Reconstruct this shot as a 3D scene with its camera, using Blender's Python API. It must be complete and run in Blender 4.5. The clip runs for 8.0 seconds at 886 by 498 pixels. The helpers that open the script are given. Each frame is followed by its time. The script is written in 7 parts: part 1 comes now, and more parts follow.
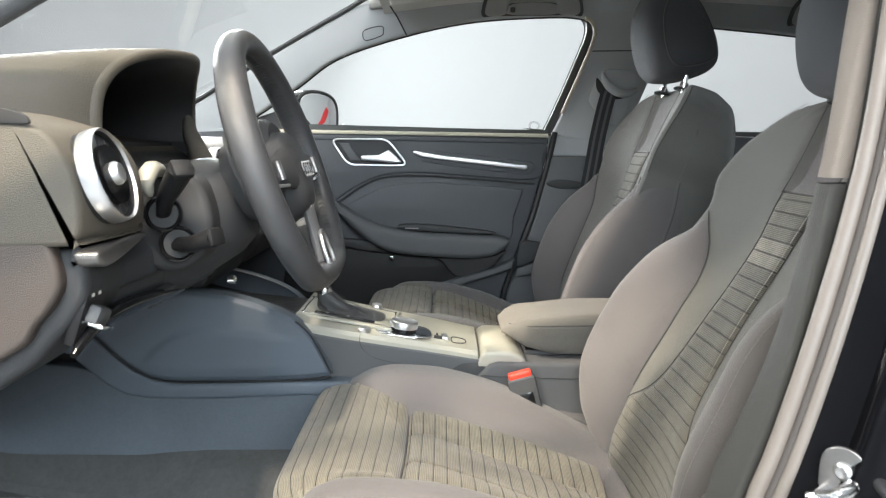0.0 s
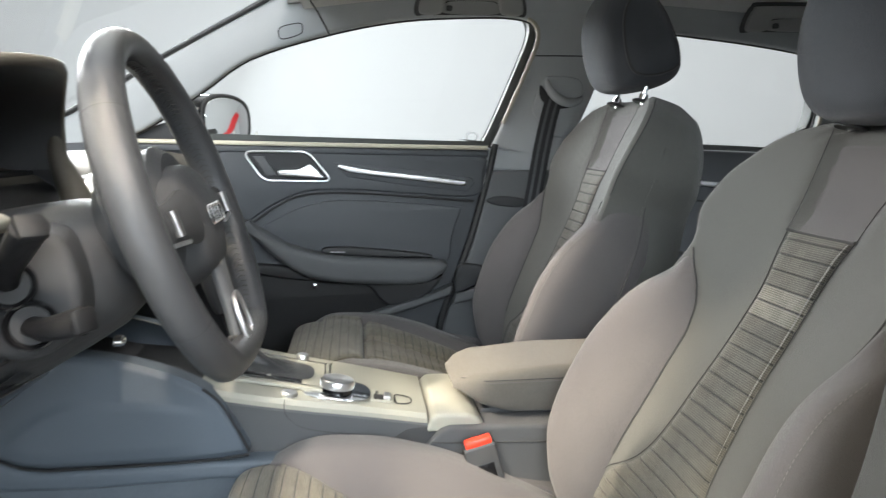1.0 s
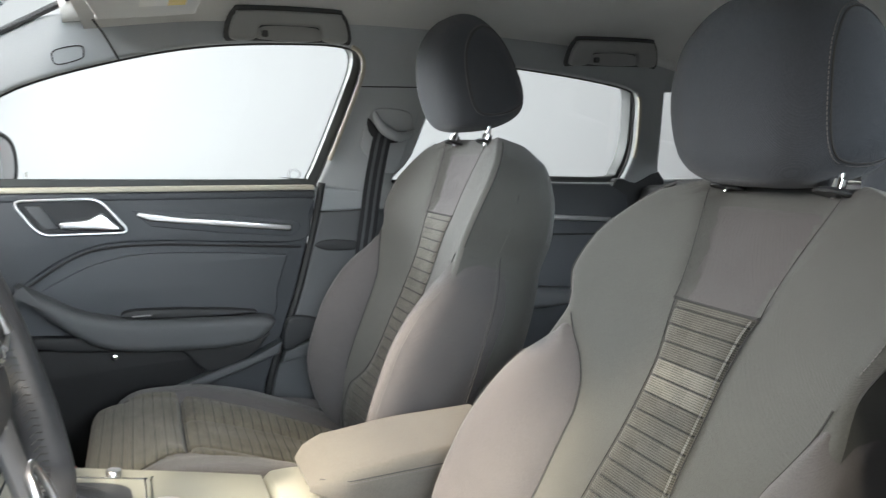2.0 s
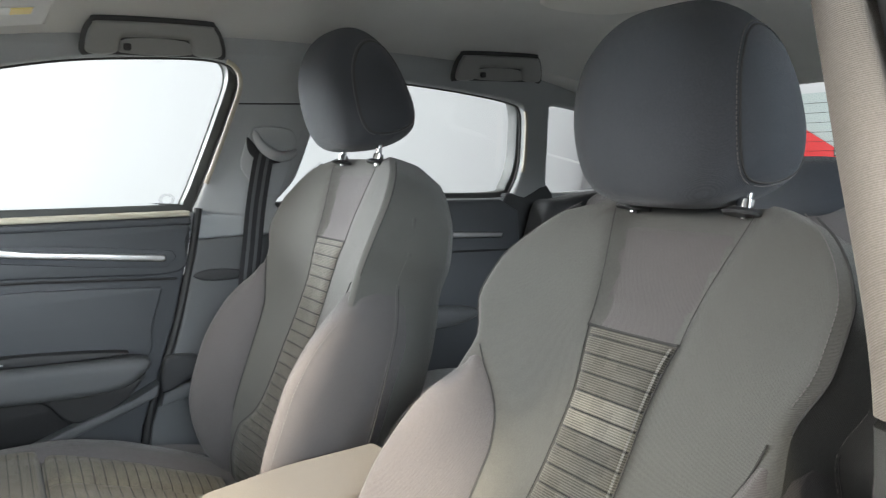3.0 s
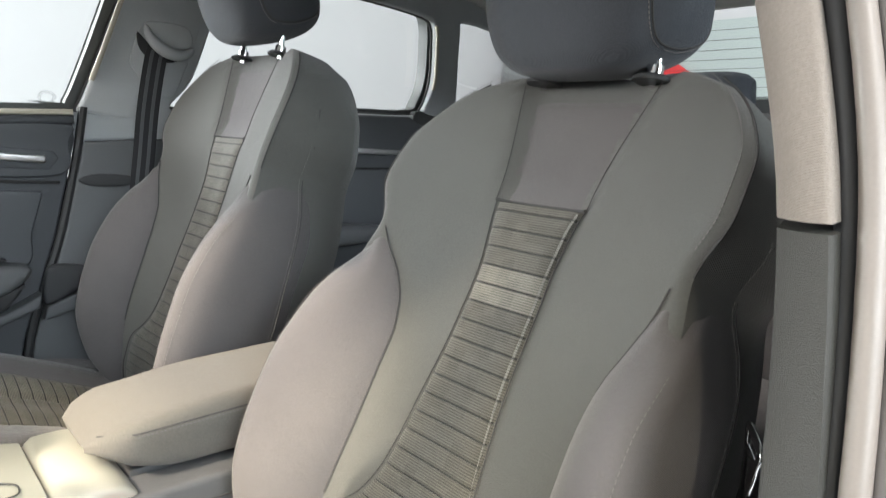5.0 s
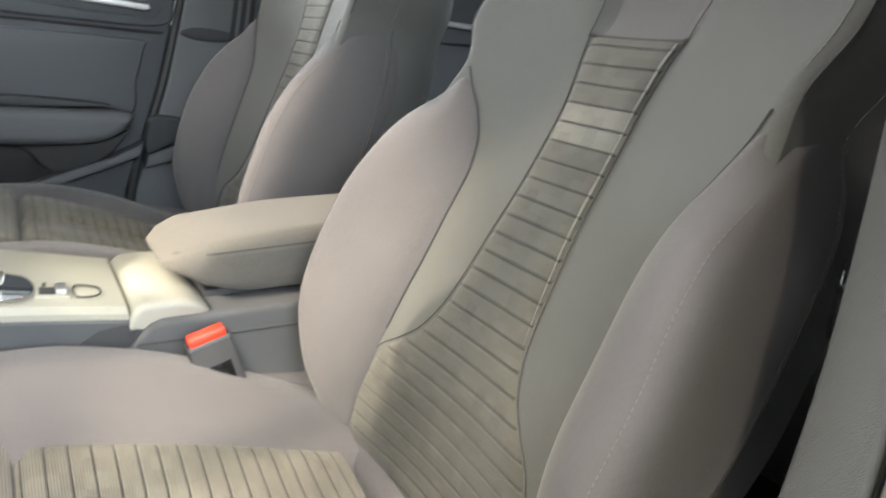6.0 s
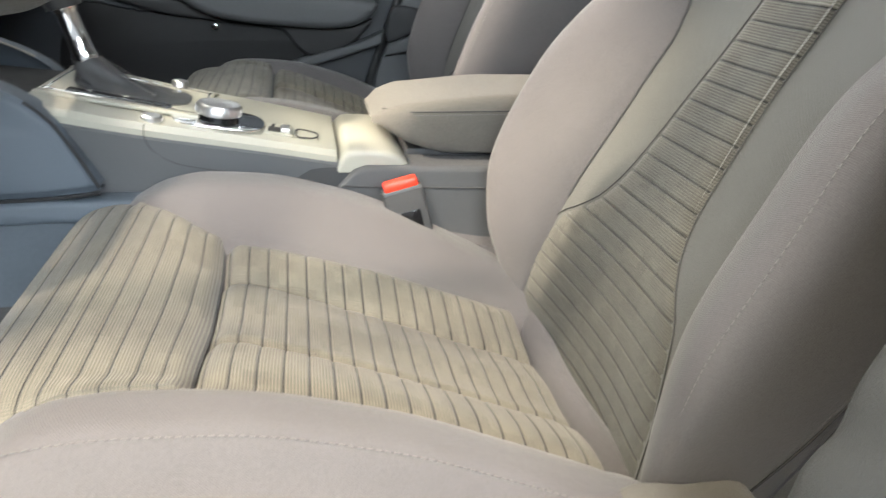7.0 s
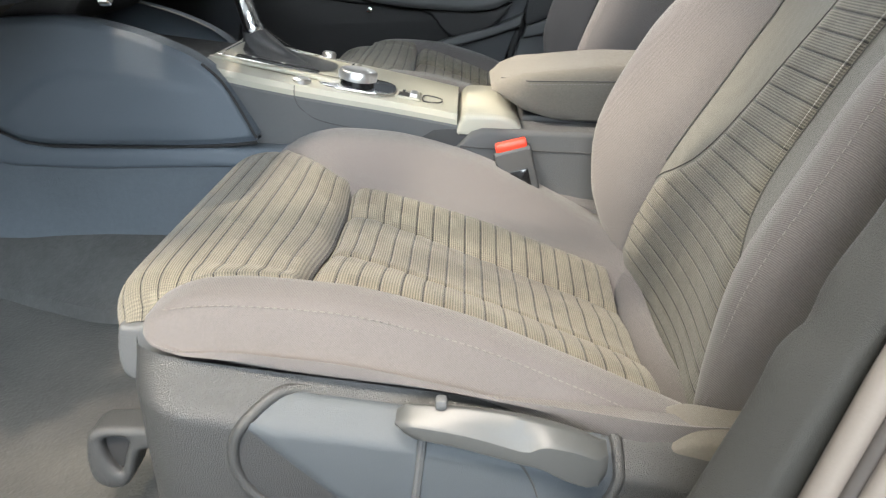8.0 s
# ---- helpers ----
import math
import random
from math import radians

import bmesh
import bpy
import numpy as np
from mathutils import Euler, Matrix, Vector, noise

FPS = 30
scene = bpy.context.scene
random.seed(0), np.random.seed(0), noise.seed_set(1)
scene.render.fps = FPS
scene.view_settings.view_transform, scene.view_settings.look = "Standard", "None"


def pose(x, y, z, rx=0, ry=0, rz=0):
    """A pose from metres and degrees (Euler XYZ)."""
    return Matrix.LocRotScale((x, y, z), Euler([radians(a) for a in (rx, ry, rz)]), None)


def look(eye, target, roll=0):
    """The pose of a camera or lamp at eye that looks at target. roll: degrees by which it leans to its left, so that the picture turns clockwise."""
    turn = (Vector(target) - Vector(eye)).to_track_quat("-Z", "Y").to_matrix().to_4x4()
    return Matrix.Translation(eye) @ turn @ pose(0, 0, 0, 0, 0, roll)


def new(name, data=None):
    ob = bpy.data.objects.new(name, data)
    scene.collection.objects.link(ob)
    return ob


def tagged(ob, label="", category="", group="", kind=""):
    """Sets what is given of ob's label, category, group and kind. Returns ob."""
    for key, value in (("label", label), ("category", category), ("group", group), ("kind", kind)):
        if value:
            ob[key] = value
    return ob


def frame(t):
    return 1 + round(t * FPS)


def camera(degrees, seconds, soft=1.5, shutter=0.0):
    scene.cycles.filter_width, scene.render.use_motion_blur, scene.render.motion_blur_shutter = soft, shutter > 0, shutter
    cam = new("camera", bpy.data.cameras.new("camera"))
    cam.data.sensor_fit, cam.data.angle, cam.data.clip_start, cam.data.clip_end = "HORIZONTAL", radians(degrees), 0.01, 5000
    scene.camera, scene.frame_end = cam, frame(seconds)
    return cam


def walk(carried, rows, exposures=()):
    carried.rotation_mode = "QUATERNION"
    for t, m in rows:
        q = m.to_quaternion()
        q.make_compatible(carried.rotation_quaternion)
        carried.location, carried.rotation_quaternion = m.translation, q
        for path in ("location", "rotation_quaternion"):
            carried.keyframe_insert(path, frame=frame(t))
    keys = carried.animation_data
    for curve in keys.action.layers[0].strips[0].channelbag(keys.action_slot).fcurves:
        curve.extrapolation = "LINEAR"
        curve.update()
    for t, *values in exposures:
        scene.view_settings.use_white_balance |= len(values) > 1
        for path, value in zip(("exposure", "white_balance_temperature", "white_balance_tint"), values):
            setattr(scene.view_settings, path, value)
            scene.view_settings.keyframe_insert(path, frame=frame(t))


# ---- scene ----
cam = camera(62.6, 8.0, soft=1.2, shutter=0.35)
METRES, EYE, TILT, LEAN, TURN = 0.97, 0.97, -8.3, 0.0, 0.0
ROWS = [
    (0.0, 0.0, 0.0, 0.0, 0.0, 0.0, -0.0),
    (0.5, -0.014, 0.1079, 0.0351, -1.89, -0.12, 0.03),
    (1.0, -0.0411, 0.2238, 0.075, -6.72, -0.29, 0.74),
    (1.5, -0.0682, 0.3286, 0.1328, -15.23, -0.36, 2.24),
    (2.0, -0.0855, 0.4013, 0.1741, -22.51, -0.31, 3.67),
    (3.5, -0.0658, 0.4911, 0.2041, -35.32, -0.57, 6.77),
    (4.0, -0.0628, 0.4991, 0.1817, -38.05, -1.38, 6.9),
    (5.5, -0.0534, 0.5074, 0.0599, -38.13, -7.29, 3.54),
    (6.0, -0.0237, 0.5121, 0.0086, -30.35, -10.4, 1.6),
    (6.5, 0.0174, 0.4979, -0.0404, -20.16, -13.16, -0.16),
    (7.0, 0.0269, 0.4598, -0.0737, -10.65, -15.12, -0.78),
    (7.5, 0.043, 0.4056, -0.0885, -3.67, -15.83, -0.86),
    (8.0, 0.0757, 0.3513, -0.1002, 1.67, -15.76, -1.02),
]
# x runs to the rear of the car, y to its passenger side, z up from the showroom floor; the car's middle is y = 0
walk(cam, [(t, pose(0, -1.40, EYE, TILT, LEAN, TURN) @ pose(METRES * x, METRES * y, METRES * z, 90 + pitch, roll, yaw))
           for t, x, y, z, yaw, pitch, roll in ROWS],
     exposures=[(0.0, 0.0), (2.0, 0.20), (3.5, 0.36), (4.2, 0.32), (5.5, 0.28), (6.5, 0.24), (7.5, 0.16), (8.0, 0.13)])

# ---------------------------------------------------------------- light
world = bpy.data.worlds.new("showroom_air")
scene.world = world
world.use_nodes = True
world.node_tree.nodes["Background"].inputs[0].default_value = (0.74, 0.87, 1.0, 1)
world.node_tree.nodes["Background"].inputs[1].default_value = 0.3


def area_lamp(name, at, target, sx, sy, power, color):
    data = bpy.data.lights.new(name, "AREA")
    data.shape, data.size, data.size_y, data.energy, data.color = "RECTANGLE", sx, sy, power, color
    ob = new(name, data)
    ob.matrix_world = look(at, target)
    return ob


def spot_lamp(name, at, target, power, color, angle, radius):
    data = bpy.data.lights.new(name, "SPOT")
    data.energy, data.color, data.spot_size, data.spot_blend, data.shadow_soft_size = power, color, radians(angle), 0.3, radius
    ob = new(name, data)
    ob.matrix_world = look(at, target)
    return ob


area_lamp("ceiling_softbox", (2.6, 1.9, 4.1), (2.6, 1.9, 0), 10.0, 6.0, 265, (1.0, 0.99, 0.965))
area_lamp("window_softbox", (-2.6, 4.6, 2.5), (0.4, 0.0, 0.95), 2.6, 1.6, 520, (0.93, 0.98, 1.0))
area_lamp("front_softbox", (-4.4, -0.2, 2.8), (0.35, 0.0, 0.85), 2.4, 1.2, 170, (1.0, 0.97, 0.93))
area_lamp("door_softbox", (-1.6, -6.4, 3.0), (0.0, 0.1, 0.8), 3.0, 1.6, 330, (0.80, 0.91, 1.0))
area_lamp("side_softbox", (1.5, -6.0, 2.6), (-0.1, 0.1, 0.8), 2.4, 1.4, 250, (0.84, 0.93, 1.0))
area_lamp("track_softbox", (0.4, -2.7, 3.9), (-0.1, -0.4, 0.6), 1.0, 0.6, 130, (1.0, 0.95, 0.90))
spot_lamp("track_spot_warm", (-0.1, -2.4, 3.95), (-0.14, -0.44, 0.55), 700, (1.0, 0.86, 0.70), 13, 0.06)
spot_lamp("track_spot_front", (-1.6, -2.6, 3.9), (0.0, -0.30, 0.60), 1000, (1.0, 0.90, 0.68), 14, 0.16)
spot_lamp("track_spot_low", (-3.6, 0.05, 3.3), (0.28, -0.02, 0.66), 2300, (1.0, 0.88, 0.72), 6.4, 0.06)
spot_lamp("track_spot_console", (-2.6, 0.3, 3.9), (-0.13, -0.05, 0.62), 650, (1.0, 0.92, 0.76), 5, 0.04)


# ---------------------------------------------------------------- materials
def nodes_of(name):
    m = bpy.data.materials.new(name)
    m.use_nodes = True
    nt = m.node_tree
    return m, nt, nt.nodes["Principled BSDF"]


def mathn(nt, op, a, b=None):
    n = nt.nodes.new("ShaderNodeMath")
    n.operation = op
    for i, v in enumerate((a, b)):
        if v is None:
            continue
        if isinstance(v, (int, float)):
            n.inputs[i].default_value = v
        else:
            nt.links.new(v, n.inputs[i])
    return n.outputs[0]


def mixc(nt, fac, a, b, kind="MIX"):
    n = nt.nodes.new("ShaderNodeMix")
    n.data_type, n.blend_type = "RGBA", kind
    for sock, v in ((n.inputs[0], fac), (n.inputs[6], a), (n.inputs[7], b)):
        if isinstance(v, (int, float)):
            sock.default_value = v
        elif isinstance(v, tuple):
            sock.default_value = (*v[:3], 1)
        else:
            nt.links.new(v, sock)
    return n.outputs[2]


def noise_out(nt, scale, detail=3.0, coord=None, rough=0.55):
    n = nt.nodes.new("ShaderNodeTexNoise")
    n.inputs["Scale"].default_value, n.inputs["Detail"].default_value, n.inputs["Roughness"].default_value = scale, detail, rough
    if coord is not None:
        nt.links.new(coord, n.inputs["Vector"])
    return n.outputs["Fac"]


def surface(name, color, rough=0.5, metal=0.0, grain=900.0, relief=0.15, stain=6.0, vary=0.12, sheen=0.0, spec=0.5, leather=False):
    """A material with fine grain relief and soft large-scale variation of tone and gloss."""
    m, nt, b = nodes_of(name)
    tc = nt.nodes.new("ShaderNodeTexCoord").outputs["Object"]
    big = noise_out(nt, stain, 4.0, tc)
    fine = noise_out(nt, grain * 0.35, 2.0, tc)
    tone = mathn(nt, "ADD", mathn(nt, "MULTIPLY", mathn(nt, "SUBTRACT", big, 0.5), vary * 2), mathn(nt, "MULTIPLY", mathn(nt, "SUBTRACT", fine, 0.5), vary))
    lum = mathn(nt, "ADD", tone, 1.0)
    comb = nt.nodes.new("ShaderNodeCombineColor")
    for i in range(3):
        nt.links.new(lum, comb.inputs[i])
    nt.links.new(mixc(nt, 1.0, color, comb.outputs[0], "MULTIPLY"), b.inputs["Base Color"])
    nt.links.new(mathn(nt, "ADD", mathn(nt, "MULTIPLY", mathn(nt, "SUBTRACT", big, 0.5), 0.25), rough), b.inputs["Roughness"])
    b.inputs["Metallic"].default_value = metal
    b.inputs["Specular IOR Level"].default_value = spec
    if sheen:
        b.inputs["Sheen Weight"].default_value = sheen
        b.inputs["Sheen Roughness"].default_value = 0.5
    if relief:
        if leather:
            v = nt.nodes.new("ShaderNodeTexVoronoi")
            v.inputs["Scale"].default_value = grain
            nt.links.new(tc, v.inputs["Vector"])
            h = v.outputs["Distance"]
        else:
            h = noise_out(nt, grain, 2.0, tc)
        bump = nt.nodes.new("ShaderNodeBump")
        bump.inputs["Strength"].default_value, bump.inputs["Distance"].default_value = relief, 0.001
        nt.links.new(h, bump.inputs["Height"])
        nt.links.new(bump.outputs[0], b.inputs["Normal"])
    return m


def wave_h(nt, coord, per, phase=0.0):
    """0..1 sine along a scalar coordinate in metres."""
    s = mathn(nt, "SINE", mathn(nt, "MULTIPLY", mathn(nt, "ADD", coord, phase), 2 * math.pi / per))
    return mathn(nt, "ADD", mathn(nt, "MULTIPLY", s, 0.5), 0.5)


def uv_split(nt):
    uv = nt.nodes.new("ShaderNodeUVMap").outputs[0]
    sep = nt.nodes.new("ShaderNodeSeparateXYZ")
    nt.links.new(uv, sep.inputs[0])
    return uv, sep.outputs[0], sep.outputs[1]


def twill(name, color, per=0.0017, rough=0.85, sheen=0.15, amt=0.7):
    """Plain-coloured seat cloth with a fine diagonal rib."""
    m, nt, b = nodes_of(name)
    tc = nt.nodes.new("ShaderNodeTexCoord").outputs["Object"]
    sep = nt.nodes.new("ShaderNodeSeparateXYZ")
    nt.links.new(tc, sep.inputs[0])
    d = mathn(nt, "ADD", mathn(nt, "ADD", sep.outputs[0], mathn(nt, "MULTIPLY", sep.outputs[2], 1.1)), mathn(nt, "MULTIPLY", sep.outputs[1], 0.6))
    rib = wave_h(nt, d, per)
    big = noise_out(nt, 7.0, 4.0, tc)
    fine = noise_out(nt, 500.0, 2.0, tc)
    lum = mathn(nt, "ADD", mathn(nt, "ADD", mathn(nt, "MULTIPLY", rib, amt * 0.5), mathn(nt, "MULTIPLY", big, 0.35)), mathn(nt, "MULTIPLY", fine, 0.4))
    lum = mathn(nt, "ADD", lum, 0.50)
    comb = nt.nodes.new("ShaderNodeCombineColor")
    for i in range(3):
        nt.links.new(lum, comb.inputs[i])
    nt.links.new(mixc(nt, 1.0, color, comb.outputs[0], "MULTIPLY"), b.inputs["Base Color"])
    b.inputs["Roughness"].default_value = rough
    b.inputs["Sheen Weight"].default_value = sheen
    b.inputs["Sheen Roughness"].default_value = 0.45
    b.inputs["Specular IOR Level"].default_value = 0.3
    bump = nt.nodes.new("ShaderNodeBump")
    bump.inputs["Strength"].default_value, bump.inputs["Distance"].default_value = 0.45, 0.0006
    nt.links.new(mathn(nt, "ADD", rib, fine), bump.inputs["Height"])
    nt.links.new(bump.outputs[0], b.inputs["Normal"])
    return m


def ribbed_cloth(name, color, line, step, band=None):
    """Seat insert cloth: fine ribs across, a dark sunk line every step metres, paler blocks of thread here and there."""
    m, nt, b = nodes_of(name)
    uv, u, v = uv_split(nt)
    rib = wave_h(nt, v, 0.0027)
    cross = wave_h(nt, u, 0.0019)
    frac = mathn(nt, "FRACT", mathn(nt, "DIVIDE", v, step))
    dark = mathn(nt, "LESS_THAN", mathn(nt, "ABSOLUTE", mathn(nt, "SUBTRACT", frac, 0.5)), 0.042)
    col = mathn(nt, "FLOOR", mathn(nt, "DIVIDE", u, 0.017))
    row = mathn(nt, "FLOOR", mathn(nt, "DIVIDE", v, step))
    cc = nt.nodes.new("ShaderNodeCombineXYZ")
    nt.links.new(col, cc.inputs[0])
    nt.links.new(row, cc.inputs[1])
    wn = nt.nodes.new("ShaderNodeTexWhiteNoise")
    nt.links.new(cc.outputs[0], wn.inputs["Vector"])
    block = mathn(nt, "MULTIPLY", wn.outputs["Value"], 0.22)
    tc = nt.nodes.new("ShaderNodeTexCoord").outputs["Object"]
    big = noise_out(nt, 9.0, 3.0, tc)
    lum = mathn(nt, "ADD", mathn(nt, "ADD", mathn(nt, "MULTIPLY", rib, 0.80), mathn(nt, "MULTIPLY", cross, 0.35)), mathn(nt, "ADD", block, mathn(nt, "MULTIPLY", big, 0.2)))
    lum = mathn(nt, "ADD", lum, 0.27)
    if band:
        inside = mathn(nt, "MULTIPLY", mathn(nt, "GREATER_THAN", v, band[0]), mathn(nt, "LESS_THAN", v, band[1]))
        lum = mathn(nt, "MULTIPLY", lum, mathn(nt, "ADD", mathn(nt, "MULTIPLY", inside, 0.75), 1.0))
    comb = nt.nodes.new("ShaderNodeCombineColor")
    for i in range(3):
        nt.links.new(lum, comb.inputs[i])
    base = mixc(nt, 1.0, color, comb.outputs[0], "MULTIPLY")
    nt.links.new(mixc(nt, dark, base, line), b.inputs["Base Color"])
    b.inputs["Roughness"].default_value = 0.8
    b.inputs["Specular IOR Level"].default_value = 0.3
    b.inputs["Sheen Weight"].default_value = 0.15
    bump = nt.nodes.new("ShaderNodeBump")
    bump.inputs["Strength"].default_value, bump.inputs["Distance"].default_value = 0.5, 0.0006
    nt.links.new(mathn(nt, "ADD", rib, mathn(nt, "MULTIPLY", cross, 0.4)), bump.inputs["Height"])
    nt.links.new(bump.outputs[0], b.inputs["Normal"])
    return m


CLOTH = twill("seat_cloth_plain", (0.100, 0.092, 0.092), 0.0021, 0.85, 0.2, 0.8)
CLOTH_WING = twill("seat_cloth_smooth", (0.098, 0.097, 0.090), 0.0018, 0.8, 0.2, 0.5)
CLOTH_DARK = twill("seat_cloth_dark", (0.062, 0.067, 0.077), 0.0013, 0.8, 0.15, 0.25)
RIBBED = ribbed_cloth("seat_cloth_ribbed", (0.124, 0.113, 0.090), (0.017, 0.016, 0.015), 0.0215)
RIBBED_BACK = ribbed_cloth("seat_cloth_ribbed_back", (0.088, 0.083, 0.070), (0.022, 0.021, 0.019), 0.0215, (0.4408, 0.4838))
RIBBED_PLAIN = ribbed_cloth("seat_cloth_ribbed_plain", (0.100, 0.094, 0.080), (0.022, 0.021, 0.019), 0.0215)
RIBBED_PALE = ribbed_cloth("seat_cloth_thread", (0.15, 0.145, 0.13), (0.05, 0.048, 0.045), 0.0215)
THREAD = surface("stitch_thread", (0.155, 0.143, 0.138), 0.7, relief=0)
SEAM = surface("seam_shadow_piping", (0.05, 0.048, 0.047), 0.9, relief=0)
PLASTIC = surface("soft_black_plastic", (0.040, 0.041, 0.043), 0.5, grain=1100, relief=0.6, leather=True, spec=0.35)
PLASTIC_BLUE = surface("charcoal_plastic", (0.050, 0.054, 0.060), 0.5, grain=1500, relief=0.3, leather=True)
PLASTIC_GREY = surface("grey_moulded_plastic", (0.085, 0.088, 0.092), 0.5, grain=1200, relief=0.45, leather=True)
DASH = surface("soft_touch_dash", (0.092, 0.081, 0.064), 0.55, grain=900, relief=0.5, leather=True)
GLOSS = surface("piano_black", (0.008, 0.008, 0.009), 0.08, relief=0, vary=0.02)
DASH_END = surface("dash_end_grain", (0.060, 0.048, 0.041), 0.5, grain=1000, relief=0.5, leather=True)
SATIN = surface("satin_aluminium", (0.66, 0.66, 0.665), 0.34, metal=1.0, grain=2000, relief=0.05, vary=0.04)
CHROME = surface("bright_chrome", (0.85, 0.85, 0.86), 0.06, metal=1.0, relief=0, vary=0.02)
LEATHER = surface("wheel_leather", (0.046, 0.047, 0.050), 0.36, grain=1100, relief=0.35, leather=True)
HEADLINER = surface("headliner_cloth", (0.64, 0.635, 0.61), 0.95, grain=1500, relief=0.3, sheen=0.1)
PILLAR = surface("pale_grey_pillar_trim", (0.38, 0.395, 0.40), 0.8, grain=1500, relief=0.3)
CARPET = surface("grey_carpet", (0.050, 0.048, 0.043), 1.0, grain=300, relief=1.0, stain=14, vary=0.5, sheen=0.2)
SATIN_DARK = surface("brushed_grey_metal", (0.36, 0.355, 0.35), 0.38, metal=1.0, grain=900, relief=0.1, vary=0.15)
RUBBER = surface("black_rubber", (0.02, 0.02, 0.021), 0.6, relief=0.1)
PAINT = surface("black_car_paint", (0.006, 0.006, 0.007), 0.08, relief=0, vary=0.02, spec=0.22)
RED = surface("red_buckle_plastic", (0.75, 0.045, 0.02), 0.35, relief=0.05, vary=0.05)
RED_WALL = surface("red_painted_panel", (0.62, 0.03, 0.035), 0.4, relief=0.05, vary=0.06)
WHITE = surface("white_showroom_paint", (0.41, 0.418, 0.425), 0.7, grain=300, relief=0.05, stain=0.6, vary=0.04)
FLOOR = surface("pale_floor_tile", (0.42, 0.42, 0.41), 0.25, grain=200, relief=0.02, stain=1.2, vary=0.06)
WEBBING = surface("belt_webbing", (0.022, 0.022, 0.024), 0.75, grain=900, relief=0.4)
LABEL = surface("pale_sticker", (0.72, 0.71, 0.66), 0.5, relief=0)
MIRROR = surface("mirror_glass", (0.86, 0.88, 0.88), 0.01, metal=1.0, relief=0, vary=0.01)
YELLOW = surface("yellow_label_field", (0.75, 0.55, 0.05), 0.5, relief=0)
HANDLE = surface("grey_handle_plastic", (0.27, 0.27, 0.26), 0.6, grain=1300, relief=0.25, leather=True)
SEAL = surface("grey_rubber_seal", (0.095, 0.085, 0.080), 0.7, grain=900, relief=0.1)
CLOTH_TRIM = twill("woven_pillar_cloth", (0.185, 0.160, 0.137), 0.0024, 0.9, 0.1, 0.5)
CLOTH_ARM = twill("armrest_cloth", (0.15, 0.138, 0.12), 0.0016, 0.8, 0.1, 0.2)
PALE_PANEL = surface("pale_satin_lacquer", (0.33, 0.32, 0.27), 0.38, grain=1500, relief=0.05, vary=0.06)
SHIELD = surface("grained_seat_shield", (0.045, 0.046, 0.047), 0.38, grain=950, relief=0.6, leather=True)
BLACK = surface("matt_black_plastic", (0.012, 0.012, 0.013), 0.42, grain=1200, relief=0.4, leather=True, spec=0.3)
LEATHER_GREY = surface("grey_grained_leatherette", (0.075, 0.075, 0.077), 0.55, grain=900, relief=0.5, leather=True)
FELT = surface("blue_grey_felt", (0.088, 0.104, 0.122), 0.95, grain=500, relief=0.4, stain=8, vary=0.2)
KNEE = surface("blue_grey_soft_plastic", (0.088, 0.108, 0.132), 0.50, grain=1500, relief=0.25, leather=True)
MAT = surface("grey_pile_mat", (0.056, 0.058, 0.057), 1.0, grain=300, relief=1.0, stain=14, vary=0.5, sheen=0.2)
INSET = surface("blue_grey_inset_plastic", (0.056, 0.065, 0.075), 0.55, grain=1600, relief=0.35, leather=True)
HANDLE_GREY = surface("satin_grey_lever", (0.058, 0.060, 0.060), 0.42, grain=1500, relief=0.12)
HANDLE_GAP = surface("shadow_gap_plastic", (0.05, 0.05, 0.05), 0.7, relief=0.1)
FRAME_DARK = surface("dark_window_frame", (0.050, 0.054, 0.052), 0.5, grain=1200, relief=0.15)
EDGING = surface("beige_window_edging", (0.52, 0.48, 0.38), 0.6, relief=0.1)
PILLAR_LOW = surface("olive_grey_pillar_plastic", (0.030, 0.029, 0.025), 0.58, grain=1500, relief=0.5, leather=True)
FLANGE = surface("pale_grey_sealing_flange", (0.20, 0.172, 0.150), 0.42, grain=1200, relief=0.1)
WEBBING_PALE = surface("belt_webbing_stripe", (0.085, 0.088, 0.092), 0.7, grain=900, relief=0.3)


def clear_glass(name, tint):
    """Thin glass: lets light straight through with a faint Fresnel gloss."""
    m, nt, b = nodes_of(name)
    tr = nt.nodes.new("ShaderNodeBsdfTransparent")
    tr.inputs[0].default_value = (*tint, 1)
    gl = nt.nodes.new("ShaderNodeBsdfGlossy")
    gl.inputs["Roughness"].default_value = 0.02
    fr = nt.nodes.new("ShaderNodeFresnel")
    fr.inputs[0].default_value = 1.45
    mx = nt.nodes.new("ShaderNodeMixShader")
    nt.links.new(mathn(nt, "MULTIPLY", fr.outputs[0], 0.7), mx.inputs[0])
    nt.links.new(tr.outputs[0], mx.inputs[1])
    nt.links.new(gl.outputs[0], mx.inputs[2])
    nt.links.new(mx.outputs[0], nt.nodes["Material Output"].inputs["Surface"])
    return m


def etch_mat():
    m, nt, b = nodes_of("etched_glass_mark")
    tr = nt.nodes.new("ShaderNodeBsdfTransparent")
    df = nt.nodes.new("ShaderNodeBsdfDiffuse")
    df.inputs[0].default_value = (0.5, 0.52, 0.53, 1)
    mx = nt.nodes.new("ShaderNodeMixShader")
    mx.inputs[0].default_value = 0.14
    nt.links.new(tr.outputs[0], mx.inputs[1])
    nt.links.new(df.outputs[0], mx.inputs[2])
    nt.links.new(mx.outputs[0], nt.nodes["Material Output"].inputs["Surface"])
    return m


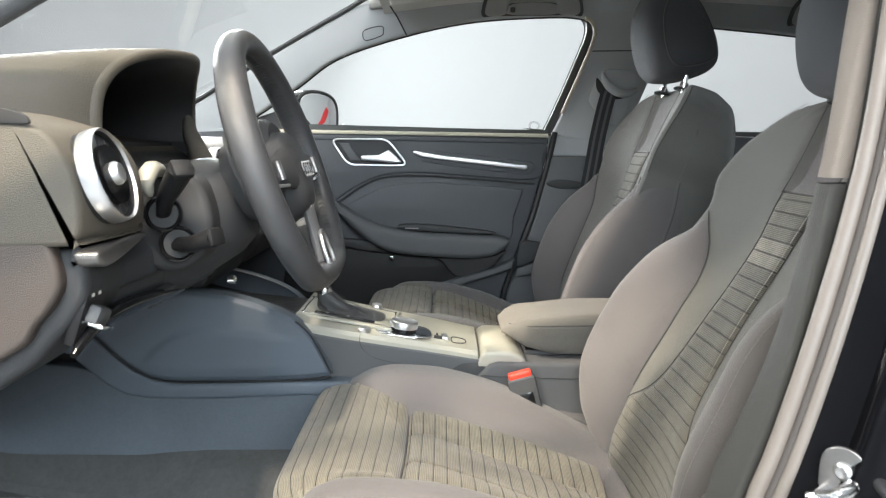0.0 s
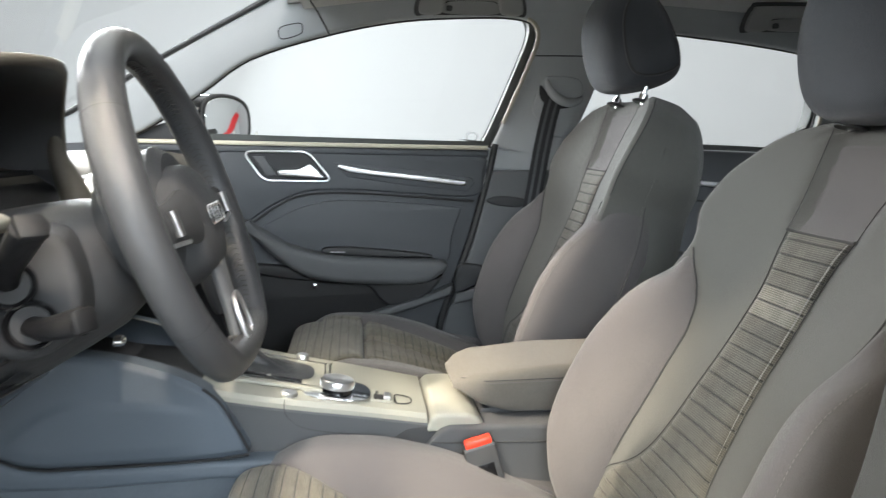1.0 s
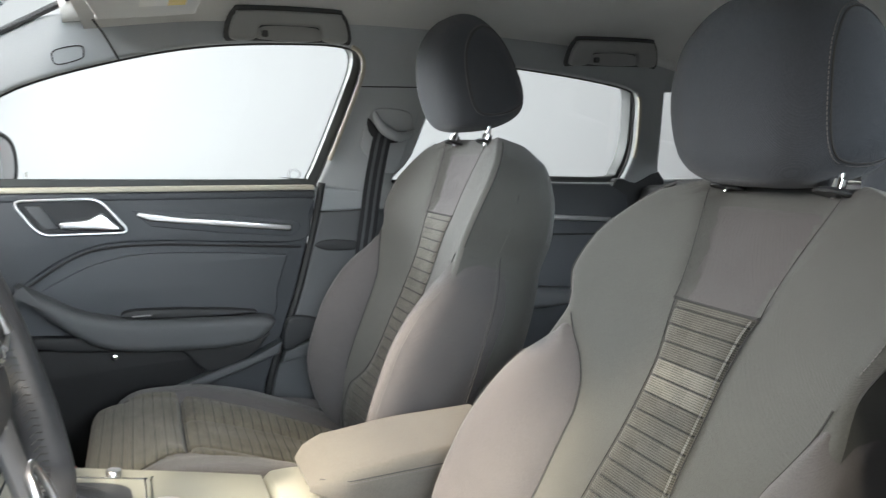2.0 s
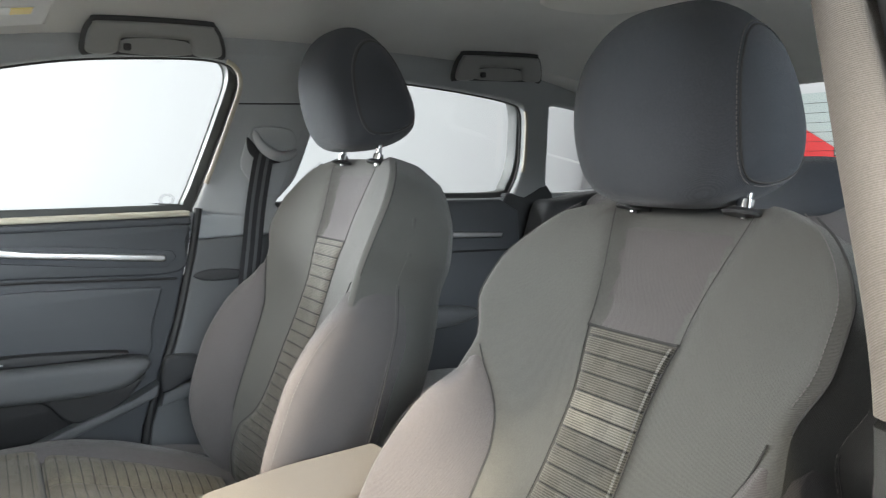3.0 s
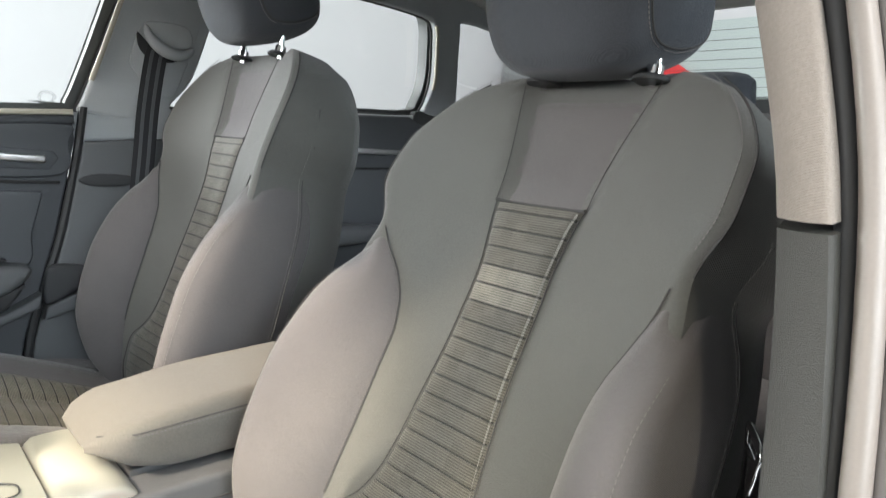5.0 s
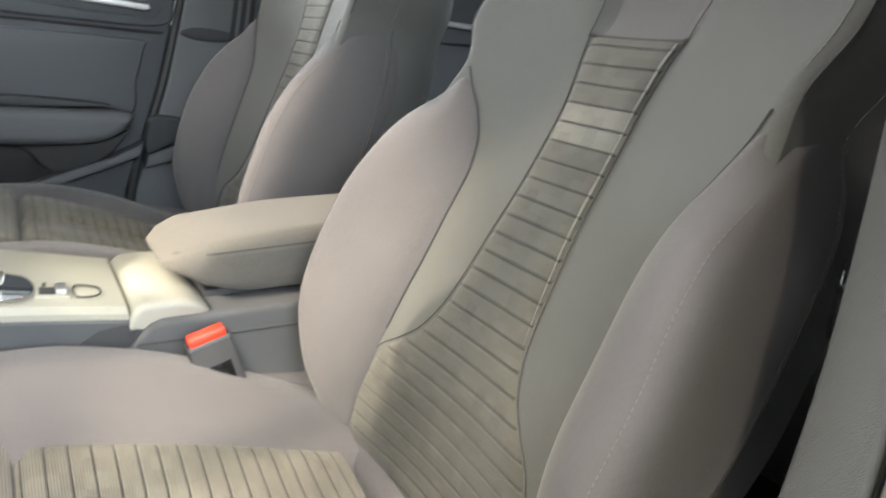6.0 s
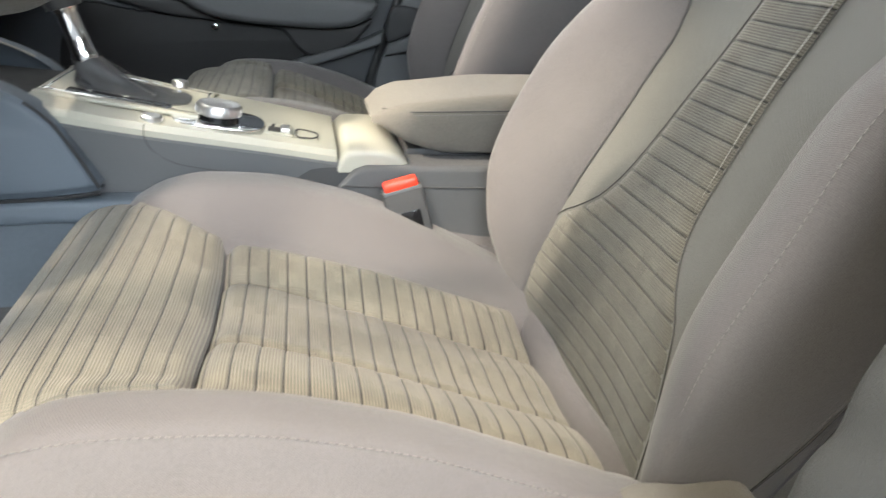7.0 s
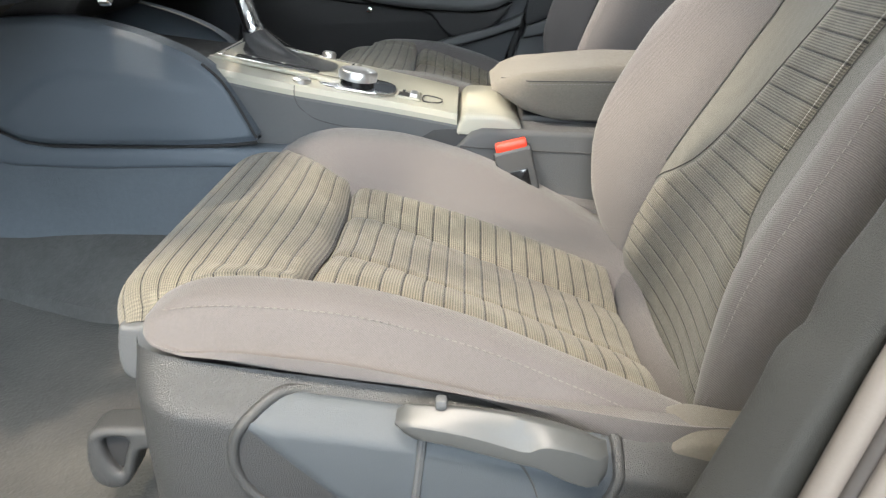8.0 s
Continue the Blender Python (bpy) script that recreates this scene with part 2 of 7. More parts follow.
ETCH = etch_mat()
GLASS = clear_glass("window_glass", (0.97, 0.985, 0.98))
GLASS_GREEN = clear_glass("green_rear_glass", (0.80, 0.90, 0.86))


# ---------------------------------------------------------------- building helpers
def thing(name, label, category, at=(0, 0, 0), group="", kind=""):
    ob = new(name)
    ob.location = at
    ob.empty_display_size = 0.05
    return tagged(ob, label, category, group, kind)


def finish(me, mat, smooth=True, angle=None):
    me.materials.append(mat)
    if smooth:
        for p in me.polygons:
            p.use_smooth = True
        if angle is not None:
            me.set_sharp_from_angle(angle=radians(angle))
    return me


def part(name, data, mat, parent, label="", angle=40):
    """Link a bmesh or a mesh as one part of a thing."""
    if isinstance(data, bmesh.types.BMesh):
        me = bpy.data.meshes.new(name)
        bmesh.ops.recalc_face_normals(data, faces=data.faces)
        data.to_mesh(me)
        data.free()
    else:
        me = data
    finish(me, mat, True, angle)
    ob = new(name, me)
    if parent is not None:
        ob.parent = parent
        ob.matrix_parent_inverse = Matrix.Identity(4)
    if label:
        ob["label"] = label
    return ob


def interp(x, pts):
    """Smooth (monotone-ish cubic) interpolation through (x, value) pairs."""
    xs = [p[0] for p in pts]
    if x <= xs[0]:
        return pts[0][1]
    if x >= xs[-1]:
        return pts[-1][1]
    i = max(k for k in range(len(xs) - 1) if xs[k] <= x)
    h = xs[i + 1] - xs[i]
    u = (x - xs[i]) / h

    def slope(k):
        if k == 0 or k == len(xs) - 1:
            j = min(max(k, 1), len(xs) - 1)
            return (pts[j][1] - pts[j - 1][1]) / (xs[j] - xs[j - 1])
        a = (pts[k][1] - pts[k - 1][1]) / (xs[k] - xs[k - 1])
        b = (pts[k + 1][1] - pts[k][1]) / (xs[k + 1] - xs[k])
        return 0.0 if a * b <= 0 else 2 * a * b / (a + b)
    return ((2 * u**3 - 3 * u**2 + 1) * pts[i][1] + (u**3 - 2 * u**2 + u) * h * slope(i)
            + (-2 * u**3 + 3 * u**2) * pts[i + 1][1] + (u**3 - u**2) * h * slope(i + 1))


def smooth(a, b, x):
    u = min(max((x - a) / (b - a), 0.0), 1.0)
    return u * u * (3 - 2 * u)


def spline(points, n, closed=False):
    """Catmull-Rom through 3D or 2D points, n samples a span."""
    P = [Vector(p) for p in points]
    out = []
    m = len(P)
    for i in range(m if closed else m - 1):
        if closed:
            a, b, c, d = P[i - 1], P[i], P[(i + 1) % m], P[(i + 2) % m]
        else:
            a, b, c, d = P[max(i - 1, 0)], P[i], P[i + 1], P[min(i + 2, m - 1)]
        for k in range(n):
            u = k / n
            out.append(0.5 * ((2 * b) + (c - a) * u + (2 * a - 5 * b + 4 * c - d) * u * u + (3 * b - a - 3 * c + d) * u**3))
    if not closed:
        out.append(P[-1].copy())
    return out


def sheet(fn, nu, nv, closed_u=False, cap=False, uv=None):
    """A mesh over a grid: fn(u, v) with u, v in 0..1 gives a place."""
    cols = nu if closed_u else nu + 1
    verts = [tuple(fn(i / nu, j / nv)) for j in range(nv + 1) for i in range(cols)]
    faces = []
    for j in range(nv):
        for i in range(nu):
            k = (i + 1) % cols
            faces.append((j * cols + i, j * cols + k, (j + 1) * cols + k, (j + 1) * cols + i))
    if cap and closed_u:
        faces.append(tuple(reversed(range(cols))))
        faces.append(tuple(range(nv * cols, nv * cols + cols)))
    me = bpy.data.meshes.new("m")
    me.from_pydata(verts, [], faces)
    if uv is not None:
        layer = me.uv_layers.new(name="UVMap")
        for loop in me.loops:
            j, i = divmod(loop.vertex_index, cols)
            layer.data[loop.index].uv = uv(i / nu, j / nv)
    me.update()
    return me


def fix_normals(me):
    bm = bmesh.new()
    bm.from_mesh(me)
    bmesh.ops.recalc_face_normals(bm, faces=bm.faces)
    bm.to_mesh(me)
    bm.free()
    return me


def rings(sections, closed_ends=True):
    """A closed skin through rings of points (same count each)."""
    n = len(sections[0])
    verts = [tuple(p) for s in sections for p in s]
    faces = []
    for j in range(len(sections) - 1):
        for i in range(n):
            k = (i + 1) % n
            faces.append((j * n + i, j * n + k, (j + 1) * n + k, (j + 1) * n + i))
    if closed_ends:
        faces.append(tuple(reversed(range(n))))
        faces.append(tuple(range((len(sections) - 1) * n, len(sections) * n)))
    me = bpy.data.meshes.new("m")
    me.from_pydata(verts, [], faces)
    me.update()
    return fix_normals(me)


def tube(points, radius, sides=8, closed=False, squash=1.0):
    """A round bar along points; radius may be a number or a list."""
    P = [Vector(p) for p in points]
    n = len(P)
    verts, faces = [], []
    ref = None
    for i, p in enumerate(P):
        if closed:
            t = (P[(i + 1) % n] - P[i - 1]).normalized()
        else:
            t = (P[min(i + 1, n - 1)] - P[max(i - 1, 0)]).normalized()
        if ref is None:
            ref = t.orthogonal().normalized()
        ref = (ref - t * ref.dot(t)).normalized()
        bi = t.cross(ref)
        r = radius[i] if isinstance(radius, (list, tuple)) else radius
        for k in range(sides):
            a = 2 * math.pi * k / sides
            verts.append(tuple(p + (ref * math.cos(a) + bi * math.sin(a) * squash) * r))
    for i in range(n if closed else n - 1):
        j = (i + 1) % n
        for k in range(sides):
            l = (k + 1) % sides
            faces.append((i * sides + k, i * sides + l, j * sides + l, j * sides + k))
    if not closed:
        faces.append(tuple(reversed(range(sides))))
        faces.append(tuple(range((n - 1) * sides, n * sides)))
    me = bpy.data.meshes.new("m")
    me.from_pydata(verts, [], faces)
    me.update()
    return me


def plate(outline, holes=(), thick=0.02, bevel=0.003, to=None, res=2):
    """A flat plate with rounded edges and holes from 2D outlines, taken to 3D by to(a, b, c): c runs through its thickness from 0."""
    cu = bpy.data.curves.new("c", "CURVE")
    cu.dimensions, cu.fill_mode = "2D", "BOTH"
    cu.extrude, cu.bevel_depth, cu.bevel_resolution = max(thick / 2 - bevel, 0.0), bevel, res
    cu.offset = -bevel
    for loop in (outline, *holes):
        s = cu.splines.new("POLY")
        s.points.add(len(loop) - 1)
        for q, p in zip(s.points, loop):
            q.co = (p[0], p[1], 0, 1)
        s.use_cyclic_u = True
    ob = bpy.data.objects.new("c", cu)
    scene.collection.objects.link(ob)
    bpy.context.view_layer.update()
    me = bpy.data.meshes.new_from_object(ob.evaluated_get(bpy.context.evaluated_depsgraph_get()))
    bpy.data.objects.remove(ob)
    bpy.data.curves.remove(cu)
    me.materials.clear()
    if to:
        for v in me.vertices:
            v.co = to(v.co.x, v.co.y, v.co.z + thick / 2)
    bm = bmesh.new()
    bm.from_mesh(me)
    bmesh.ops.remove_doubles(bm, verts=bm.verts, dist=1e-5)
    bmesh.ops.recalc_face_normals(bm, faces=bm.faces)
    bm.to_mesh(me)
    bm.free()
    me.update()
    return me


def block(cx, cy, cz, sx, sy, sz, bevel=0.004, turn=None, seg=2):
    bm = bmesh.new()
    bmesh.ops.create_cube(bm, size=1.0)
    bmesh.ops.scale(bm, vec=(sx, sy, sz), verts=bm.verts)
    if bevel:
        bmesh.ops.bevel(bm, geom=bm.edges[:], offset=bevel, segments=seg, profile=0.5, affect="EDGES")
    m = Matrix.Translation((cx, cy, cz))
    if turn is not None:
        m = m @ turn
    bmesh.ops.transform(bm, matrix=m, verts=bm.verts)
    return bm


def lathe(profile, m, n=32):
    """Turn (radius, height) pairs round the local z axis; m places it."""
    secs = []
    for r, h in profile:
        secs.append([m @ Vector((r * math.cos(2 * math.pi * k / n), r * math.sin(2 * math.pi * k / n), h)) for k in range(n)])
    return rings(secs)


def stitches(name, path, parent, step=0.006, length=0.0038, r=0.00045):
    """A row of short sewn stitches along a path, as one mesh."""
    bm = bmesh.new()
    P = [Vector(p) for p in path]
    dist, total = [0.0], 0.0
    for a, b in zip(P, P[1:]):
        total += (b - a).length
        dist.append(total)
    d = 0.0
    i = 0
    while d + length < total:
        ends = []
        for q in (d, d + length):
            k = max(j for j in range(len(dist)) if dist[j] <= q)
            k = min(k, len(P) - 2)
            u = (q - dist[k]) / max(dist[k + 1] - dist[k], 1e-9)
            ends.append(P[k].lerp(P[k + 1], u))
        a, b = ends
        t = (b - a).normalized()
        o = t.orthogonal().normalized()
        w = t.cross(o)
        ring = []
        for e in (a, b):
            ring.append([bm.verts.new(e + (o * c + w * s) * r) for c, s in ((1, 0), (0, 1), (-1, 0), (0, -1))])
        for k in range(4):
            bm.faces.new((ring[0][k], ring[0][(k + 1) % 4], ring[1][(k + 1) % 4], ring[1][k]))
        d += step
    return part(name, bm, THREAD, parent)


# ---------------------------------------------------------------- showroom
def build_showroom():
    g = part("ground", block(0.5, 0.5, -0.05, 16, 16, 0.1, 0), FLOOR, None)
    tagged(g, "pale polished showroom floor", "floor", kind="structure")
    for nm, c, s in (("wall_north", (0.5, 6.0, 2.0), (16, 0.2, 4.2)), ("wall_south", (0.5, -7.0, 2.0), (16, 0.2, 4.2)),
                     ("wall_west", (-7.4, -0.5, 2.0), (0.2, 12.8, 4.2)), ("wall_east", (8.4, -0.5, 2.0), (0.2, 12.8, 4.2))):
        w = part(nm, block(*c, *s, 0), WHITE, None)
        tagged(w, "plain white showroom wall", "wall", kind="structure")
    c = part("ceiling", block(0.5, -0.5, 4.2, 16, 13.2, 0.1, 0), WHITE, None)
    tagged(c, "white showroom ceiling", "ceiling", kind="structure")


build_showroom()


# ---------------------------------------------------------------- car body
FLOOR_Z = 0.31


def side_y(z):
    """How far from the car's middle its inner side skin stands at a height."""
    return 0.712 - 0.10 * max(z - 0.94, 0.0)


FRONT_WIN = spline([(-0.62, 1.010), (-0.56, 1.03), (-0.413, 1.124), (-0.292, 1.205), (-0.093, 1.268), (0.088, 1.303), (0.277, 1.315), (0.371, 1.313),
                    (0.411, 1.297), (0.419, 1.256), (0.391, 1.179), (0.346, 1.070), (0.312, 0.998), (0.29, 0.990), (0.0, 0.996), (-0.376, 1.006)], 5, True)
REAR_WIN = spline([(0.50, 0.99), (0.545, 1.06), (0.60, 1.20), (0.625, 1.265), (0.66, 1.292), (0.84, 1.279), (1.023, 1.260), (1.170, 1.236), (1.206, 1.212), (1.213, 1.14),
                   (1.210, 1.06), (1.186, 0.998), (1.15, 0.979), (0.932, 0.986), (0.70, 0.990)], 5, True)
QUARTER_WIN = spline([(1.305, 1.228), (1.40, 1.218), (1.55, 1.180), (1.63, 1.10), (1.65, 1.02), (1.61, 0.988), (1.45, 0.982), (1.32, 0.984), (1.300, 1.0), (1.297, 1.10), (1.297, 1.20)], 5, True)


def body_side(sign, name, mat, parent, holes):
    """Trim of one side above the belt line: pillars and roof rail in one sheet, with the window openings."""
    outline = spline([(-1.05, 0.93), (-0.70, 1.077), (-0.48, 1.205), (-0.32, 1.295), (-0.193, 1.352), (0.1, 1.375), (0.4, 1.39), (0.8, 1.375), (1.2, 1.335),
                      (1.6, 1.24), (1.85, 1.10), (1.88, 0.95), (1.6, 0.93), (1.0, 0.93), (0.43, 0.93), (-0.5, 0.93)], 6, True)
    return part(name, plate(outline, holes, 0.03, 0.008, lambda a, b, c: Vector((a, sign * (side_y(b) + c), b))), mat, parent)


def build_body():
    body = thing("hatchback_shell", "black hatchback body shell with pale grey pillar trim and headliner", "car body", (0.4, 0, 0))
    inv = Matrix.Translation((-0.4, 0, 0))

    def put(name, data, mat, label="", angle=40):
        ob = part(name, data, mat, body, label, angle)
        ob.matrix_parent_inverse = inv
        return ob
    put("floor_pan", block(0.4, 0, FLOOR_Z - 0.03, 3.0, 1.42, 0.05, 0.004), CARPET)
    ob = body_side(1, "side_trim", PILLAR, body, [FRONT_WIN, REAR_WIN, QUARTER_WIN])
    ob.matrix_parent_inverse = inv
    # headliner
    def roof(u, v):
        y = -0.67 + 1.34 * u
        x = -0.16 + 1.96 * v
        crown = interp(x, [(-0.2, 1.375), (0.1, 1.425), (0.5, 1.44), (1.0, 1.42), (1.4, 1.365), (1.8, 1.27)])
        side = interp(x, [(-0.2, 0.06), (0.1, 0.075), (1.0, 0.085), (1.8, 0.07)])
        return (x - 0.05 * (1 - (y / 0.67) ** 2), y, crown - side * abs(y / 0.67) ** 4.5)
    put("headliner", sheet(roof, 32, 40), HEADLINER, "pale grey cloth headliner")
    def skin(u, v):
        x, y, z = roof(u, v)
        return (x, y * 1.03, z + 0.035)
    put("roof_skin", sheet(skin, 24, 24), PAINT, "black painted roof panel")
    put("firewall", block(-0.98, 0, 0.6, 0.05, 1.42, 0.72, 0.01), CARPET)
    put("hatch_lower", block(1.98, 0, 0.70, 0.06, 1.36, 0.66, 0.02), PLASTIC)
    ob = part("side_trim", plate(spline([(0.46, 0.93), (0.47, 1.36), (0.8, 1.375), (1.2, 1.335), (1.6, 1.24), (1.85, 1.10), (1.88, 0.95), (1.6, 0.93), (1.0, 0.93)], 6, True), [REAR_WIN, QUARTER_WIN], 0.03, 0.008, lambda a, b, c: Vector((a, -side_y(b) - c, b))), PILLAR, body)
    ob.matrix_parent_inverse = inv
    return body, inv, put


car_body, BODY_INV, put_body = build_body()


# ---------------------------------------------------------------- seats
def seat_x(z):
    return interp(z, [(0.38, 0.306), (0.42, 0.310), (0.48, 0.318), (0.55, 0.333), (0.68, 0.397), (0.807, 0.472), (0.894, 0.517), (1.02, 0.590), (1.08, 0.625)])


SEAT_N = Vector((-0.90, 0, 0.436))


def back_front(y, z):
    """Forward swell of the backrest's face."""
    k = interp(z, [(0.4, 0.9), (0.85, 0.85), (1.0, 0.55), (1.06, 0.3)])
    cw = interp(z, [(0.86, 0.0665), (0.895, 0.0665), (1.04, 0.10)])
    dip = 0.012 * smooth(0.87, 0.93, z) * (1 - smooth(cw - 0.012, cw + 0.006, abs(y)))
    return k * y * y - dip


def back_half(z):
    return interp(z, [(0.38, 0.175), (0.46, 0.205), (0.55, 0.23), (0.65, 0.243), (0.75, 0.24), (0.81, 0.230), (0.848, 0.222), (0.90, 0.242),
                      (0.95, 0.238), (0.99, 0.219), (1.02, 0.192), (1.045, 0.155)])


def insert_half(z):
    return interp(z, [(0.38, 0.172), (0.46, 0.172), (0.505, 0.158), (0.540, 0.140), (0.562, 0.112), (0.585, 0.088), (0.62, 0.071), (0.68, 0.061), (0.75, 0.054), (0.82, 0.053), (0.86, 0.058), (0.90, 0.066)])


def on_back(y, z, f):
    p = Vector((seat_x(z), y, z)) + SEAT_N * f
    return p


def cush_c(x):
    return interp(x, [(-0.222, 0.505), (-0.212, 0.528), (-0.19, 0.546), (-0.15, 0.555), (-0.10, 0.548), (-0.06, 0.530), (0.0, 0.510), (0.10, 0.472), (0.20, 0.432), (0.262, 0.410), (0.32, 0.400)])


def cush_ridge(x, inner):
    r = interp(x, [(-0.222, 0.490), (-0.212, 0.522), (-0.19, 0.547), (-0.156, 0.560), (-0.10, 0.566), (-0.03, 0.563), (0.07, 0.541), (0.165, 0.503), (0.25, 0.464), (0.32, 0.43)])
    return r + (0.010 * smooth(-0.16, -0.08, x) * (1 - smooth(0.1, 0.3, x)) if inner else 0.0)


def cush_in(x):
    return interp(x, [(-0.222, 0.205), (-0.17, 0.200), (-0.12, 0.150), (-0.06, 0.096), (0.0, 0.100), (0.10, 0.112), (0.262, 0.135)])


def cush_out(x):
    return interp(x, [(-0.222, 0.205), (-0.17, 0.203), (-0.12, 0.197), (-0.06, 0.190), (0.0, 0.184), (0.10, 0.178), (0.262, 0.172)])


def cush_i(x, y):
    return cush_in(x) if y > 0 else cush_out(x)


def cush_z(x, y):
    i = min(cush_i(x, y), 0.172)
    a = abs(y)
    c, r = cush_c(x), cush_ridge(x, y > 0)
    edge = c + (0.34 if y > 0 else 0.55) * (r - c) * smooth(-0.17, -0.05, x)
    z = c + (edge - c) * smooth(0.03, i, a)
    z += (r - edge) * smooth(i - 0.005, 0.205, a)
    z -= 0.034 * smooth(0.222, 0.262, a) ** 2
    return z


BOLSTER_IN = [(0.40, 0.172), (0.46, 0.160), (0.513, 0.147), (0.59, 0.135), (0.65, 0.132), (0.728, 0.132), (0.765, 0.142), (0.796, 0.164), (0.818, 0.188), (0.848, 0.212)]
BOLSTER_OUT = [(0.40, 0.186), (0.46, 0.178), (0.53, 0.169), (0.603, 0.165), (0.707, 0.165), (0.754, 0.171), (0.787, 0.188), (0.815, 0.203), (0.848, 0.212)]
BOLSTER_UP = [(0.40, 0.012), (0.44, 0.042), (0.48, 0.066), (0.56, 0.084), (0.66, 0.086), (0.72, 0.076), (0.77, 0.056), (0.80, 0.036), (0.825, 0.018), (0.848, 0.002)]


def bolster_edge(z):
    return back_half(z) + 0.012 - 0.014 * smooth(0.76, 0.865, z)


def shield_y(x, z):
    """Outer face of the plastic seat side, from the cloth's lower edge downwards."""
    top = interp(x, [(-0.2, 0.522), (-0.157, 0.520), (-0.057, 0.509), (0.07, 0.494), (0.2, 0.474), (0.30, 0.452), (0.42, 0.44)])
    return -(0.258 + 0.028 * smooth(-0.010, 0.030, top - z) - 0.022 * smooth(0.03, 0.30, top - z)), top


def build_seat(at, out, label, group, recline=0.0, raise_head=0.0, controls=True):
    """A front seat; out is -1 where its outer side faces the driver's door; recline turns the backrest about its foot."""
    seat = thing("sports_seat", label, "seat", at, group)
    fy = -out     # in these numbers +y is the inner side
    F = lambda p: Vector((p[0], p[1] * fy, p[2]))
    ca, sa = math.cos(radians(recline)), math.sin(radians(recline))

    def B(p):
        x, z = p[0] - 0.28, p[2] - 0.42
        return Vector((0.28 + ca * x - sa * z, p[1] * fy, 0.42 + sa * x + ca * z))

    # backrest body
    secs = []
    for z in [0.385 + (1.03 - 0.385) * j / 46 for j in range(47)] + [1.034, 1.0375, 1.040, 1.042, 1.0432]:
        end = max(0.0, (z - 1.012) / 0.03)
        w = back_half(min(z, 1.03) + 0.013 * smooth(0.9, 1.0, z)) * (1 - 0.62 * min(1.0, max(0, (z - 1.008) / 0.0355)) ** 3.0) ** 0.5
        d = interp(z, [(0.38, 0.13), (0.6, 0.160), (0.85, 0.145), (1.0, 0.11), (1.05, 0.085)])
        ring = []
        n = 48
        for i in range(n + 1):
            y = w * math.sin(math.pi / 2 * (2 * i / n - 1) * 0.98) / math.sin(math.pi / 2 * 0.98)
            e = max(0.0, (abs(y) / w - 0.93) / 0.07)
            f = back_front(y, min(z, 1.05)) - 0.010 * e * e - 0.014 * min(end, 1.3) ** 2
            ring.append(on_back(y, z, f))
        rim = back_front(w, min(z, 1.05)) - 0.010
        low = -d + 0.022
        ring += [on_back(w * q, z, rim + (low - rim) * k - 0.010 * min(end, 1.3) ** 2 * (1 - k)) for q, k in ((1.008, 0.12), (1.018, 0.35), (1.018, 0.65), (1.008, 0.92))]
        for i in range(13):
            u = 1 - 2 * (i + 0.5) / 13
            e = max(0.0, (abs(u) - 0.72) / 0.28)
            ring.append(on_back(w * u, z, -d + 0.016 * e * e + 0.014 * min(end, 1.3) ** 2))
        ring += [on_back(-w * q, z, rim + (low - rim) * k - 0.010 * min(end, 1.3) ** 2 * (1 - k)) for q, k in ((1.008, 0.92), (1.018, 0.65), (1.018, 0.35), (1.008, 0.12))]
        secs.append([B(p) for p in ring])
    part("backrest", rings(secs), CLOTH_WING, seat)

    # side bolsters of the backrest; the driver's outer one is worn flatter
    def bol_up(z, sgn):
        flat = interp(z, [(0.40, 0.30), (0.48, 0.42), (0.56, 0.52), (0.66, 0.66), (0.74, 0.80), (0.79, 0.66), (0.83, 0.40)]) if controls and sgn < 0 else 1.0
        return interp(z, BOLSTER_UP) * flat

    def bol_in(z, sgn):
        return interp(z, BOLSTER_OUT if sgn < 0 else BOLSTER_IN)

    def bolster(sgn):
        ss = []
        for j in range(33):
            z = 0.40 + (0.848 - 0.40) * j / 32
            yo, yi, pk = bolster_edge(z), bol_in(z, sgn), bol_up(z, sgn)
            d = yo - yi
            fi = back_front(yi, z) - 0.024 * smooth(0.815, 0.848, z)
            t = pk - 0.3 * fi * smooth(0.0, 0.04, pk)
            sl = 0.030 * smooth(0.74, 0.86, z)
            pts = [(yi + 0.004, fi - 0.012), (yi, fi + 0.001), (yi + 0.10 * d, fi + 0.34 * t), (yi + 0.33 * d, fi + 0.72 * t), (yi + 0.62 * d, fi + 0.97 * t - 0.4 * sl),
                   (yi + 0.84 * d, fi + 0.97 * t - 0.75 * sl), (yo - 0.02 * d, fi + 0.6 * pk - sl), (yo + 0.002, fi - 1.3 * sl), (yo, -0.06), (yo - 0.03, -0.09), (yi + 0.5 * d, -0.05)]
            ss.append([B(on_back(sgn * p[0], z, p[1])) for p in spline(pts, 3, True)])
        return rings(ss)
    for sgn in (1, -1):
        b = part("backrest_bolster", bolster(sgn), CLOTH, seat)
        for along, lift, nm in ((0.90, 0.93, "bolster_stitching"),):
            path = []
            for j in range(28):
                z = 0.42 + 0.36 * j / 27
                yo, yi, pk = bolster_edge(z), bol_in(z, sgn), bol_up(z, sgn)
                fi = back_front(yi, z)
                path.append(B(on_back(sgn * (yi + along * (yo - yi)), z, fi + lift * (pk - 0.3 * fi) - 0.8 * 0.030 * smooth(0.74, 0.86, z))))
            stitches(nm, path, seat)
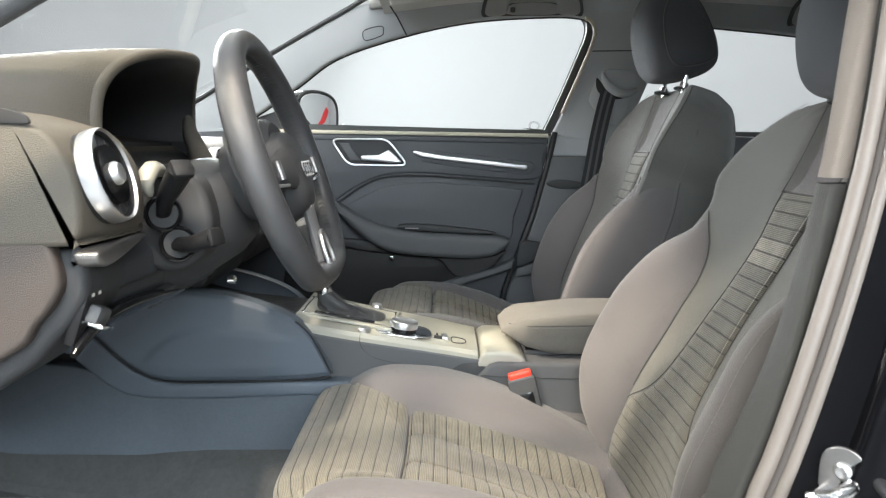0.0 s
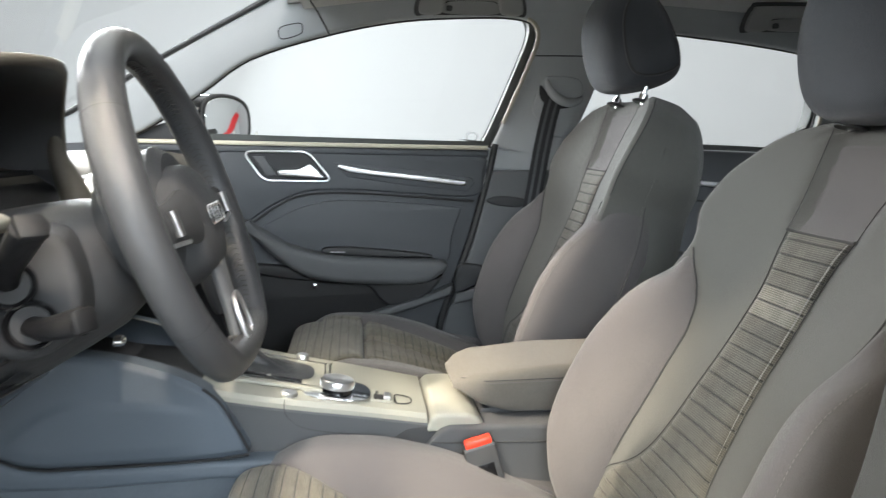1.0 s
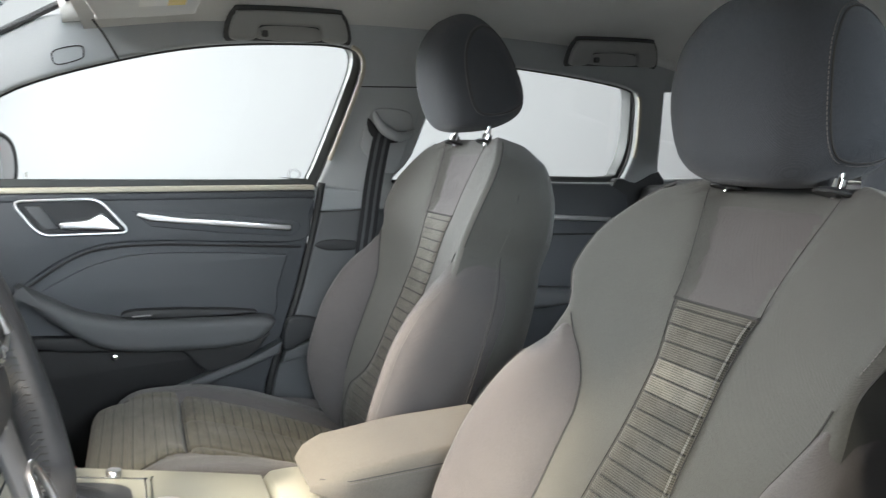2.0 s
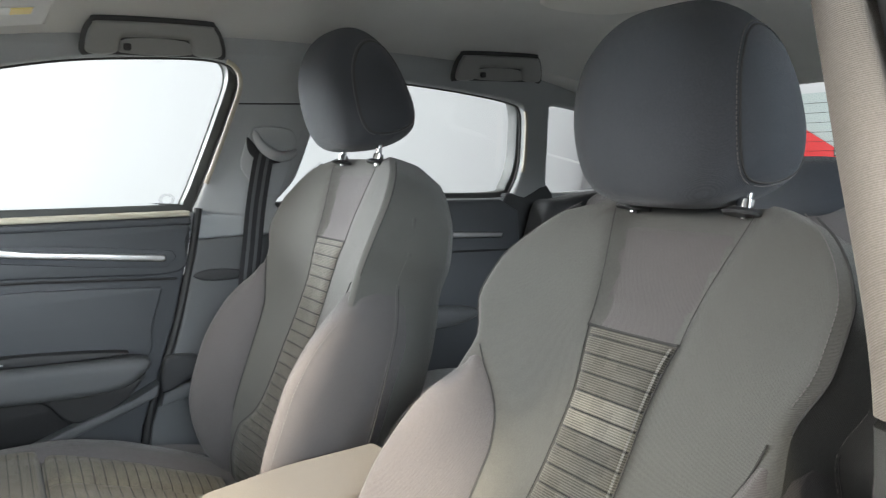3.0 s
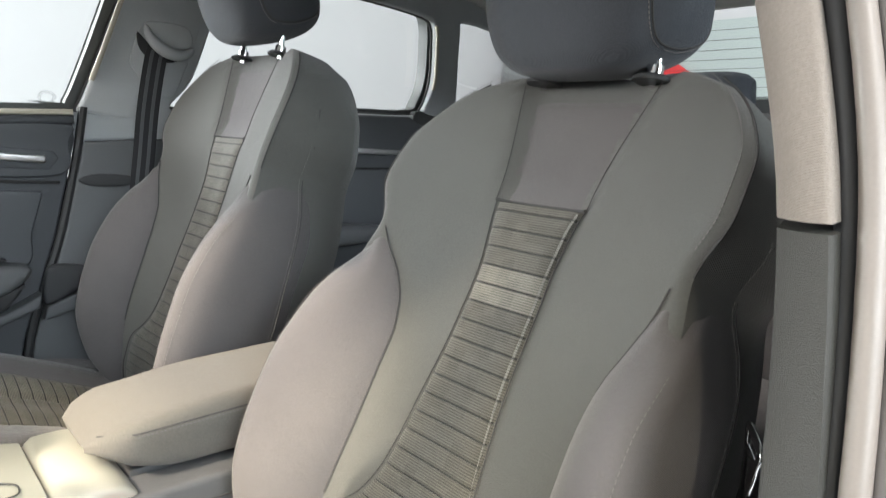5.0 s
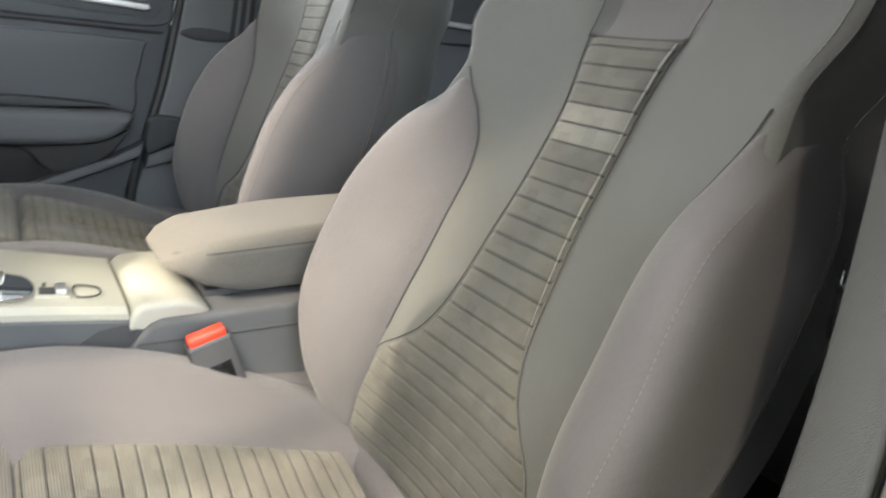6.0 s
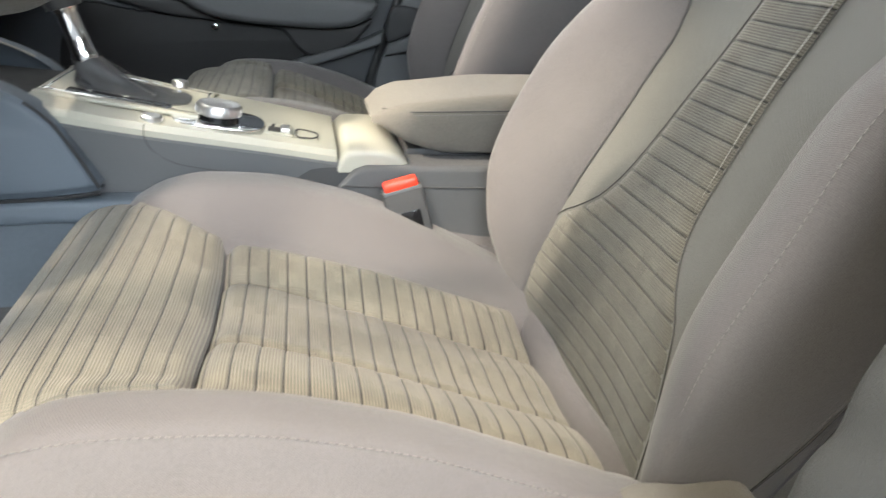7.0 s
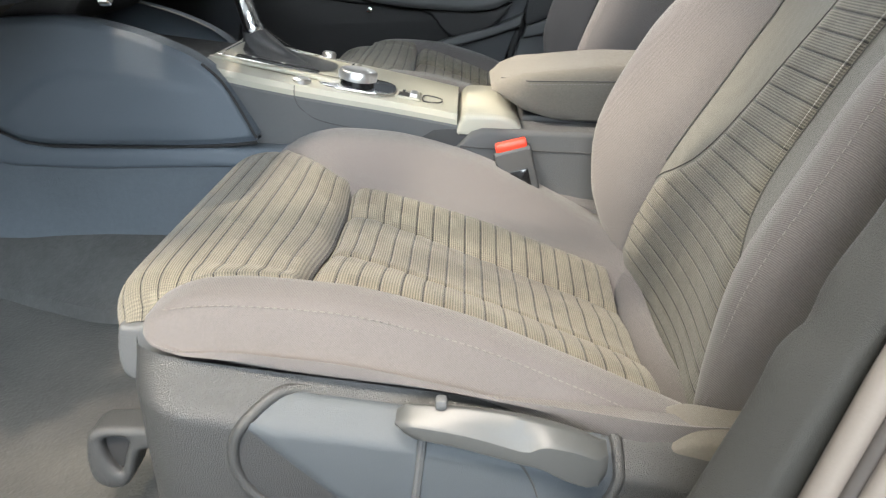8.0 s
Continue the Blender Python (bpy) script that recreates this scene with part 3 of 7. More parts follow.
        # piping where the bolster meets the wing
        part("seam", tube([B(on_back(sgn * (bol_in(z, sgn) - 0.001), z, back_front(bol_in(z, sgn), z) + 0.0015)) for z in [0.56 + 0.278 * k / 40 for k in range(41)]], 0.0011, 6), SEAM, seat)
        side = [B(on_back(sgn * (back_half(z) * 1.012 + 0.0125 * (1 - smooth(0.78, 0.86, z))), z, interp(z, [(0.42, -0.03), (0.6, -0.055), (0.85, -0.040), (0.95, -0.025)]))) for z in [0.42 + 0.53 * k / 50 for k in range(51)]]
        part("side_seam", tube(side, 0.0010, 6), SEAM, seat)
        stitches("side_stitching", [p + Vector((-0.006, sgn * fy * 0.0008, 0)) for p in side], seat, 0.006)
        # sewn seam down the side of the wing, above the bolster
        path = []
        for k in range(30):
            z = 0.87 + 0.16 * k / 29
            w = back_half(z + 0.013 * smooth(0.9, 1.0, z))
            y = w * 0.955
            path.append(B(on_back(sgn * y, z, back_front(y, z) - 0.0005)))
        stitches("wing_stitching", path, seat, 0.005, 0.0034, 0.0006)
        edge = []
        for k in range(34):
            z = 0.850 + 0.178 * k / 33
            w = back_half(min(z, 1.03) + 0.013 * smooth(0.9, 1.0, z))
            edge.append(B(on_back(sgn * w * 1.001, z, back_front(w, z) - 0.0095)))
        part("wing_piping", tube(edge, 0.0013, 6), SEAM, seat)

    # ribbed centre strip
    step = 0.0215
    def strip(u, v):
        z = 0.40 + (0.894 - 0.40) * v
        y = insert_half(z) * (2 * u - 1)
        s = (z - 0.40) / 0.885
        e = abs(2 * u - 1)
        fr = (s / step) % 1.0
        groove = 0.0022 * max(0.0, 1 - abs(fr - 0.5) / 0.10)
        return B(on_back(y, z, back_front(y, z) + 0.0035 + 0.003 * (1 - e**6) - groove - 0.006 * e**10))
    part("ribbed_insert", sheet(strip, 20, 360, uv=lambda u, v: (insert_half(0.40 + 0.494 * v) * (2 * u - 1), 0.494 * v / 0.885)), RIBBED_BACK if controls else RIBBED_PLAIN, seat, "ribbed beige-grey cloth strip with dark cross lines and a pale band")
    def edge_strip(u, v):
        z = 0.60 + (0.892 - 0.60) * v
        y = -insert_half(z) * (0.96 - 0.07 * (1 - u) * smooth(0.60, 0.74, z))
        return B(on_back(y, z, back_front(y, z) + 0.0052 + 0.001 * smooth(0.60, 0.68, z)))
    if controls:
        part("edge_thread", sheet(edge_strip, 2, 120, uv=lambda u, v: (0.02 * u, 0.292 * v / 0.885 + 0.20 / 0.885)), RIBBED_PALE, seat, "pale stippled thread along the strip")
    cwz = lambda z: interp(z, [(0.86, 0.0665), (0.895, 0.0665), (1.04, 0.10)])
    for sgn in (1, -1):
        part("seam", tube([B(on_back(sgn * insert_half(z), z, back_front(insert_half(z), z) + 0.001)) for z in [0.41 + 0.485 * k / 60 for k in range(61)]], 0.0008, 6), SEAM, seat)
        part("seam", tube([B(on_back(sgn * cwz(z), z, back_front(cwz(z) + 0.004, z) - 0.0008)) for z in [0.895 + 0.13 * k / 20 for k in range(21)]], 0.0006, 6), SEAM, seat)
    part("seam", tube([B(on_back(0.066 * (2 * k / 20 - 1), 0.896, back_front(0.066 * (2 * k / 20 - 1), 0.896) + 0.002)) for k in range(21)], 0.002, 6), SEAM, seat)

    def centre(u, v):
        z = 0.897 + 0.130 * v
        y = cwz(z) * 0.985 * (2 * u - 1)
        e = abs(2 * u - 1)
        return B(on_back(y, z, back_front(y, z) + 0.0030 * (1 - e ** 6) - 0.016 * smooth(0.8, 1.0, v) ** 2 - 0.0015))
    part("centre_panel", sheet(centre, 24, 24), CLOTH, seat, "plain brown-grey cloth panel above the ribbed strip")

    # cushion: its bolsters start behind the thigh panel, its sides end at the plastic shield
    secs = []
    n = 56
    for x in [-0.1715, -0.170, -0.167, -0.162, -0.155, -0.145] + [-0.13 + 0.45 * j / 36 for j in range(37)]:
        w = interp(x, [(-0.1715, 0.222), (-0.167, 0.236), (-0.155, 0.250), (-0.12, 0.260), (0.0, 0.264), (0.2, 0.262), (0.32, 0.235)])
        zb = shield_y(x, 0)[1] + 0.012
        nose = min(1.0, max(0.0, (x + 0.1715) / 0.034)) ** 0.5
        ring = []
        for i in range(n + 1):
            y = w * math.sin(math.pi / 2 * (2 * i / n - 1))
            i_ = cush_i(x, y)
            z = cush_z(x, y) - (0.014 + 0.012 * smooth(0.15, 0.2, x)) * (1 - smooth(i_ - 0.025, i_ - 0.004, abs(y)))
            if x < -0.05 and abs(y) < 0.205:
                z -= 0.012 * (1 - smooth(-0.15, -0.06, x)) * (1 - smooth(i_ - 0.03, i_ - 0.012, abs(y)))
            ring.append((x, y, min(zb, z) + max(0.0, z - zb) * (0.25 + 0.75 * nose)))
        zt = ring[-1][2]
        fall = [(w + 0.004, zt + (zb - zt) * 0.35), (w + 0.006, zt + (zb - zt) * 0.7), (w + 0.005, zb + 0.003), (w - 0.004, zb - 0.002), (w - 0.022, zb - 0.006), (w * 0.85, min(zb - 0.030, cush_c(x) - 0.06)), (w * 0.3, min(zb - 0.035, cush_c(x) - 0.06))]
        ring += [(x, a, b) for a, b in fall] + [(x, -a, b) for a, b in reversed(fall)]
        secs.append([F(p) for p in ring])
    part("cushion", rings(secs), CLOTH, seat)
    roll = [F((0.283 + 0.010 * (abs(y) / 0.15) ** 2, y, 0.398 + 0.010 * (abs(y) / 0.15) ** 3)) for y in [-0.165 + 0.33 * k / 20 for k in range(21)]]
    part("rear_roll", tube(roll, [0.010, 0.016] + [0.0190] * 17 + [0.016, 0.010], 16, False, 0.85), CLOTH, seat, "plain cloth roll between cushion and backrest")
    cstep = 0.0183
    def panel(x0, x1, v0, lanes):
        def fn(u, v):
            x = x0 + (x1 - x0) * v
            y = -cush_out(x) + (cush_in(x) + cush_out(x)) * u
            e = abs(2 * u - 1)
            fr = ((v0 + x - x0) / cstep) % 1.0
            groove = 0.0018 * max(0.0, 1 - abs(fr - 0.5) / 0.10)
            z = cush_z(x, y) + 0.004 + 0.005 * (1 - e**8) * min(1, 12 * v, 12 * (1 - v)) - groove - 0.007 * e**12
            if lanes:
                k = abs(abs(y + 0.028) - 0.064)
                z += -0.008 * math.exp(-(k / 0.006) ** 2) + 0.007 * (1 - smooth(0.0, 0.055, abs(y + 0.028))) * smooth(0.0, 0.25, v)
                z -= 0.010 * max(0, 1 - v / 0.05) ** 2 + 0.010 * max(0, (v - 0.985) / 0.015) ** 2
            else:
                z -= 0.016 * max(0, (v - 0.92) / 0.08) ** 2
            return F((x, y, z))
        k = step / cstep
        return sheet(lambda u, v: fn(u, v), 60, int((x1 - x0) * 1000), uv=lambda u, v: (0.32 * u, (v0 + (x1 - x0) * v) * k))
    nose_path = spline([(-0.192, 0.522), (-0.207, 0.521), (-0.215, 0.527), (-0.2155, 0.538), (-0.204, 0.550), (-0.18, 0.557), (-0.15, 0.559)], 6) + [Vector((x, cush_c(x) + 0.0085)) for x in [-0.15 + 0.0955 * k / 24 for k in range(1, 25)]]
    run = [0.0]
    for p, q in zip(nose_path, nose_path[1:]):
        run.append(run[-1] + (q - p).length)
    def thigh(u, v):
        k = min(int(v * (len(nose_path) - 1)), len(nose_path) - 2)
        t = v * (len(nose_path) - 1) - k
        p = nose_path[k].lerp(nose_path[k + 1], t)
        x, z = p[0], p[1]
        wrap = max(0.0, abs(2 * u - 1) - 0.94) / 0.06
        u = min(max((u - 0.03) / 0.94, 0.0), 1.0)
        y = -cush_out(x) + (cush_in(x) + cush_out(x)) * u
        e = abs(2 * u - 1)
        if x > -0.15:
            z = cush_z(x, y) + 0.0085
        s_ = run[k] + (run[k + 1] - run[k]) * t
        fr = (s_ / cstep) % 1.0
        groove = 0.0016 * max(0.0, 1 - abs(fr - 0.5) / 0.10)
        drop = (0.012 * (1 - smooth(-0.17, -0.12, x)) + 0.005) * e**16
        back = 0.014 * max(0, (x + 0.066) / 0.0115) ** 2
        z = max(z - groove - drop - back, 0.519)
        bulge = 0.005 * math.sin(math.pi * min(wrap * 1.0, 1.0))
        return F((x + 0.012 * e**10 * (1 - smooth(-0.2, -0.15, x)), y + math.copysign(bulge, u - 0.5), z + (0.519 - z) * wrap))
    total = run[-1]
    def thigh_uv(u, v):
        k = min(int(v * (len(nose_path) - 1)), len(nose_path) - 2)
        t = v * (len(nose_path) - 1) - k
        return (0.36 * u, (run[k] + (run[k + 1] - run[k]) * t) * step / cstep)
    part("thigh_panel", sheet(thigh, 66, 240, uv=thigh_uv), RIBBED, seat, "ribbed beige-grey cloth thigh panel")
    part("cushion_insert", panel(-0.053, 0.262, 0.17, True), RIBBED, seat, "ribbed beige-grey cloth seat panel with two sewn channels")
    for sgn in (1, -1):
        stitches("cushion_stitching", [F((x, sgn * 0.240, cush_z(x, sgn * 0.240) + 0.0006)) for x in [-0.15 + 0.44 * k / 40 for k in range(41)]], seat)

    # headrest: a wedge, thin at its top and deep at its foot, with flat stitched side panels
    hz, hx = 1.150 + raise_head, 0.600
    prof = [(-0.034, -0.109), (-0.060, -0.086), (-0.072, -0.035), (-0.072, 0.022), (-0.061, 0.066), (-0.038, 0.098), (-0.008, 0.112), (0.020, 0.101), (0.046, 0.058), (0.066, 0.0), (0.080, -0.055), (0.074, -0.096), (0.025, -0.113)]
    loop = spline(prof, 5, True)
    head_y = 0.019 if controls else 0.0

    def head_at(p, u, grow=1.0):
        k = max(1 - abs(u) ** 4.2, 0.0) ** (1 / 2.6)
        m = 0.02 + 0.98 * k
        w = interp(p[1] * m, [(-0.114, 0.116), (-0.07, 0.129), (-0.01, 0.133), (0.05, 0.127), (0.09, 0.110), (0.112, 0.096)])
        return B((hx + 0.010 + (p[0] - 0.010) * m * grow + 0.012 * u * u, w * u + head_y, hz - 0.01 + (p[1] + 0.01) * m * grow))
    us = [math.sin(math.pi / 2 * (2 * j / 40 - 1)) for j in range(41)]
    head = part("headrest", rings([[head_at(p, u) for p in loop] for u in us]), CLOTH_DARK, seat, "dark charcoal cloth headrest")
    for sgn in (1, -1):
        stitches("headrest_stitching", [head_at(p, sgn * 0.87, 1.010) for p in loop], head, 0.005, 0.0035, 0.0006)
        part("seam", tube([head_at(p, sgn * 0.885, 1.002) for p in loop], 0.0013, 6, True), SEAM, head)
        part("headrest_post", tube([B((0.600, sgn * 0.0765, 1.022)), B((0.622, sgn * 0.0765, 1.10))], 0.0055, 12), CHROME, seat, "bright chrome headrest post")
        part("post_collar", lathe([(0.0, 0), (0.021, 0), (0.022, 0.003), (0.016, 0.007), (0.0, 0.008)], Matrix.Translation(B((0.600, sgn * 0.0765, 1.026))) @ Matrix.Rotation(radians(15), 4, "Y"), 24), PLASTIC, seat)
        part("guide_sleeve", lathe([(0.0, 0), (0.0095, 0), (0.0095, 0.010), (0.006, 0.012), (0.0, 0.012)], Matrix.Translation(B((0.602, sgn * 0.0765, 1.033))) @ Matrix.Rotation(radians(15), 4, "Y"), 16), CHROME, seat)

    # plastic base, side shield and controls
    part("seat_base", block(0.04, 0, 0.315, 0.40, 0.42, 0.13, 0.02), PLASTIC, seat)
    for sgn in (1, -1):
        part("seat_rail", block(0.05, sgn * 0.19, 0.27, 0.52, 0.04, 0.05, 0.006), RUBBER, seat)
    def shield(sgn):
        def fn(u, v):
            x = -0.178 + 0.57 * u
            y, top = shield_y(x, 0)
            low = interp(x, [(-0.18, 0.36), (-0.05, 0.31), (0.2, 0.30), (0.42, 0.33)])
            z = top + 0.006 + (low - top - 0.006) * v
            y, _ = shield_y(x, z)
            k = max(0.0, 1 - max(0.0, (-0.120 - x) / 0.058) ** 2) ** 0.5
            y = -0.225 + (y + 0.225) * (0.15 + 0.85 * k)
            return F((x, -sgn * y, z))
        me = sheet(fn, 150, 90)
        return me
    part("side_shield", shield(-1), SHIELD, seat, "dark grained plastic seat side shield")
    part("side_shield", shield(1), PLASTIC, seat, "dark grained plastic seat side shield")
    if controls:
        def oval_at(a, scale):
            c, q = math.cos(a), math.sin(a)
            n, h = (2.6, 0.064) if q > 0 else (2.0, 0.085)
            return 0.052 + 0.144 * scale * math.copysign(abs(c) ** (2 / n), c), 0.455 + h * scale * math.copysign(abs(q) ** (2 / n), q)

        def face(scale, lift, clip):
            def fn(u, v):
                x, z = oval_at(2 * math.pi * u, scale)
                if clip:
                    z = max(z, 0.478 - 1.02 * (x + 0.073) if x < 0.06 else 0.34)
                x, z = 0.075 + (x - 0.075) * v, 0.462 + (z - 0.462) * v
                y, top = shield_y(x, z)
                return F((x, y - lift(v), min(z, top - 0.004)))
            return fn
        part("shield_recess", sheet(face(1.0, lambda v: 0.0015, False), 96, 14, closed_u=True), PLASTIC, seat, "dark recess of the seat side")
        part("shield_inset", sheet(face(0.965, lambda v: 0.0045 - 0.003 * max(0, (v - 0.92) / 0.08) ** 2, True), 96, 16, closed_u=True), INSET, seat, "blue-grey plastic inset of the seat side")
        rim = face(1.0, lambda v: 0.0012, False)
        part("shield_rim", tube([rim(k / 120, 1.0) for k in range(120)], 0.0046, 10, True), SHIELD, seat, "raised rim of the seat side recess")
        part("groove", tube([F((0.036, -0.279, 0.34)), F((0.044, -0.290, 0.42)), F((0.050, -0.290, 0.485))], 0.0034, 8), PLASTIC_GREY, seat)
        part("groove", tube([F(p) for p in spline([(0.105, -0.2905, 0.478), (0.125, -0.2905, 0.458), (0.138, -0.289, 0.425), (0.142, -0.284, 0.38)], 6)], 0.0009, 6), SEAM, seat)
        part("lever_nub", block(0.063, -0.292, 0.5165, 0.009, 0.010, 0.009, 0.003), PLASTIC_GREY, seat)
        # height lever: a sloping dished upper face over a bright front face
        prof = []
        for j in range(25):
            u = j / 24
            x = 0.031 + 0.152 * u
            top = interp(u, [(0, 0.506), (0.05, 0.513), (0.3, 0.512), (0.55, 0.508), (0.70, 0.503), (0.85, 0.496), (1, 0.484)])
            low = interp(u, [(0, 0.500), (0.06, 0.492), (0.3, 0.484), (0.55, 0.474), (0.68, 0.470), (0.80, 0.460), (0.94, 0.453), (1, 0.460)])
            crease = low + (top - low) * interp(u, [(0, 0.5), (0.1, 0.62), (0.4, 0.52), (0.60, 0.45), (0.70, 0.72), (0.85, 0.80), (1, 0.8)])
            out = interp(u, [(0, 0.300), (0.08, 0.304), (0.5, 0.306), (0.7, 0.308), (0.95, 0.306), (1, 0.300)])
            back = 0.288
            ring = [(back, low + 0.002), (out - 0.004, low), (out - 0.0008, low + 0.003), (out, low + 0.35 * (crease - low) + 0.002), (out, crease - 0.001), (out - 0.0015, crease + 0.001), (out - 0.006, crease + 0.5 * (top - crease) - 0.001), (out - 0.011, top - 0.001), (out - 0.013, top), (back, top - 0.001)]
            prof.append([F((x, -a, b)) for a, b in ring])
        part("height_lever", rings(prof), HANDLE_GREY, seat, "satin grey plastic height lever", 35)
        part("lever_pivot", tube([F((0.170, -0.260, 0.452)), F((0.170, -0.290, 0.452))], 0.012, 16), RUBBER, seat)
        # fore-and-aft bar under the front edge
        bar = [(-0.10, 0.16, 0.375), (-0.19, 0.16, 0.378), (-0.225, 0.15, 0.38), (-0.23, 0.10, 0.38), (-0.23, -0.10, 0.38), (-0.228, -0.18, 0.385)]
        part("slide_bar", tube([F(p) for p in spline(bar, 5)], 0.007, 10), RUBBER, seat)
        grip = spline([(-0.257, 0.392), (-0.252, 0.407), (-0.236, 0.414), (-0.190, 0.414), (-0.150, 0.408), (-0.150, 0.394), (-0.200, 0.392), (-0.211, 0.385), (-0.218, 0.364), (-0.228, 0.349), (-0.244, 0.346), (-0.256, 0.355), (-0.259, 0.372)], 4, True)
        hollow = spline([(-0.238, 0.402), (-0.218, 0.402), (-0.222, 0.386), (-0.229, 0.366), (-0.236, 0.372), (-0.241, 0.388)], 4, True)
        part("grip_web", plate(hollow, (), 0.012, 0.002, lambda a, b, c: F((a, -0.186 - c, b)), 2), RUBBER, seat)
        part("slide_grip", plate(grip, [hollow], 0.034, 0.006, lambda a, b, c: F((a, -0.172 - c, b)), 4), SHIELD, seat, "black plastic seat slide handle")
    tray = spline([(-0.201, 0.522), (-0.19, 0.525), (-0.14, 0.525), (-0.14, 0.475), (-0.186, 0.472), (-0.204, 0.484)], 4, True)
    part("thigh_tray", plate(tray, (), 0.42, 0.004, lambda a, b, c: F((a, -0.216 + c * 1.03, b))), PLASTIC_GREY, seat, "grey plastic tray under the thigh panel")
    rear = spline([(0.222, 0.452), (0.238, 0.464), (0.256, 0.471), (0.275, 0.470), (0.30, 0.466), (0.335, 0.468), (0.35, 0.452), (0.32, 0.446), (0.25, 0.444)], 5, True)
    part("hinge_cover", plate(rear, (), 0.052, 0.008, lambda a, b, c: F((a, -0.216 - c, b)), 3), CLOTH_ARM if controls else PLASTIC, seat, "tan hinge cover")
    return seat


driver_seat = build_seat((0, -0.36, 0), -1, "dark grey cloth driver seat with ribbed beige centre", "front seats", 0.0, -0.006)
passenger_seat = build_seat((0.026, 0.365, 0.0235), 1, "dark grey cloth passenger seat standing more upright, with ribbed beige centre", "front seats", 7.5, 0.014, False)


def putter(owner):
    """Links parts whose numbers are in the car's own axes under a thing that stands elsewhere."""
    inv = Matrix.Translation(owner.location).inverted()

    def put(name, data, mat, label="", angle=40, under=None):
        ob = part(name, data, mat, under if under is not None else owner, label, angle)
        ob.matrix_parent_inverse = inv if under is None else Matrix.Identity(4)
        return ob
    return put


def at_y(y0, sign=1):
    return lambda a, b, c: Vector((a, y0 + sign * c, b))


def turned(origin, normal, up=Vector((0, 0, 1))):
    """A pose whose local z is the normal."""
    n = Vector(normal).normalized()
    x = Vector(up).cross(n).normalized()
    y = n.cross(x)
    m = Matrix((x, y, n)).transposed().to_4x4()
    return Matrix.Translation(origin) @ m


def pane_mesh(loop, y_of, off):
    """A glass pane filling an outline on the car's side."""
    me = bpy.data.meshes.new("m")
    pts = [(p[0], y_of(p[1]) + off, p[1]) for p in loop]
    c = [sum(q[i] for q in pts) / len(pts) for i in range(3)]
    n = len(pts)
    me.from_pydata([tuple(c)] + pts, [], [(0, 1 + i, 1 + (i + 1) % n) for i in range(n)])
    me.update()
    return me


# ---------------------------------------------------------------- doors
def door_line(x):
    """Front edge of the black gap behind the front door, as height to x."""
    return interp(x, [(0.25, 0.13), (0.54, 0.176), (0.756, 0.253), (0.935, 0.300), (1.0, 0.313)])


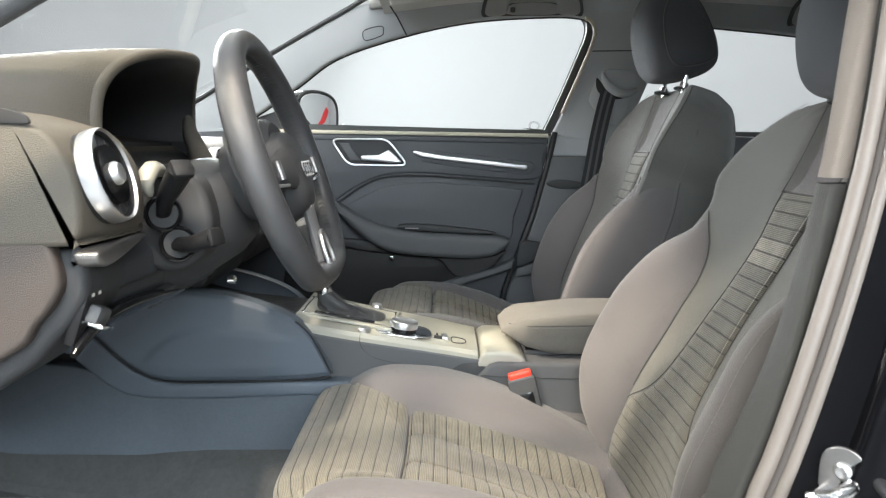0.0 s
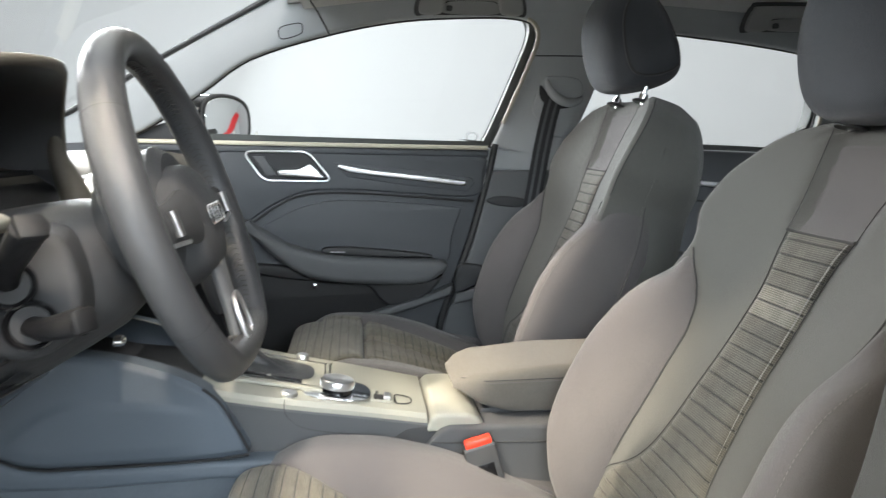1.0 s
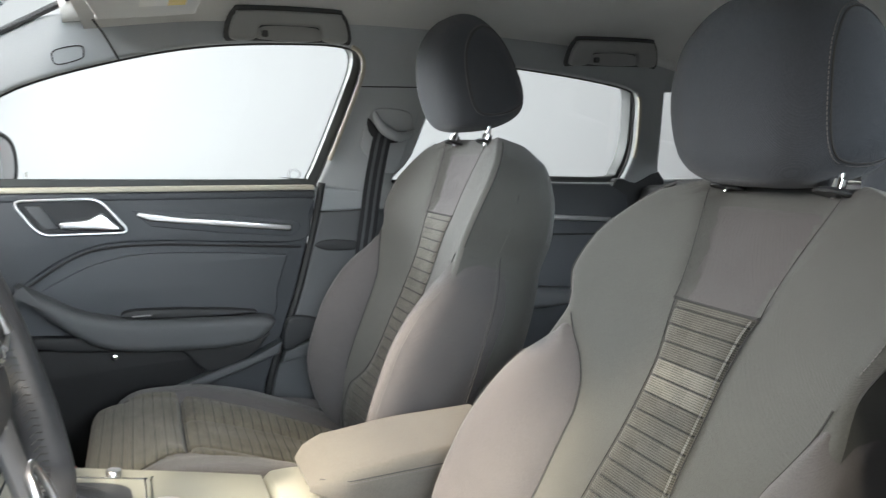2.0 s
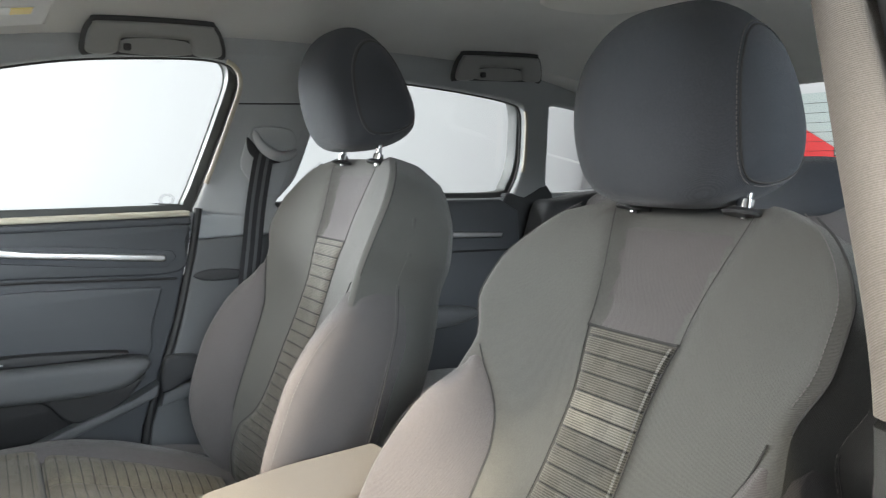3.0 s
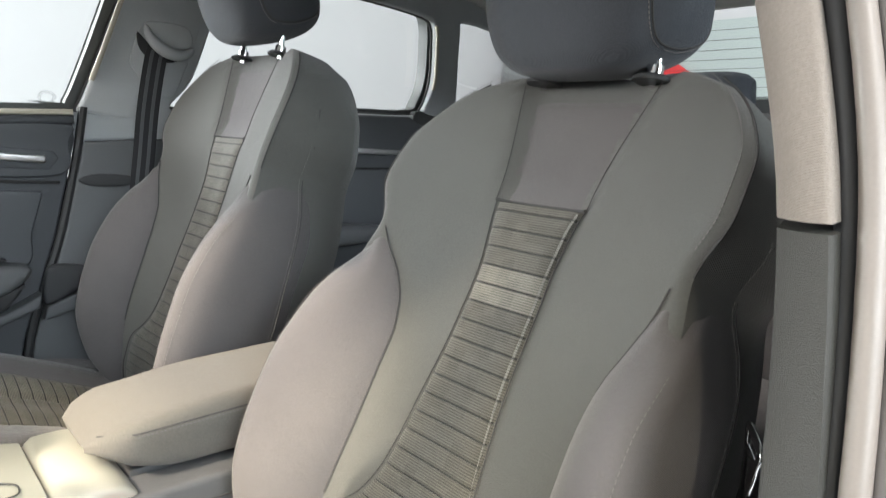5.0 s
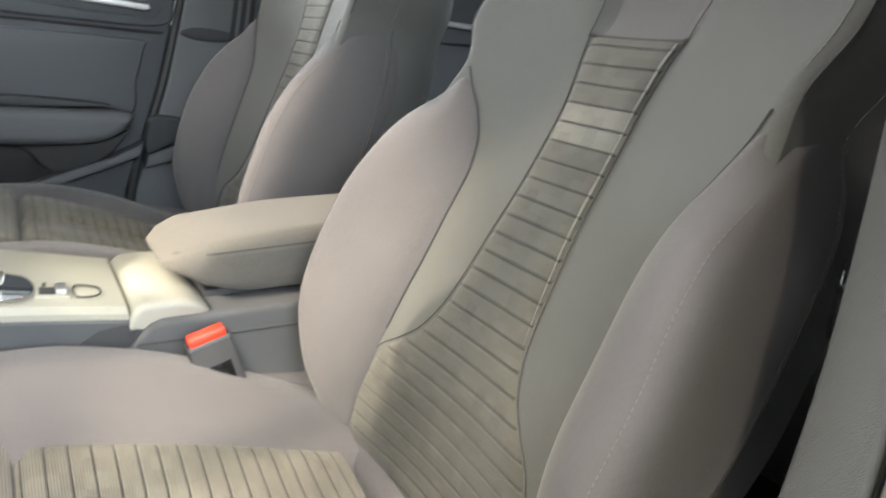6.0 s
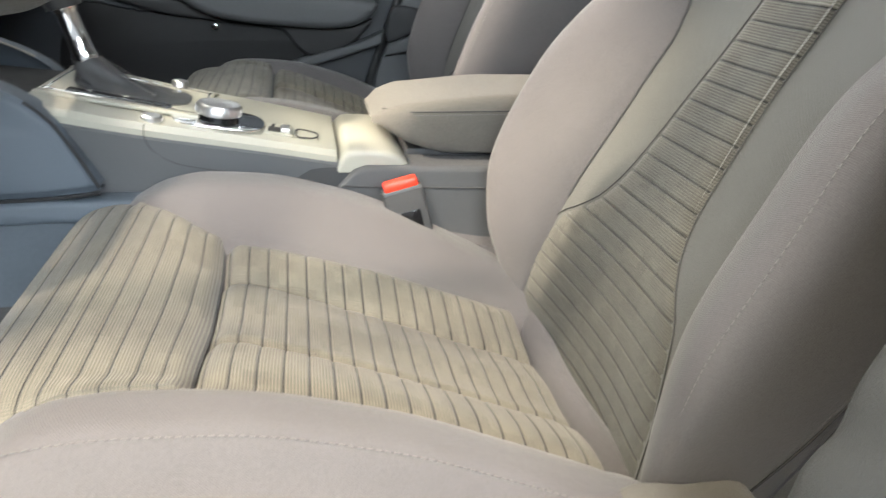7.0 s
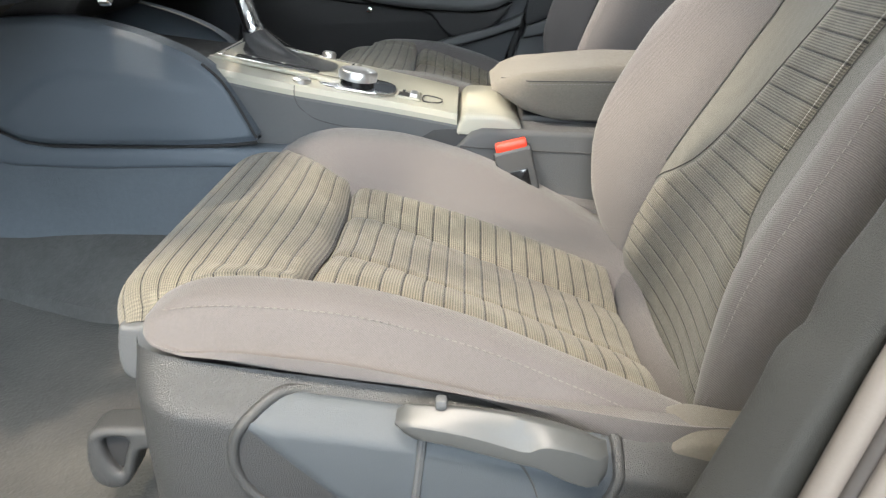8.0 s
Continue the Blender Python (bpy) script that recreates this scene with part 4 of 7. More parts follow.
def build_front_door():
    door = thing("front_door", "closed passenger door with dark padded inner panel and satin trim", "car door", (-0.1, 0.72, 0.3))
    put = putter(door)
    outline = [(-0.85, 0.32), (-0.85, 0.995), (-0.62, 1.004), (-0.376, 1.004), (0.0, 0.994), (0.296, 0.988), (0.298, 0.935), (0.250, 0.756), (0.172, 0.540), (0.13, 0.32)]
    put("door_panel", plate(outline, (), 0.06, 0.006, at_y(0.70)), PLASTIC_BLUE, "dark grey moulded door panel")
    sill = [(-0.62, 1.011), (0.299, 0.995), (0.299, 0.984), (-0.62, 1.000)]
    put("window_sill", plate(sill, (), 0.06, 0.004, at_y(0.6925)), EDGING, "pale beige sill under the window")
    put("sill_pad", plate([(-0.62, 0.999), (0.299, 0.983), (0.299, 0.966), (-0.62, 0.982)], (), 0.03, 0.006, at_y(0.690), 3), PLASTIC_BLUE, "dark padded roll below the sill")
    # upper padded band with the pull and trim
    band = spline([(-0.45, 0.83), (-0.38, 0.975), (-0.20, 0.985), (0.10, 0.975), (0.283, 0.968), (0.286, 0.93), (0.268, 0.868), (0.10, 0.873), (-0.06, 0.884), (-0.17, 0.878), (-0.25, 0.845), (-0.31, 0.805), (-0.38, 0.76)], 5, True)
    put("upper_pad", plate(band, (), 0.012, 0.005, at_y(0.693), 3), PLASTIC_BLUE)
    put("pad_seam", tube([Vector((p[0], 0.6945, p[1])) for p in spline([(-0.36, 0.77), (-0.30, 0.803), (-0.235, 0.846), (-0.169, 0.872), (-0.06, 0.877), (0.10, 0.866), (0.262, 0.853)], 6)], 0.003, 6), RUBBER)
    insert = spline([(-0.284, 0.780), (-0.24, 0.812), (-0.17, 0.843), (-0.071, 0.858), (0.08, 0.851), (0.222, 0.838), (0.229, 0.832), (0.205, 0.76), (0.182, 0.69), (0.0, 0.690), (-0.15, 0.69), (-0.24, 0.72)], 5, True)
    put("inset_panel", plate(insert, (), 0.014, 0.004, at_y(0.6915), 3), PLASTIC_BLUE, "smooth dark inset door panel")
    # armrest with its pull pocket
    arm = spline([(-0.32, 0.812), (-0.262, 0.738), (-0.18, 0.676), (-0.10, 0.655), (0.02, 0.646), (0.10, 0.645), (0.155, 0.658), (0.185, 0.700), (0.05, 0.712), (-0.10, 0.722), (-0.20, 0.745), (-0.27, 0.785)], 6, True)
    put("door_armrest", plate(arm, (), 0.075, 0.018, at_y(0.632), 5), PLASTIC_GREY, "grey padded door armrest")
    slot = spline([(-0.13, 0.733), (-0.10, 0.7405), (0.0, 0.735), (0.13, 0.72), (0.14, 0.712), (0.0, 0.716), (-0.11, 0.725)], 4, True)
    put("pull_pocket", plate(slot, (), 0.03, 0.003, at_y(0.662)), RUBBER, "black pull pocket in the armrest")
    put("pocket_trim", tube([Vector((-0.108, 0.660, 0.729)), Vector((-0.07, 0.659, 0.7285))], 0.0018, 6), SATIN)
    # map pocket and lower trim
    pocket = spline([(-0.36, 0.70), (-0.25, 0.665), (-0.12, 0.650), (-0.02, 0.640), (0.02, 0.600), (0.045, 0.585), (0.09, 0.590), (0.145, 0.618), (0.18, 0.66), (0.16, 0.655), (0.1, 0.645), (-0.05, 0.66), (-0.2, 0.69)], 5, True)
    put("pocket_lip", plate(pocket, (), 0.03, 0.006, at_y(0.672)), RUBBER, "black map pocket edge")
    strip = [(-0.05, 0.552), (0.05, 0.586), (0.145, 0.612), (0.206, 0.640), (0.200, 0.612), (0.12, 0.585), (0.0, 0.548), (-0.05, 0.535)]
    put("lower_trim", plate(strip, (), 0.05, 0.006, at_y(0.66)), PLASTIC_GREY, "grey trim along the map pocket")
    put("speaker_panel", plate(spline([(-0.44, 0.36), (-0.44, 0.66), (-0.30, 0.668), (-0.16, 0.655), (0.0, 0.640), (0.10, 0.635), (0.155, 0.625), (0.12, 0.590), (0.02, 0.55), (0.0, 0.36)], 4, True), (), 0.014, 0.004, at_y(0.690)), BLACK, "black lower door panel")
    put("door_screw", lathe([(0, 0), (0.006, 0), (0.006, 0.003), (0.003, 0.004), (0, 0.002)], turned((-0.148, 0.671, 0.642), (0, -1, 0)), 16), CHROME)
    # satin strip in its recess
    put("strip_recess", plate([(-0.098, 0.953), (0.10, 0.936), (0.256, 0.914), (0.264, 0.900), (0.246, 0.879), (0.10, 0.893), (-0.06, 0.916)], (), 0.006, 0.002, at_y(0.6915)), PLASTIC_BLUE)
    put("trim_strip", plate([(-0.082, 0.948), (-0.087, 0.941), (-0.06, 0.929), (0.0, 0.921), (0.234, 0.893), (0.241, 0.897), (0.239, 0.907), (0.0, 0.934)], (), 0.010, 0.003, at_y(0.6835)), SATIN, "satin aluminium trim strip")
    # inner pull
    corners = [(-0.318, 0.980), (-0.270, 0.908), (-0.100, 0.906), (-0.158, 0.980)]
    bez = []
    for k in range(4):
        a, b, c = (Vector(corners[(k + q) % 4]) for q in (-1, 0, 1))
        p0, p1 = b + (a - b).normalized() * 0.022, b + (c - b).normalized() * 0.022
        bez += [p0 * (1 - u) ** 2 + b * 2 * u * (1 - u) + p1 * u * u for u in (0.0, 0.2, 0.4, 0.6, 0.8, 1.0)]
    put("pull_recess", plate(bez, (), 0.006, 0.002, at_y(0.6895)), PLASTIC)
    put("pull_surround", tube([Vector((p[0], 0.688, p[1])) for p in bez], 0.0030, 8, True), SATIN, "satin metal surround of the door pull")
    put("lock_button", plate([(-0.294, 0.969), (-0.266, 0.969), (-0.236, 0.921), (-0.263, 0.921)], (), 0.008, 0.0025, at_y(0.6835)), PLASTIC_GREY)
    lever = spline([(-0.229, 0.934), (-0.232, 0.924), (-0.226, 0.920), (-0.180, 0.917), (-0.134, 0.913), (-0.119, 0.915), (-0.129, 0.927), (-0.147, 0.945), (-0.156, 0.949), (-0.172, 0.941), (-0.188, 0.936)], 4, True)
    put("door_pull", plate(lever, (), 0.014, 0.004, at_y(0.676), 3), SATIN, "satin metal door pull")
    # dark window seal and glass
    put("window_seal", tube([Vector((p[0], side_y(p[1]) + 0.024, p[1])) for p in FRONT_WIN], 0.004, 8, True), RUBBER)
    window_frame(put, FRONT_WIN)
    g = put("window_pane", pane_mesh(FRONT_WIN, side_y, 0.060), GLASS, "clear side window glass")
    g.visible_shadow = False
    mark = spline([(0.275, 1.006), (0.285, 1.020), (0.275, 1.031), (0.258, 1.031), (0.25, 1.018), (0.257, 1.006)], 4, True)
    put("glass_mark", plate(mark, [[(a * 0.6 + 0.267 * 0.4, b * 0.6 + 1.0185 * 0.4) for a, b in mark]], 0.0006, 0.0001, at_y(side_y(1.02) + 0.0585)), ETCH, "faint etched maker's roundel", under=None)
    put("glass_mark", plate([(0.24, 1.000), (0.282, 1.000), (0.282, 1.003), (0.24, 1.003)], (), 0.0006, 0.0001, at_y(side_y(1.0) + 0.0585)), ETCH)
    # outer skin
    put("outer_skin", plate([(-0.95, 0.25), (-0.95, 0.92), (-0.6, 0.985), (0.30, 0.97), (0.30, 0.25)], (), 0.02, 0.004, at_y(0.80)), PAINT, "black painted outer door skin")
    return door


def window_frame(put, loop, sign=1, back=0.014):
    """The dark frame of a door window, deep enough to show its inner edge."""
    cx, cz = sum(p[0] for p in loop) / len(loop), sum(p[1] for p in loop) / len(loop)
    grown = [(cx + (p[0] - cx) * 1.05, cz + 0.01 + (p[1] - cz) * 1.13) for p in loop]
    inner = [(cx - back + (p[0] - cx) * 1.002, cz + 0.016 + (p[1] - cz) * 1.012) for p in loop]
    put("window_frame", plate(grown, [inner], 0.044, 0.003, lambda a, b, c: Vector((a, sign * (side_y(b) + 0.034 + c), b))), FRAME_DARK, "dark grey frame of the door window")


def build_rear_door(sign, name, label):
    door = thing(name, label, "car door", (0.8, sign * 0.74, 0.3))
    put = putter(door)
    Y = lambda y0: (lambda a, b, c: Vector((a, sign * (y0 + c), b)))
    outline = [(0.515, 0.32), (0.515, 0.985), (0.75, 0.990), (1.13, 0.975), (1.19, 0.94), (1.20, 0.80), (1.10, 0.60), (1.0, 0.32)]
    put("door_panel", plate(outline, (), 0.06, 0.006, Y(0.70)), PLASTIC_BLUE, "dark grey moulded door panel")
    put("trim_strip", plate([(0.62, 0.928), (0.62, 0.915), (0.95, 0.884), (1.12, 0.872), (1.125, 0.884), (0.95, 0.899)], (), 0.012, 0.003, Y(0.684)), SATIN, "satin aluminium trim strip")
    put("pad_seam", tube([Vector((x, sign * 0.694, z)) for x, z in ((0.55, 0.875), (0.8, 0.855), (1.15, 0.835))], 0.003, 6), RUBBER)
    arm = spline([(0.55, 0.76), (0.60, 0.70), (0.75, 0.665), (0.95, 0.66), (1.02, 0.69), (0.9, 0.71), (0.7, 0.725)], 5, True)
    put("door_armrest", plate(arm, (), 0.07, 0.018, Y(0.634), 4), PLASTIC_GREY)
    put("outer_skin", plate([(0.42, 0.25), (0.42, 0.97), (1.20, 0.96), (1.32, 0.75), (1.1, 0.40), (1.0, 0.25)], (), 0.02, 0.004, Y(0.80)), PAINT, "black painted outer door skin")
    put("window_seal", tube([Vector((p[0], sign * (side_y(p[1]) + 0.024), p[1])) for p in REAR_WIN], 0.004, 8, True), RUBBER)
    window_frame(put, REAR_WIN, sign, 0.006)
    g = put("window_pane", pane_mesh(REAR_WIN, lambda z: sign * side_y(z), sign * 0.060), GLASS, "clear side window glass")
    g.visible_shadow = False
    return door


build_front_door()
build_rear_door(1, "rear_door", "closed rear passenger door with dark panel and satin strip")
build_rear_door(-1, "rear_door", "closed rear door behind the driver, black outside")


# ---------------------------------------------------------------- pillars, roof details, glass
def loop_low(loop):
    """How far back the lower edge of a window outline reaches."""
    low = min(p[1] for p in loop)
    return max(p[0] for p in loop if p[1] < low + 0.012)


def build_pillars():
    put = put_body
    # black gap between front door and pillar
    gap = [Vector((door_line(z) + 0.006, 0.703, z)) for z in [0.30 + 0.70 * k / 20 for k in range(21)]]
    put("door_gap_seal", tube(gap, 0.0085, 8), RUBBER, "black rubber door seal")
    # passenger lower pillar trim with its scooped ledge
    low = [(door_line(z) + 0.013, z) for z in (0.27, 0.54, 0.756, 0.932)] + [(0.53, 0.932), (0.53, 0.27)]
    put("lower_pillar_trim", plate(low, (), 0.03, 0.006, at_y(0.694)), PLASTIC_GREY, "dark grey lower pillar trim")
    ledge = spline([(0.295, 0.856), (0.33, 0.866), (0.39, 0.860), (0.41, 0.846), (0.38, 0.838), (0.32, 0.842)], 4, True)
    put("trim_scoop", plate(ledge, (), 0.012, 0.004, at_y(0.689)), PLASTIC)
    cap = spline([(0.222, 0.684), (0.27, 0.688), (0.31, 0.672), (0.305, 0.650), (0.26, 0.630), (0.212, 0.616)], 4, True)
    put("sill_cap", plate(cap, (), 0.03, 0.008, at_y(0.672), 3), PLASTIC, "dark cap that carries on the armrest line")
    put("sill_strip", plate([(0.214, 0.612), (0.27, 0.630), (0.31, 0.652), (0.35, 0.64), (0.35, 0.60), (0.28, 0.60), (0.205, 0.585)], (), 0.03, 0.006, at_y(0.668)), PLASTIC_GREY)
    # belt guide panel on the passenger pillar
    guide = spline([(0.470, 1.212), (0.565, 1.200), (0.560, 1.160), (0.505, 1.035), (0.485, 1.018), (0.455, 1.03), (0.417, 1.075), (0.415, 1.105), (0.440, 1.165)], 5, True)
    put("guide_panel", plate(guide, (), 0.006, 0.0022, at_y(side_y(1.12) - 0.005)), PILLAR, "pale grey belt guide panel")
    put("trim_joint", tube([Vector((x, side_y(1.222) - 0.0005, 1.222 + 0.01 * (x - 0.42))) for x in (0.415, 0.50, 0.62)], 0.0015, 6), SEAM)
    horn = spline([(0.448, side_y(1.16) - 0.004, 1.164), (0.452, side_y(1.14) - 0.016, 1.140), (0.468, side_y(1.12) - 0.023, 1.120), (0.494, side_y(1.10) - 0.024, 1.107), (0.522, side_y(1.10) - 0.016, 1.108), (0.545, side_y(1.12) - 0.004, 1.120)], 5)
    put("belt_guide", tube(horn, [0.003 + 0.0105 * math.sin(math.pi * k / (len(horn) - 1)) ** 0.6 for k in range(len(horn))], 14, False, 0.9), PILLAR, "pale moulded belt guide loop")
    cup = spline([(0.446, 1.170), (0.530, 1.166), (0.540, 1.125), (0.500, 1.118), (0.470, 1.128)], 4, True)
    put("guide_cup", plate(cup, (), 0.010, 0.004, at_y(side_y(1.12) - 0.013), 3), PILLAR)
    put("guide_slot", plate(spline([(0.430, 1.150), (0.432, 1.118), (0.458, 1.094), (0.500, 1.092), (0.512, 1.104), (0.47, 1.114), (0.446, 1.135)], 4, True), (), 0.004, 0.001, at_y(side_y(1.12) - 0.008)), RUBBER)
    for loop in (FRONT_WIN, REAR_WIN):
        cx, cz = sum(p[0] for p in loop) / len(loop), sum(p[1] for p in loop) / len(loop)
        run = sorted((p for p in loop if p[0] > cx + 0.22 and not (p[1] < cz and p[0] < loop_low(loop) - 0.02)), key=lambda p: (p[1] > cz + 0.9 * (max(q[1] for q in loop) - cz), p[1]))
        edge = [(p[0] - 0.001, p[1]) for p in run if p[0] > cx + 0.30 and p[1] < max(q[1] for q in loop) - 0.006]
        put("window_edging", tube([Vector((a, side_y(b) - 0.004, b)) for a, b in sorted(edge, key=lambda q: q[1])], 0.0062, 10, False, 0.8), EDGING, "pale beige edging of the window opening")
    put("rear_corner_trim", plate(spline([(1.12, 0.62), (1.14, 0.962), (1.22, 0.976), (1.32, 0.982), (1.34, 0.62)], 4, True), (), 0.03, 0.006, at_y(0.7045)), PLASTIC, "dark trim behind the rear door")
    # windscreen pillar details
    put("header_joint", tube([Vector((-0.100, 0.668, 1.262)), Vector((-0.125, 0.655, 1.31)), Vector((-0.155, 0.63, 1.352))], 0.002, 6), SEAM)
    clip = spline([(-0.215, 1.278), (-0.170, 1.288), (-0.165, 1.272), (-0.172, 1.262), (-0.212, 1.250), (-0.222, 1.262)], 4, True)
    put("airbag_badge", tube([Vector((p[0], side_y(p[1]) - 0.001, p[1])) for p in clip], 0.0012, 6, True), SEAM, "small oval moulded mark")
    put("screen_edge", tube(spline([(-1.02, 0.70, 0.93), (-0.72, 0.70, 1.075), (-0.49, 0.69, 1.21), (-0.20, 0.66, 1.365), (-0.17, 0.60, 1.375)], 6), 0.007, 8), RUBBER, "black windscreen seal")
    # driver's windscreen pillar
    put("driver_pillar_front", tube(spline([(-1.02, -0.72, 0.93), (-0.75, -0.715, 1.065), (-0.52, -0.70, 1.19), (-0.22, -0.665, 1.345), (0.0, -0.64, 1.385)], 6), 0.030, 12, False, 0.7), PILLAR, "pale windscreen pillar trim")
    # header above the driver's door
    put("driver_roof_rail", tube(spline([(-0.25, -0.665, 1.345), (0.0, -0.65, 1.385), (0.45, -0.645, 1.40), (0.9, -0.65, 1.39), (1.4, -0.66, 1.30), (1.85, -0.67, 1.10)], 6), 0.028, 12), PILLAR)
    put("passenger_roof_rail", tube(spline([(-0.20, 0.662, 1.352), (0.0, 0.668, 1.372), (0.45, 0.67, 1.385), (0.9, 0.672, 1.372), (1.4, 0.675, 1.285), (1.85, 0.68, 1.09)], 6), 0.022, 12), HEADLINER)


def build_driver_pillar():
    put = put_body
    IN_X = [(0.26, 0.090), (0.34, 0.128), (0.42, 0.164), (0.5, 0.196), (0.56, 0.219), (0.60, 0.234), (0.626, 0.242), (0.640, 0.254), (0.66, 0.259), (0.70, 0.279), (0.8, 0.322), (0.936, 0.361), (1.1, 0.407), (1.25, 0.450), (1.40, 0.492)]
    IN_Y = [(0.26, -0.765), (0.5, -0.752), (0.7, -0.735), (0.8, -0.720), (0.936, -0.697), (1.1, -0.640), (1.25, -0.584), (1.40, -0.528)]
    OUT_X = [(0.26, 0.135), (0.42, 0.190), (0.5, 0.218), (0.6, 0.252), (0.7, 0.292), (0.8, 0.326), (0.936, 0.358), (1.1, 0.409), (1.25, 0.452), (1.40, 0.492)]
    OUT_Y = [(0.26, -0.790), (0.5, -0.782), (0.7, -0.766), (0.8, -0.752), (0.936, -0.730), (1.1, -0.678), (1.25, -0.614), (1.40, -0.548)]
    FL_X = [(0.26, 0.170), (0.5, 0.240), (0.565, 0.258), (0.606, 0.269), (0.651, 0.282), (0.7, 0.301), (0.936, 0.374), (1.1, 0.415), (1.25, 0.452), (1.40, 0.490)]
    FL_Y = [(0.26, -0.796), (0.5, -0.786), (0.7, -0.772), (0.936, -0.741), (1.1, -0.697), (1.25, -0.642), (1.40, -0.572)]

    def section(z, swell, depth):
        a = Vector((interp(z, IN_X), interp(z, IN_Y), z))
        b = Vector((interp(z, OUT_X), interp(z, OUT_Y), z))
        base = [a, a.lerp(b, 0.22) + Vector((-swell * 0.7, 0, 0)), a.lerp(b, 0.5) + Vector((-swell, 0, 0)), a.lerp(b, 0.8) + Vector((-swell * 0.75, 0, 0)), b, b + Vector((0.02, 0.002, 0)), b + Vector((depth, 0.004, 0)), a + Vector((depth, 0.030, 0)), a + Vector((0.04, 0.014, 0)), a + Vector((0.010, 0.003, 0))]
        return spline(base, 3, True)
    put("pillar_trim_upper", rings([section(0.938 + 0.47 * k / 24, 0.006, 0.11) for k in range(25)]), CLOTH_TRIM, "pale woven cloth pillar trim")
    put("pillar_trim_lower", rings([section(0.26 + 0.672 * k / 96, 0.004, 0.10) for k in range(97)]), PILLAR_LOW, "olive-grey lower pillar trim that sweeps to the sill")
    line = lambda dx, dy: [Vector((interp(z, FL_X) + dx, interp(z, FL_Y) + dy, z)) for z in [0.26 + 1.14 * k / 40 for k in range(41)]]
    put("seal_gap", tube(line(0.006, 0.012), 0.0075, 10), RUBBER, "black gap beside the pillar trim")
    put("door_seal", tube(line(0.0, -0.004), 0.0080, 12), FLANGE, "pale grey rubber door seal")
    put("seal_gap", tube(line(0.010, -0.013), 0.0065, 10), SEAL)
    put("sill_flange", tube(line(0.010, -0.023), 0.0058, 10), FLANGE, "pale edge flange of the door opening")
    # glossy jamb face and outside of the pillar
    jamb = []
    for k in range(25):
        z = 0.25 + 1.15 * k / 24
        x, y = interp(z, FL_X), interp(z, FL_Y)
        jamb.append([Vector((x + a, y + b, z)) for a, b in spline(((0.018, -0.020), (0.018, -0.034), (0.034, -0.048), (0.030, -0.066), (0.046, -0.084), (0.12, -0.090), (0.13, -0.02)), 3, True)])
    put("pillar_jamb", rings(jamb), PAINT, "glossy black painted door jamb")
    put("door_sill", block(-0.35, -0.755, 0.285, 1.3, 0.09, 0.05, 0.012), PAINT)
    put("sill_plate", block(-0.35, -0.745, 0.312, 1.2, 0.06, 0.008, 0.003), PLASTIC)
    # painted flange and seal of the door opening, along the windscreen pillar
    fl = spline([(-0.72, -0.80, 0.882), (-0.55, -0.80, 0.971), (-0.355, -0.80, 1.079), (-0.277, -0.80, 1.119), (-0.15, -0.79, 1.182), (0.0, -0.77, 1.26), (0.2, -0.74, 1.34), (0.42, -0.69, 1.385)], 6)
    put("aperture_flange", tube(fl, 0.019, 12, False, 0.8), PLASTIC_GREY, "dark grey flange of the door opening")
    put("aperture_seal", tube([p + Vector((-0.012, -0.008, 0.021)) for p in fl], 0.007, 8), RUBBER)
    # lock striker on the jamb
    st = thing("door_striker", "chromed door striker bolted to the black jamb", "door striker", (0.39, -0.80, 0.68))
    p = putter(st)
    n = Vector((-0.8, -0.6, 0))
    face = turned((0.334, -0.830, 0.686), n) @ Matrix.Scale(0.78, 4)
    pl = spline([(-0.022, -0.042), (0.016, -0.044), (0.026, 0.0), (0.020, 0.036), (-0.004, 0.046), (-0.024, 0.032), (-0.026, -0.01)], 4, True)
    p("plate", plate(pl, (), 0.006, 0.002, lambda a, b, c: face @ Vector((a, b, c))), SATIN_DARK)
    for q in (-0.021, 0.021):
        p("bolt", lathe([(0, 0.006), (0.010, 0.006), (0.010, 0.010), (0.006, 0.013), (0, 0.011)], face @ Matrix.Translation((0, q, 0)), 20), SATIN)
    p("loop", tube([face @ Vector(v) for v in ((0.012, 0.010, 0.0), (0.014, 0.010, 0.035), (0.008, 0.006, 0.046), (-0.012, -0.004, 0.046), (-0.018, -0.008, 0.035), (-0.018, -0.008, 0.0))], 0.0065, 10), CHROME, "bright chrome striker loop")
    # check strap bolts above
    p("check_bolt", tube([face @ Vector((0.03, 0.02, 0.0)), face @ Vector((0.055, 0.016, 0.02))], 0.006, 10), RUBBER)


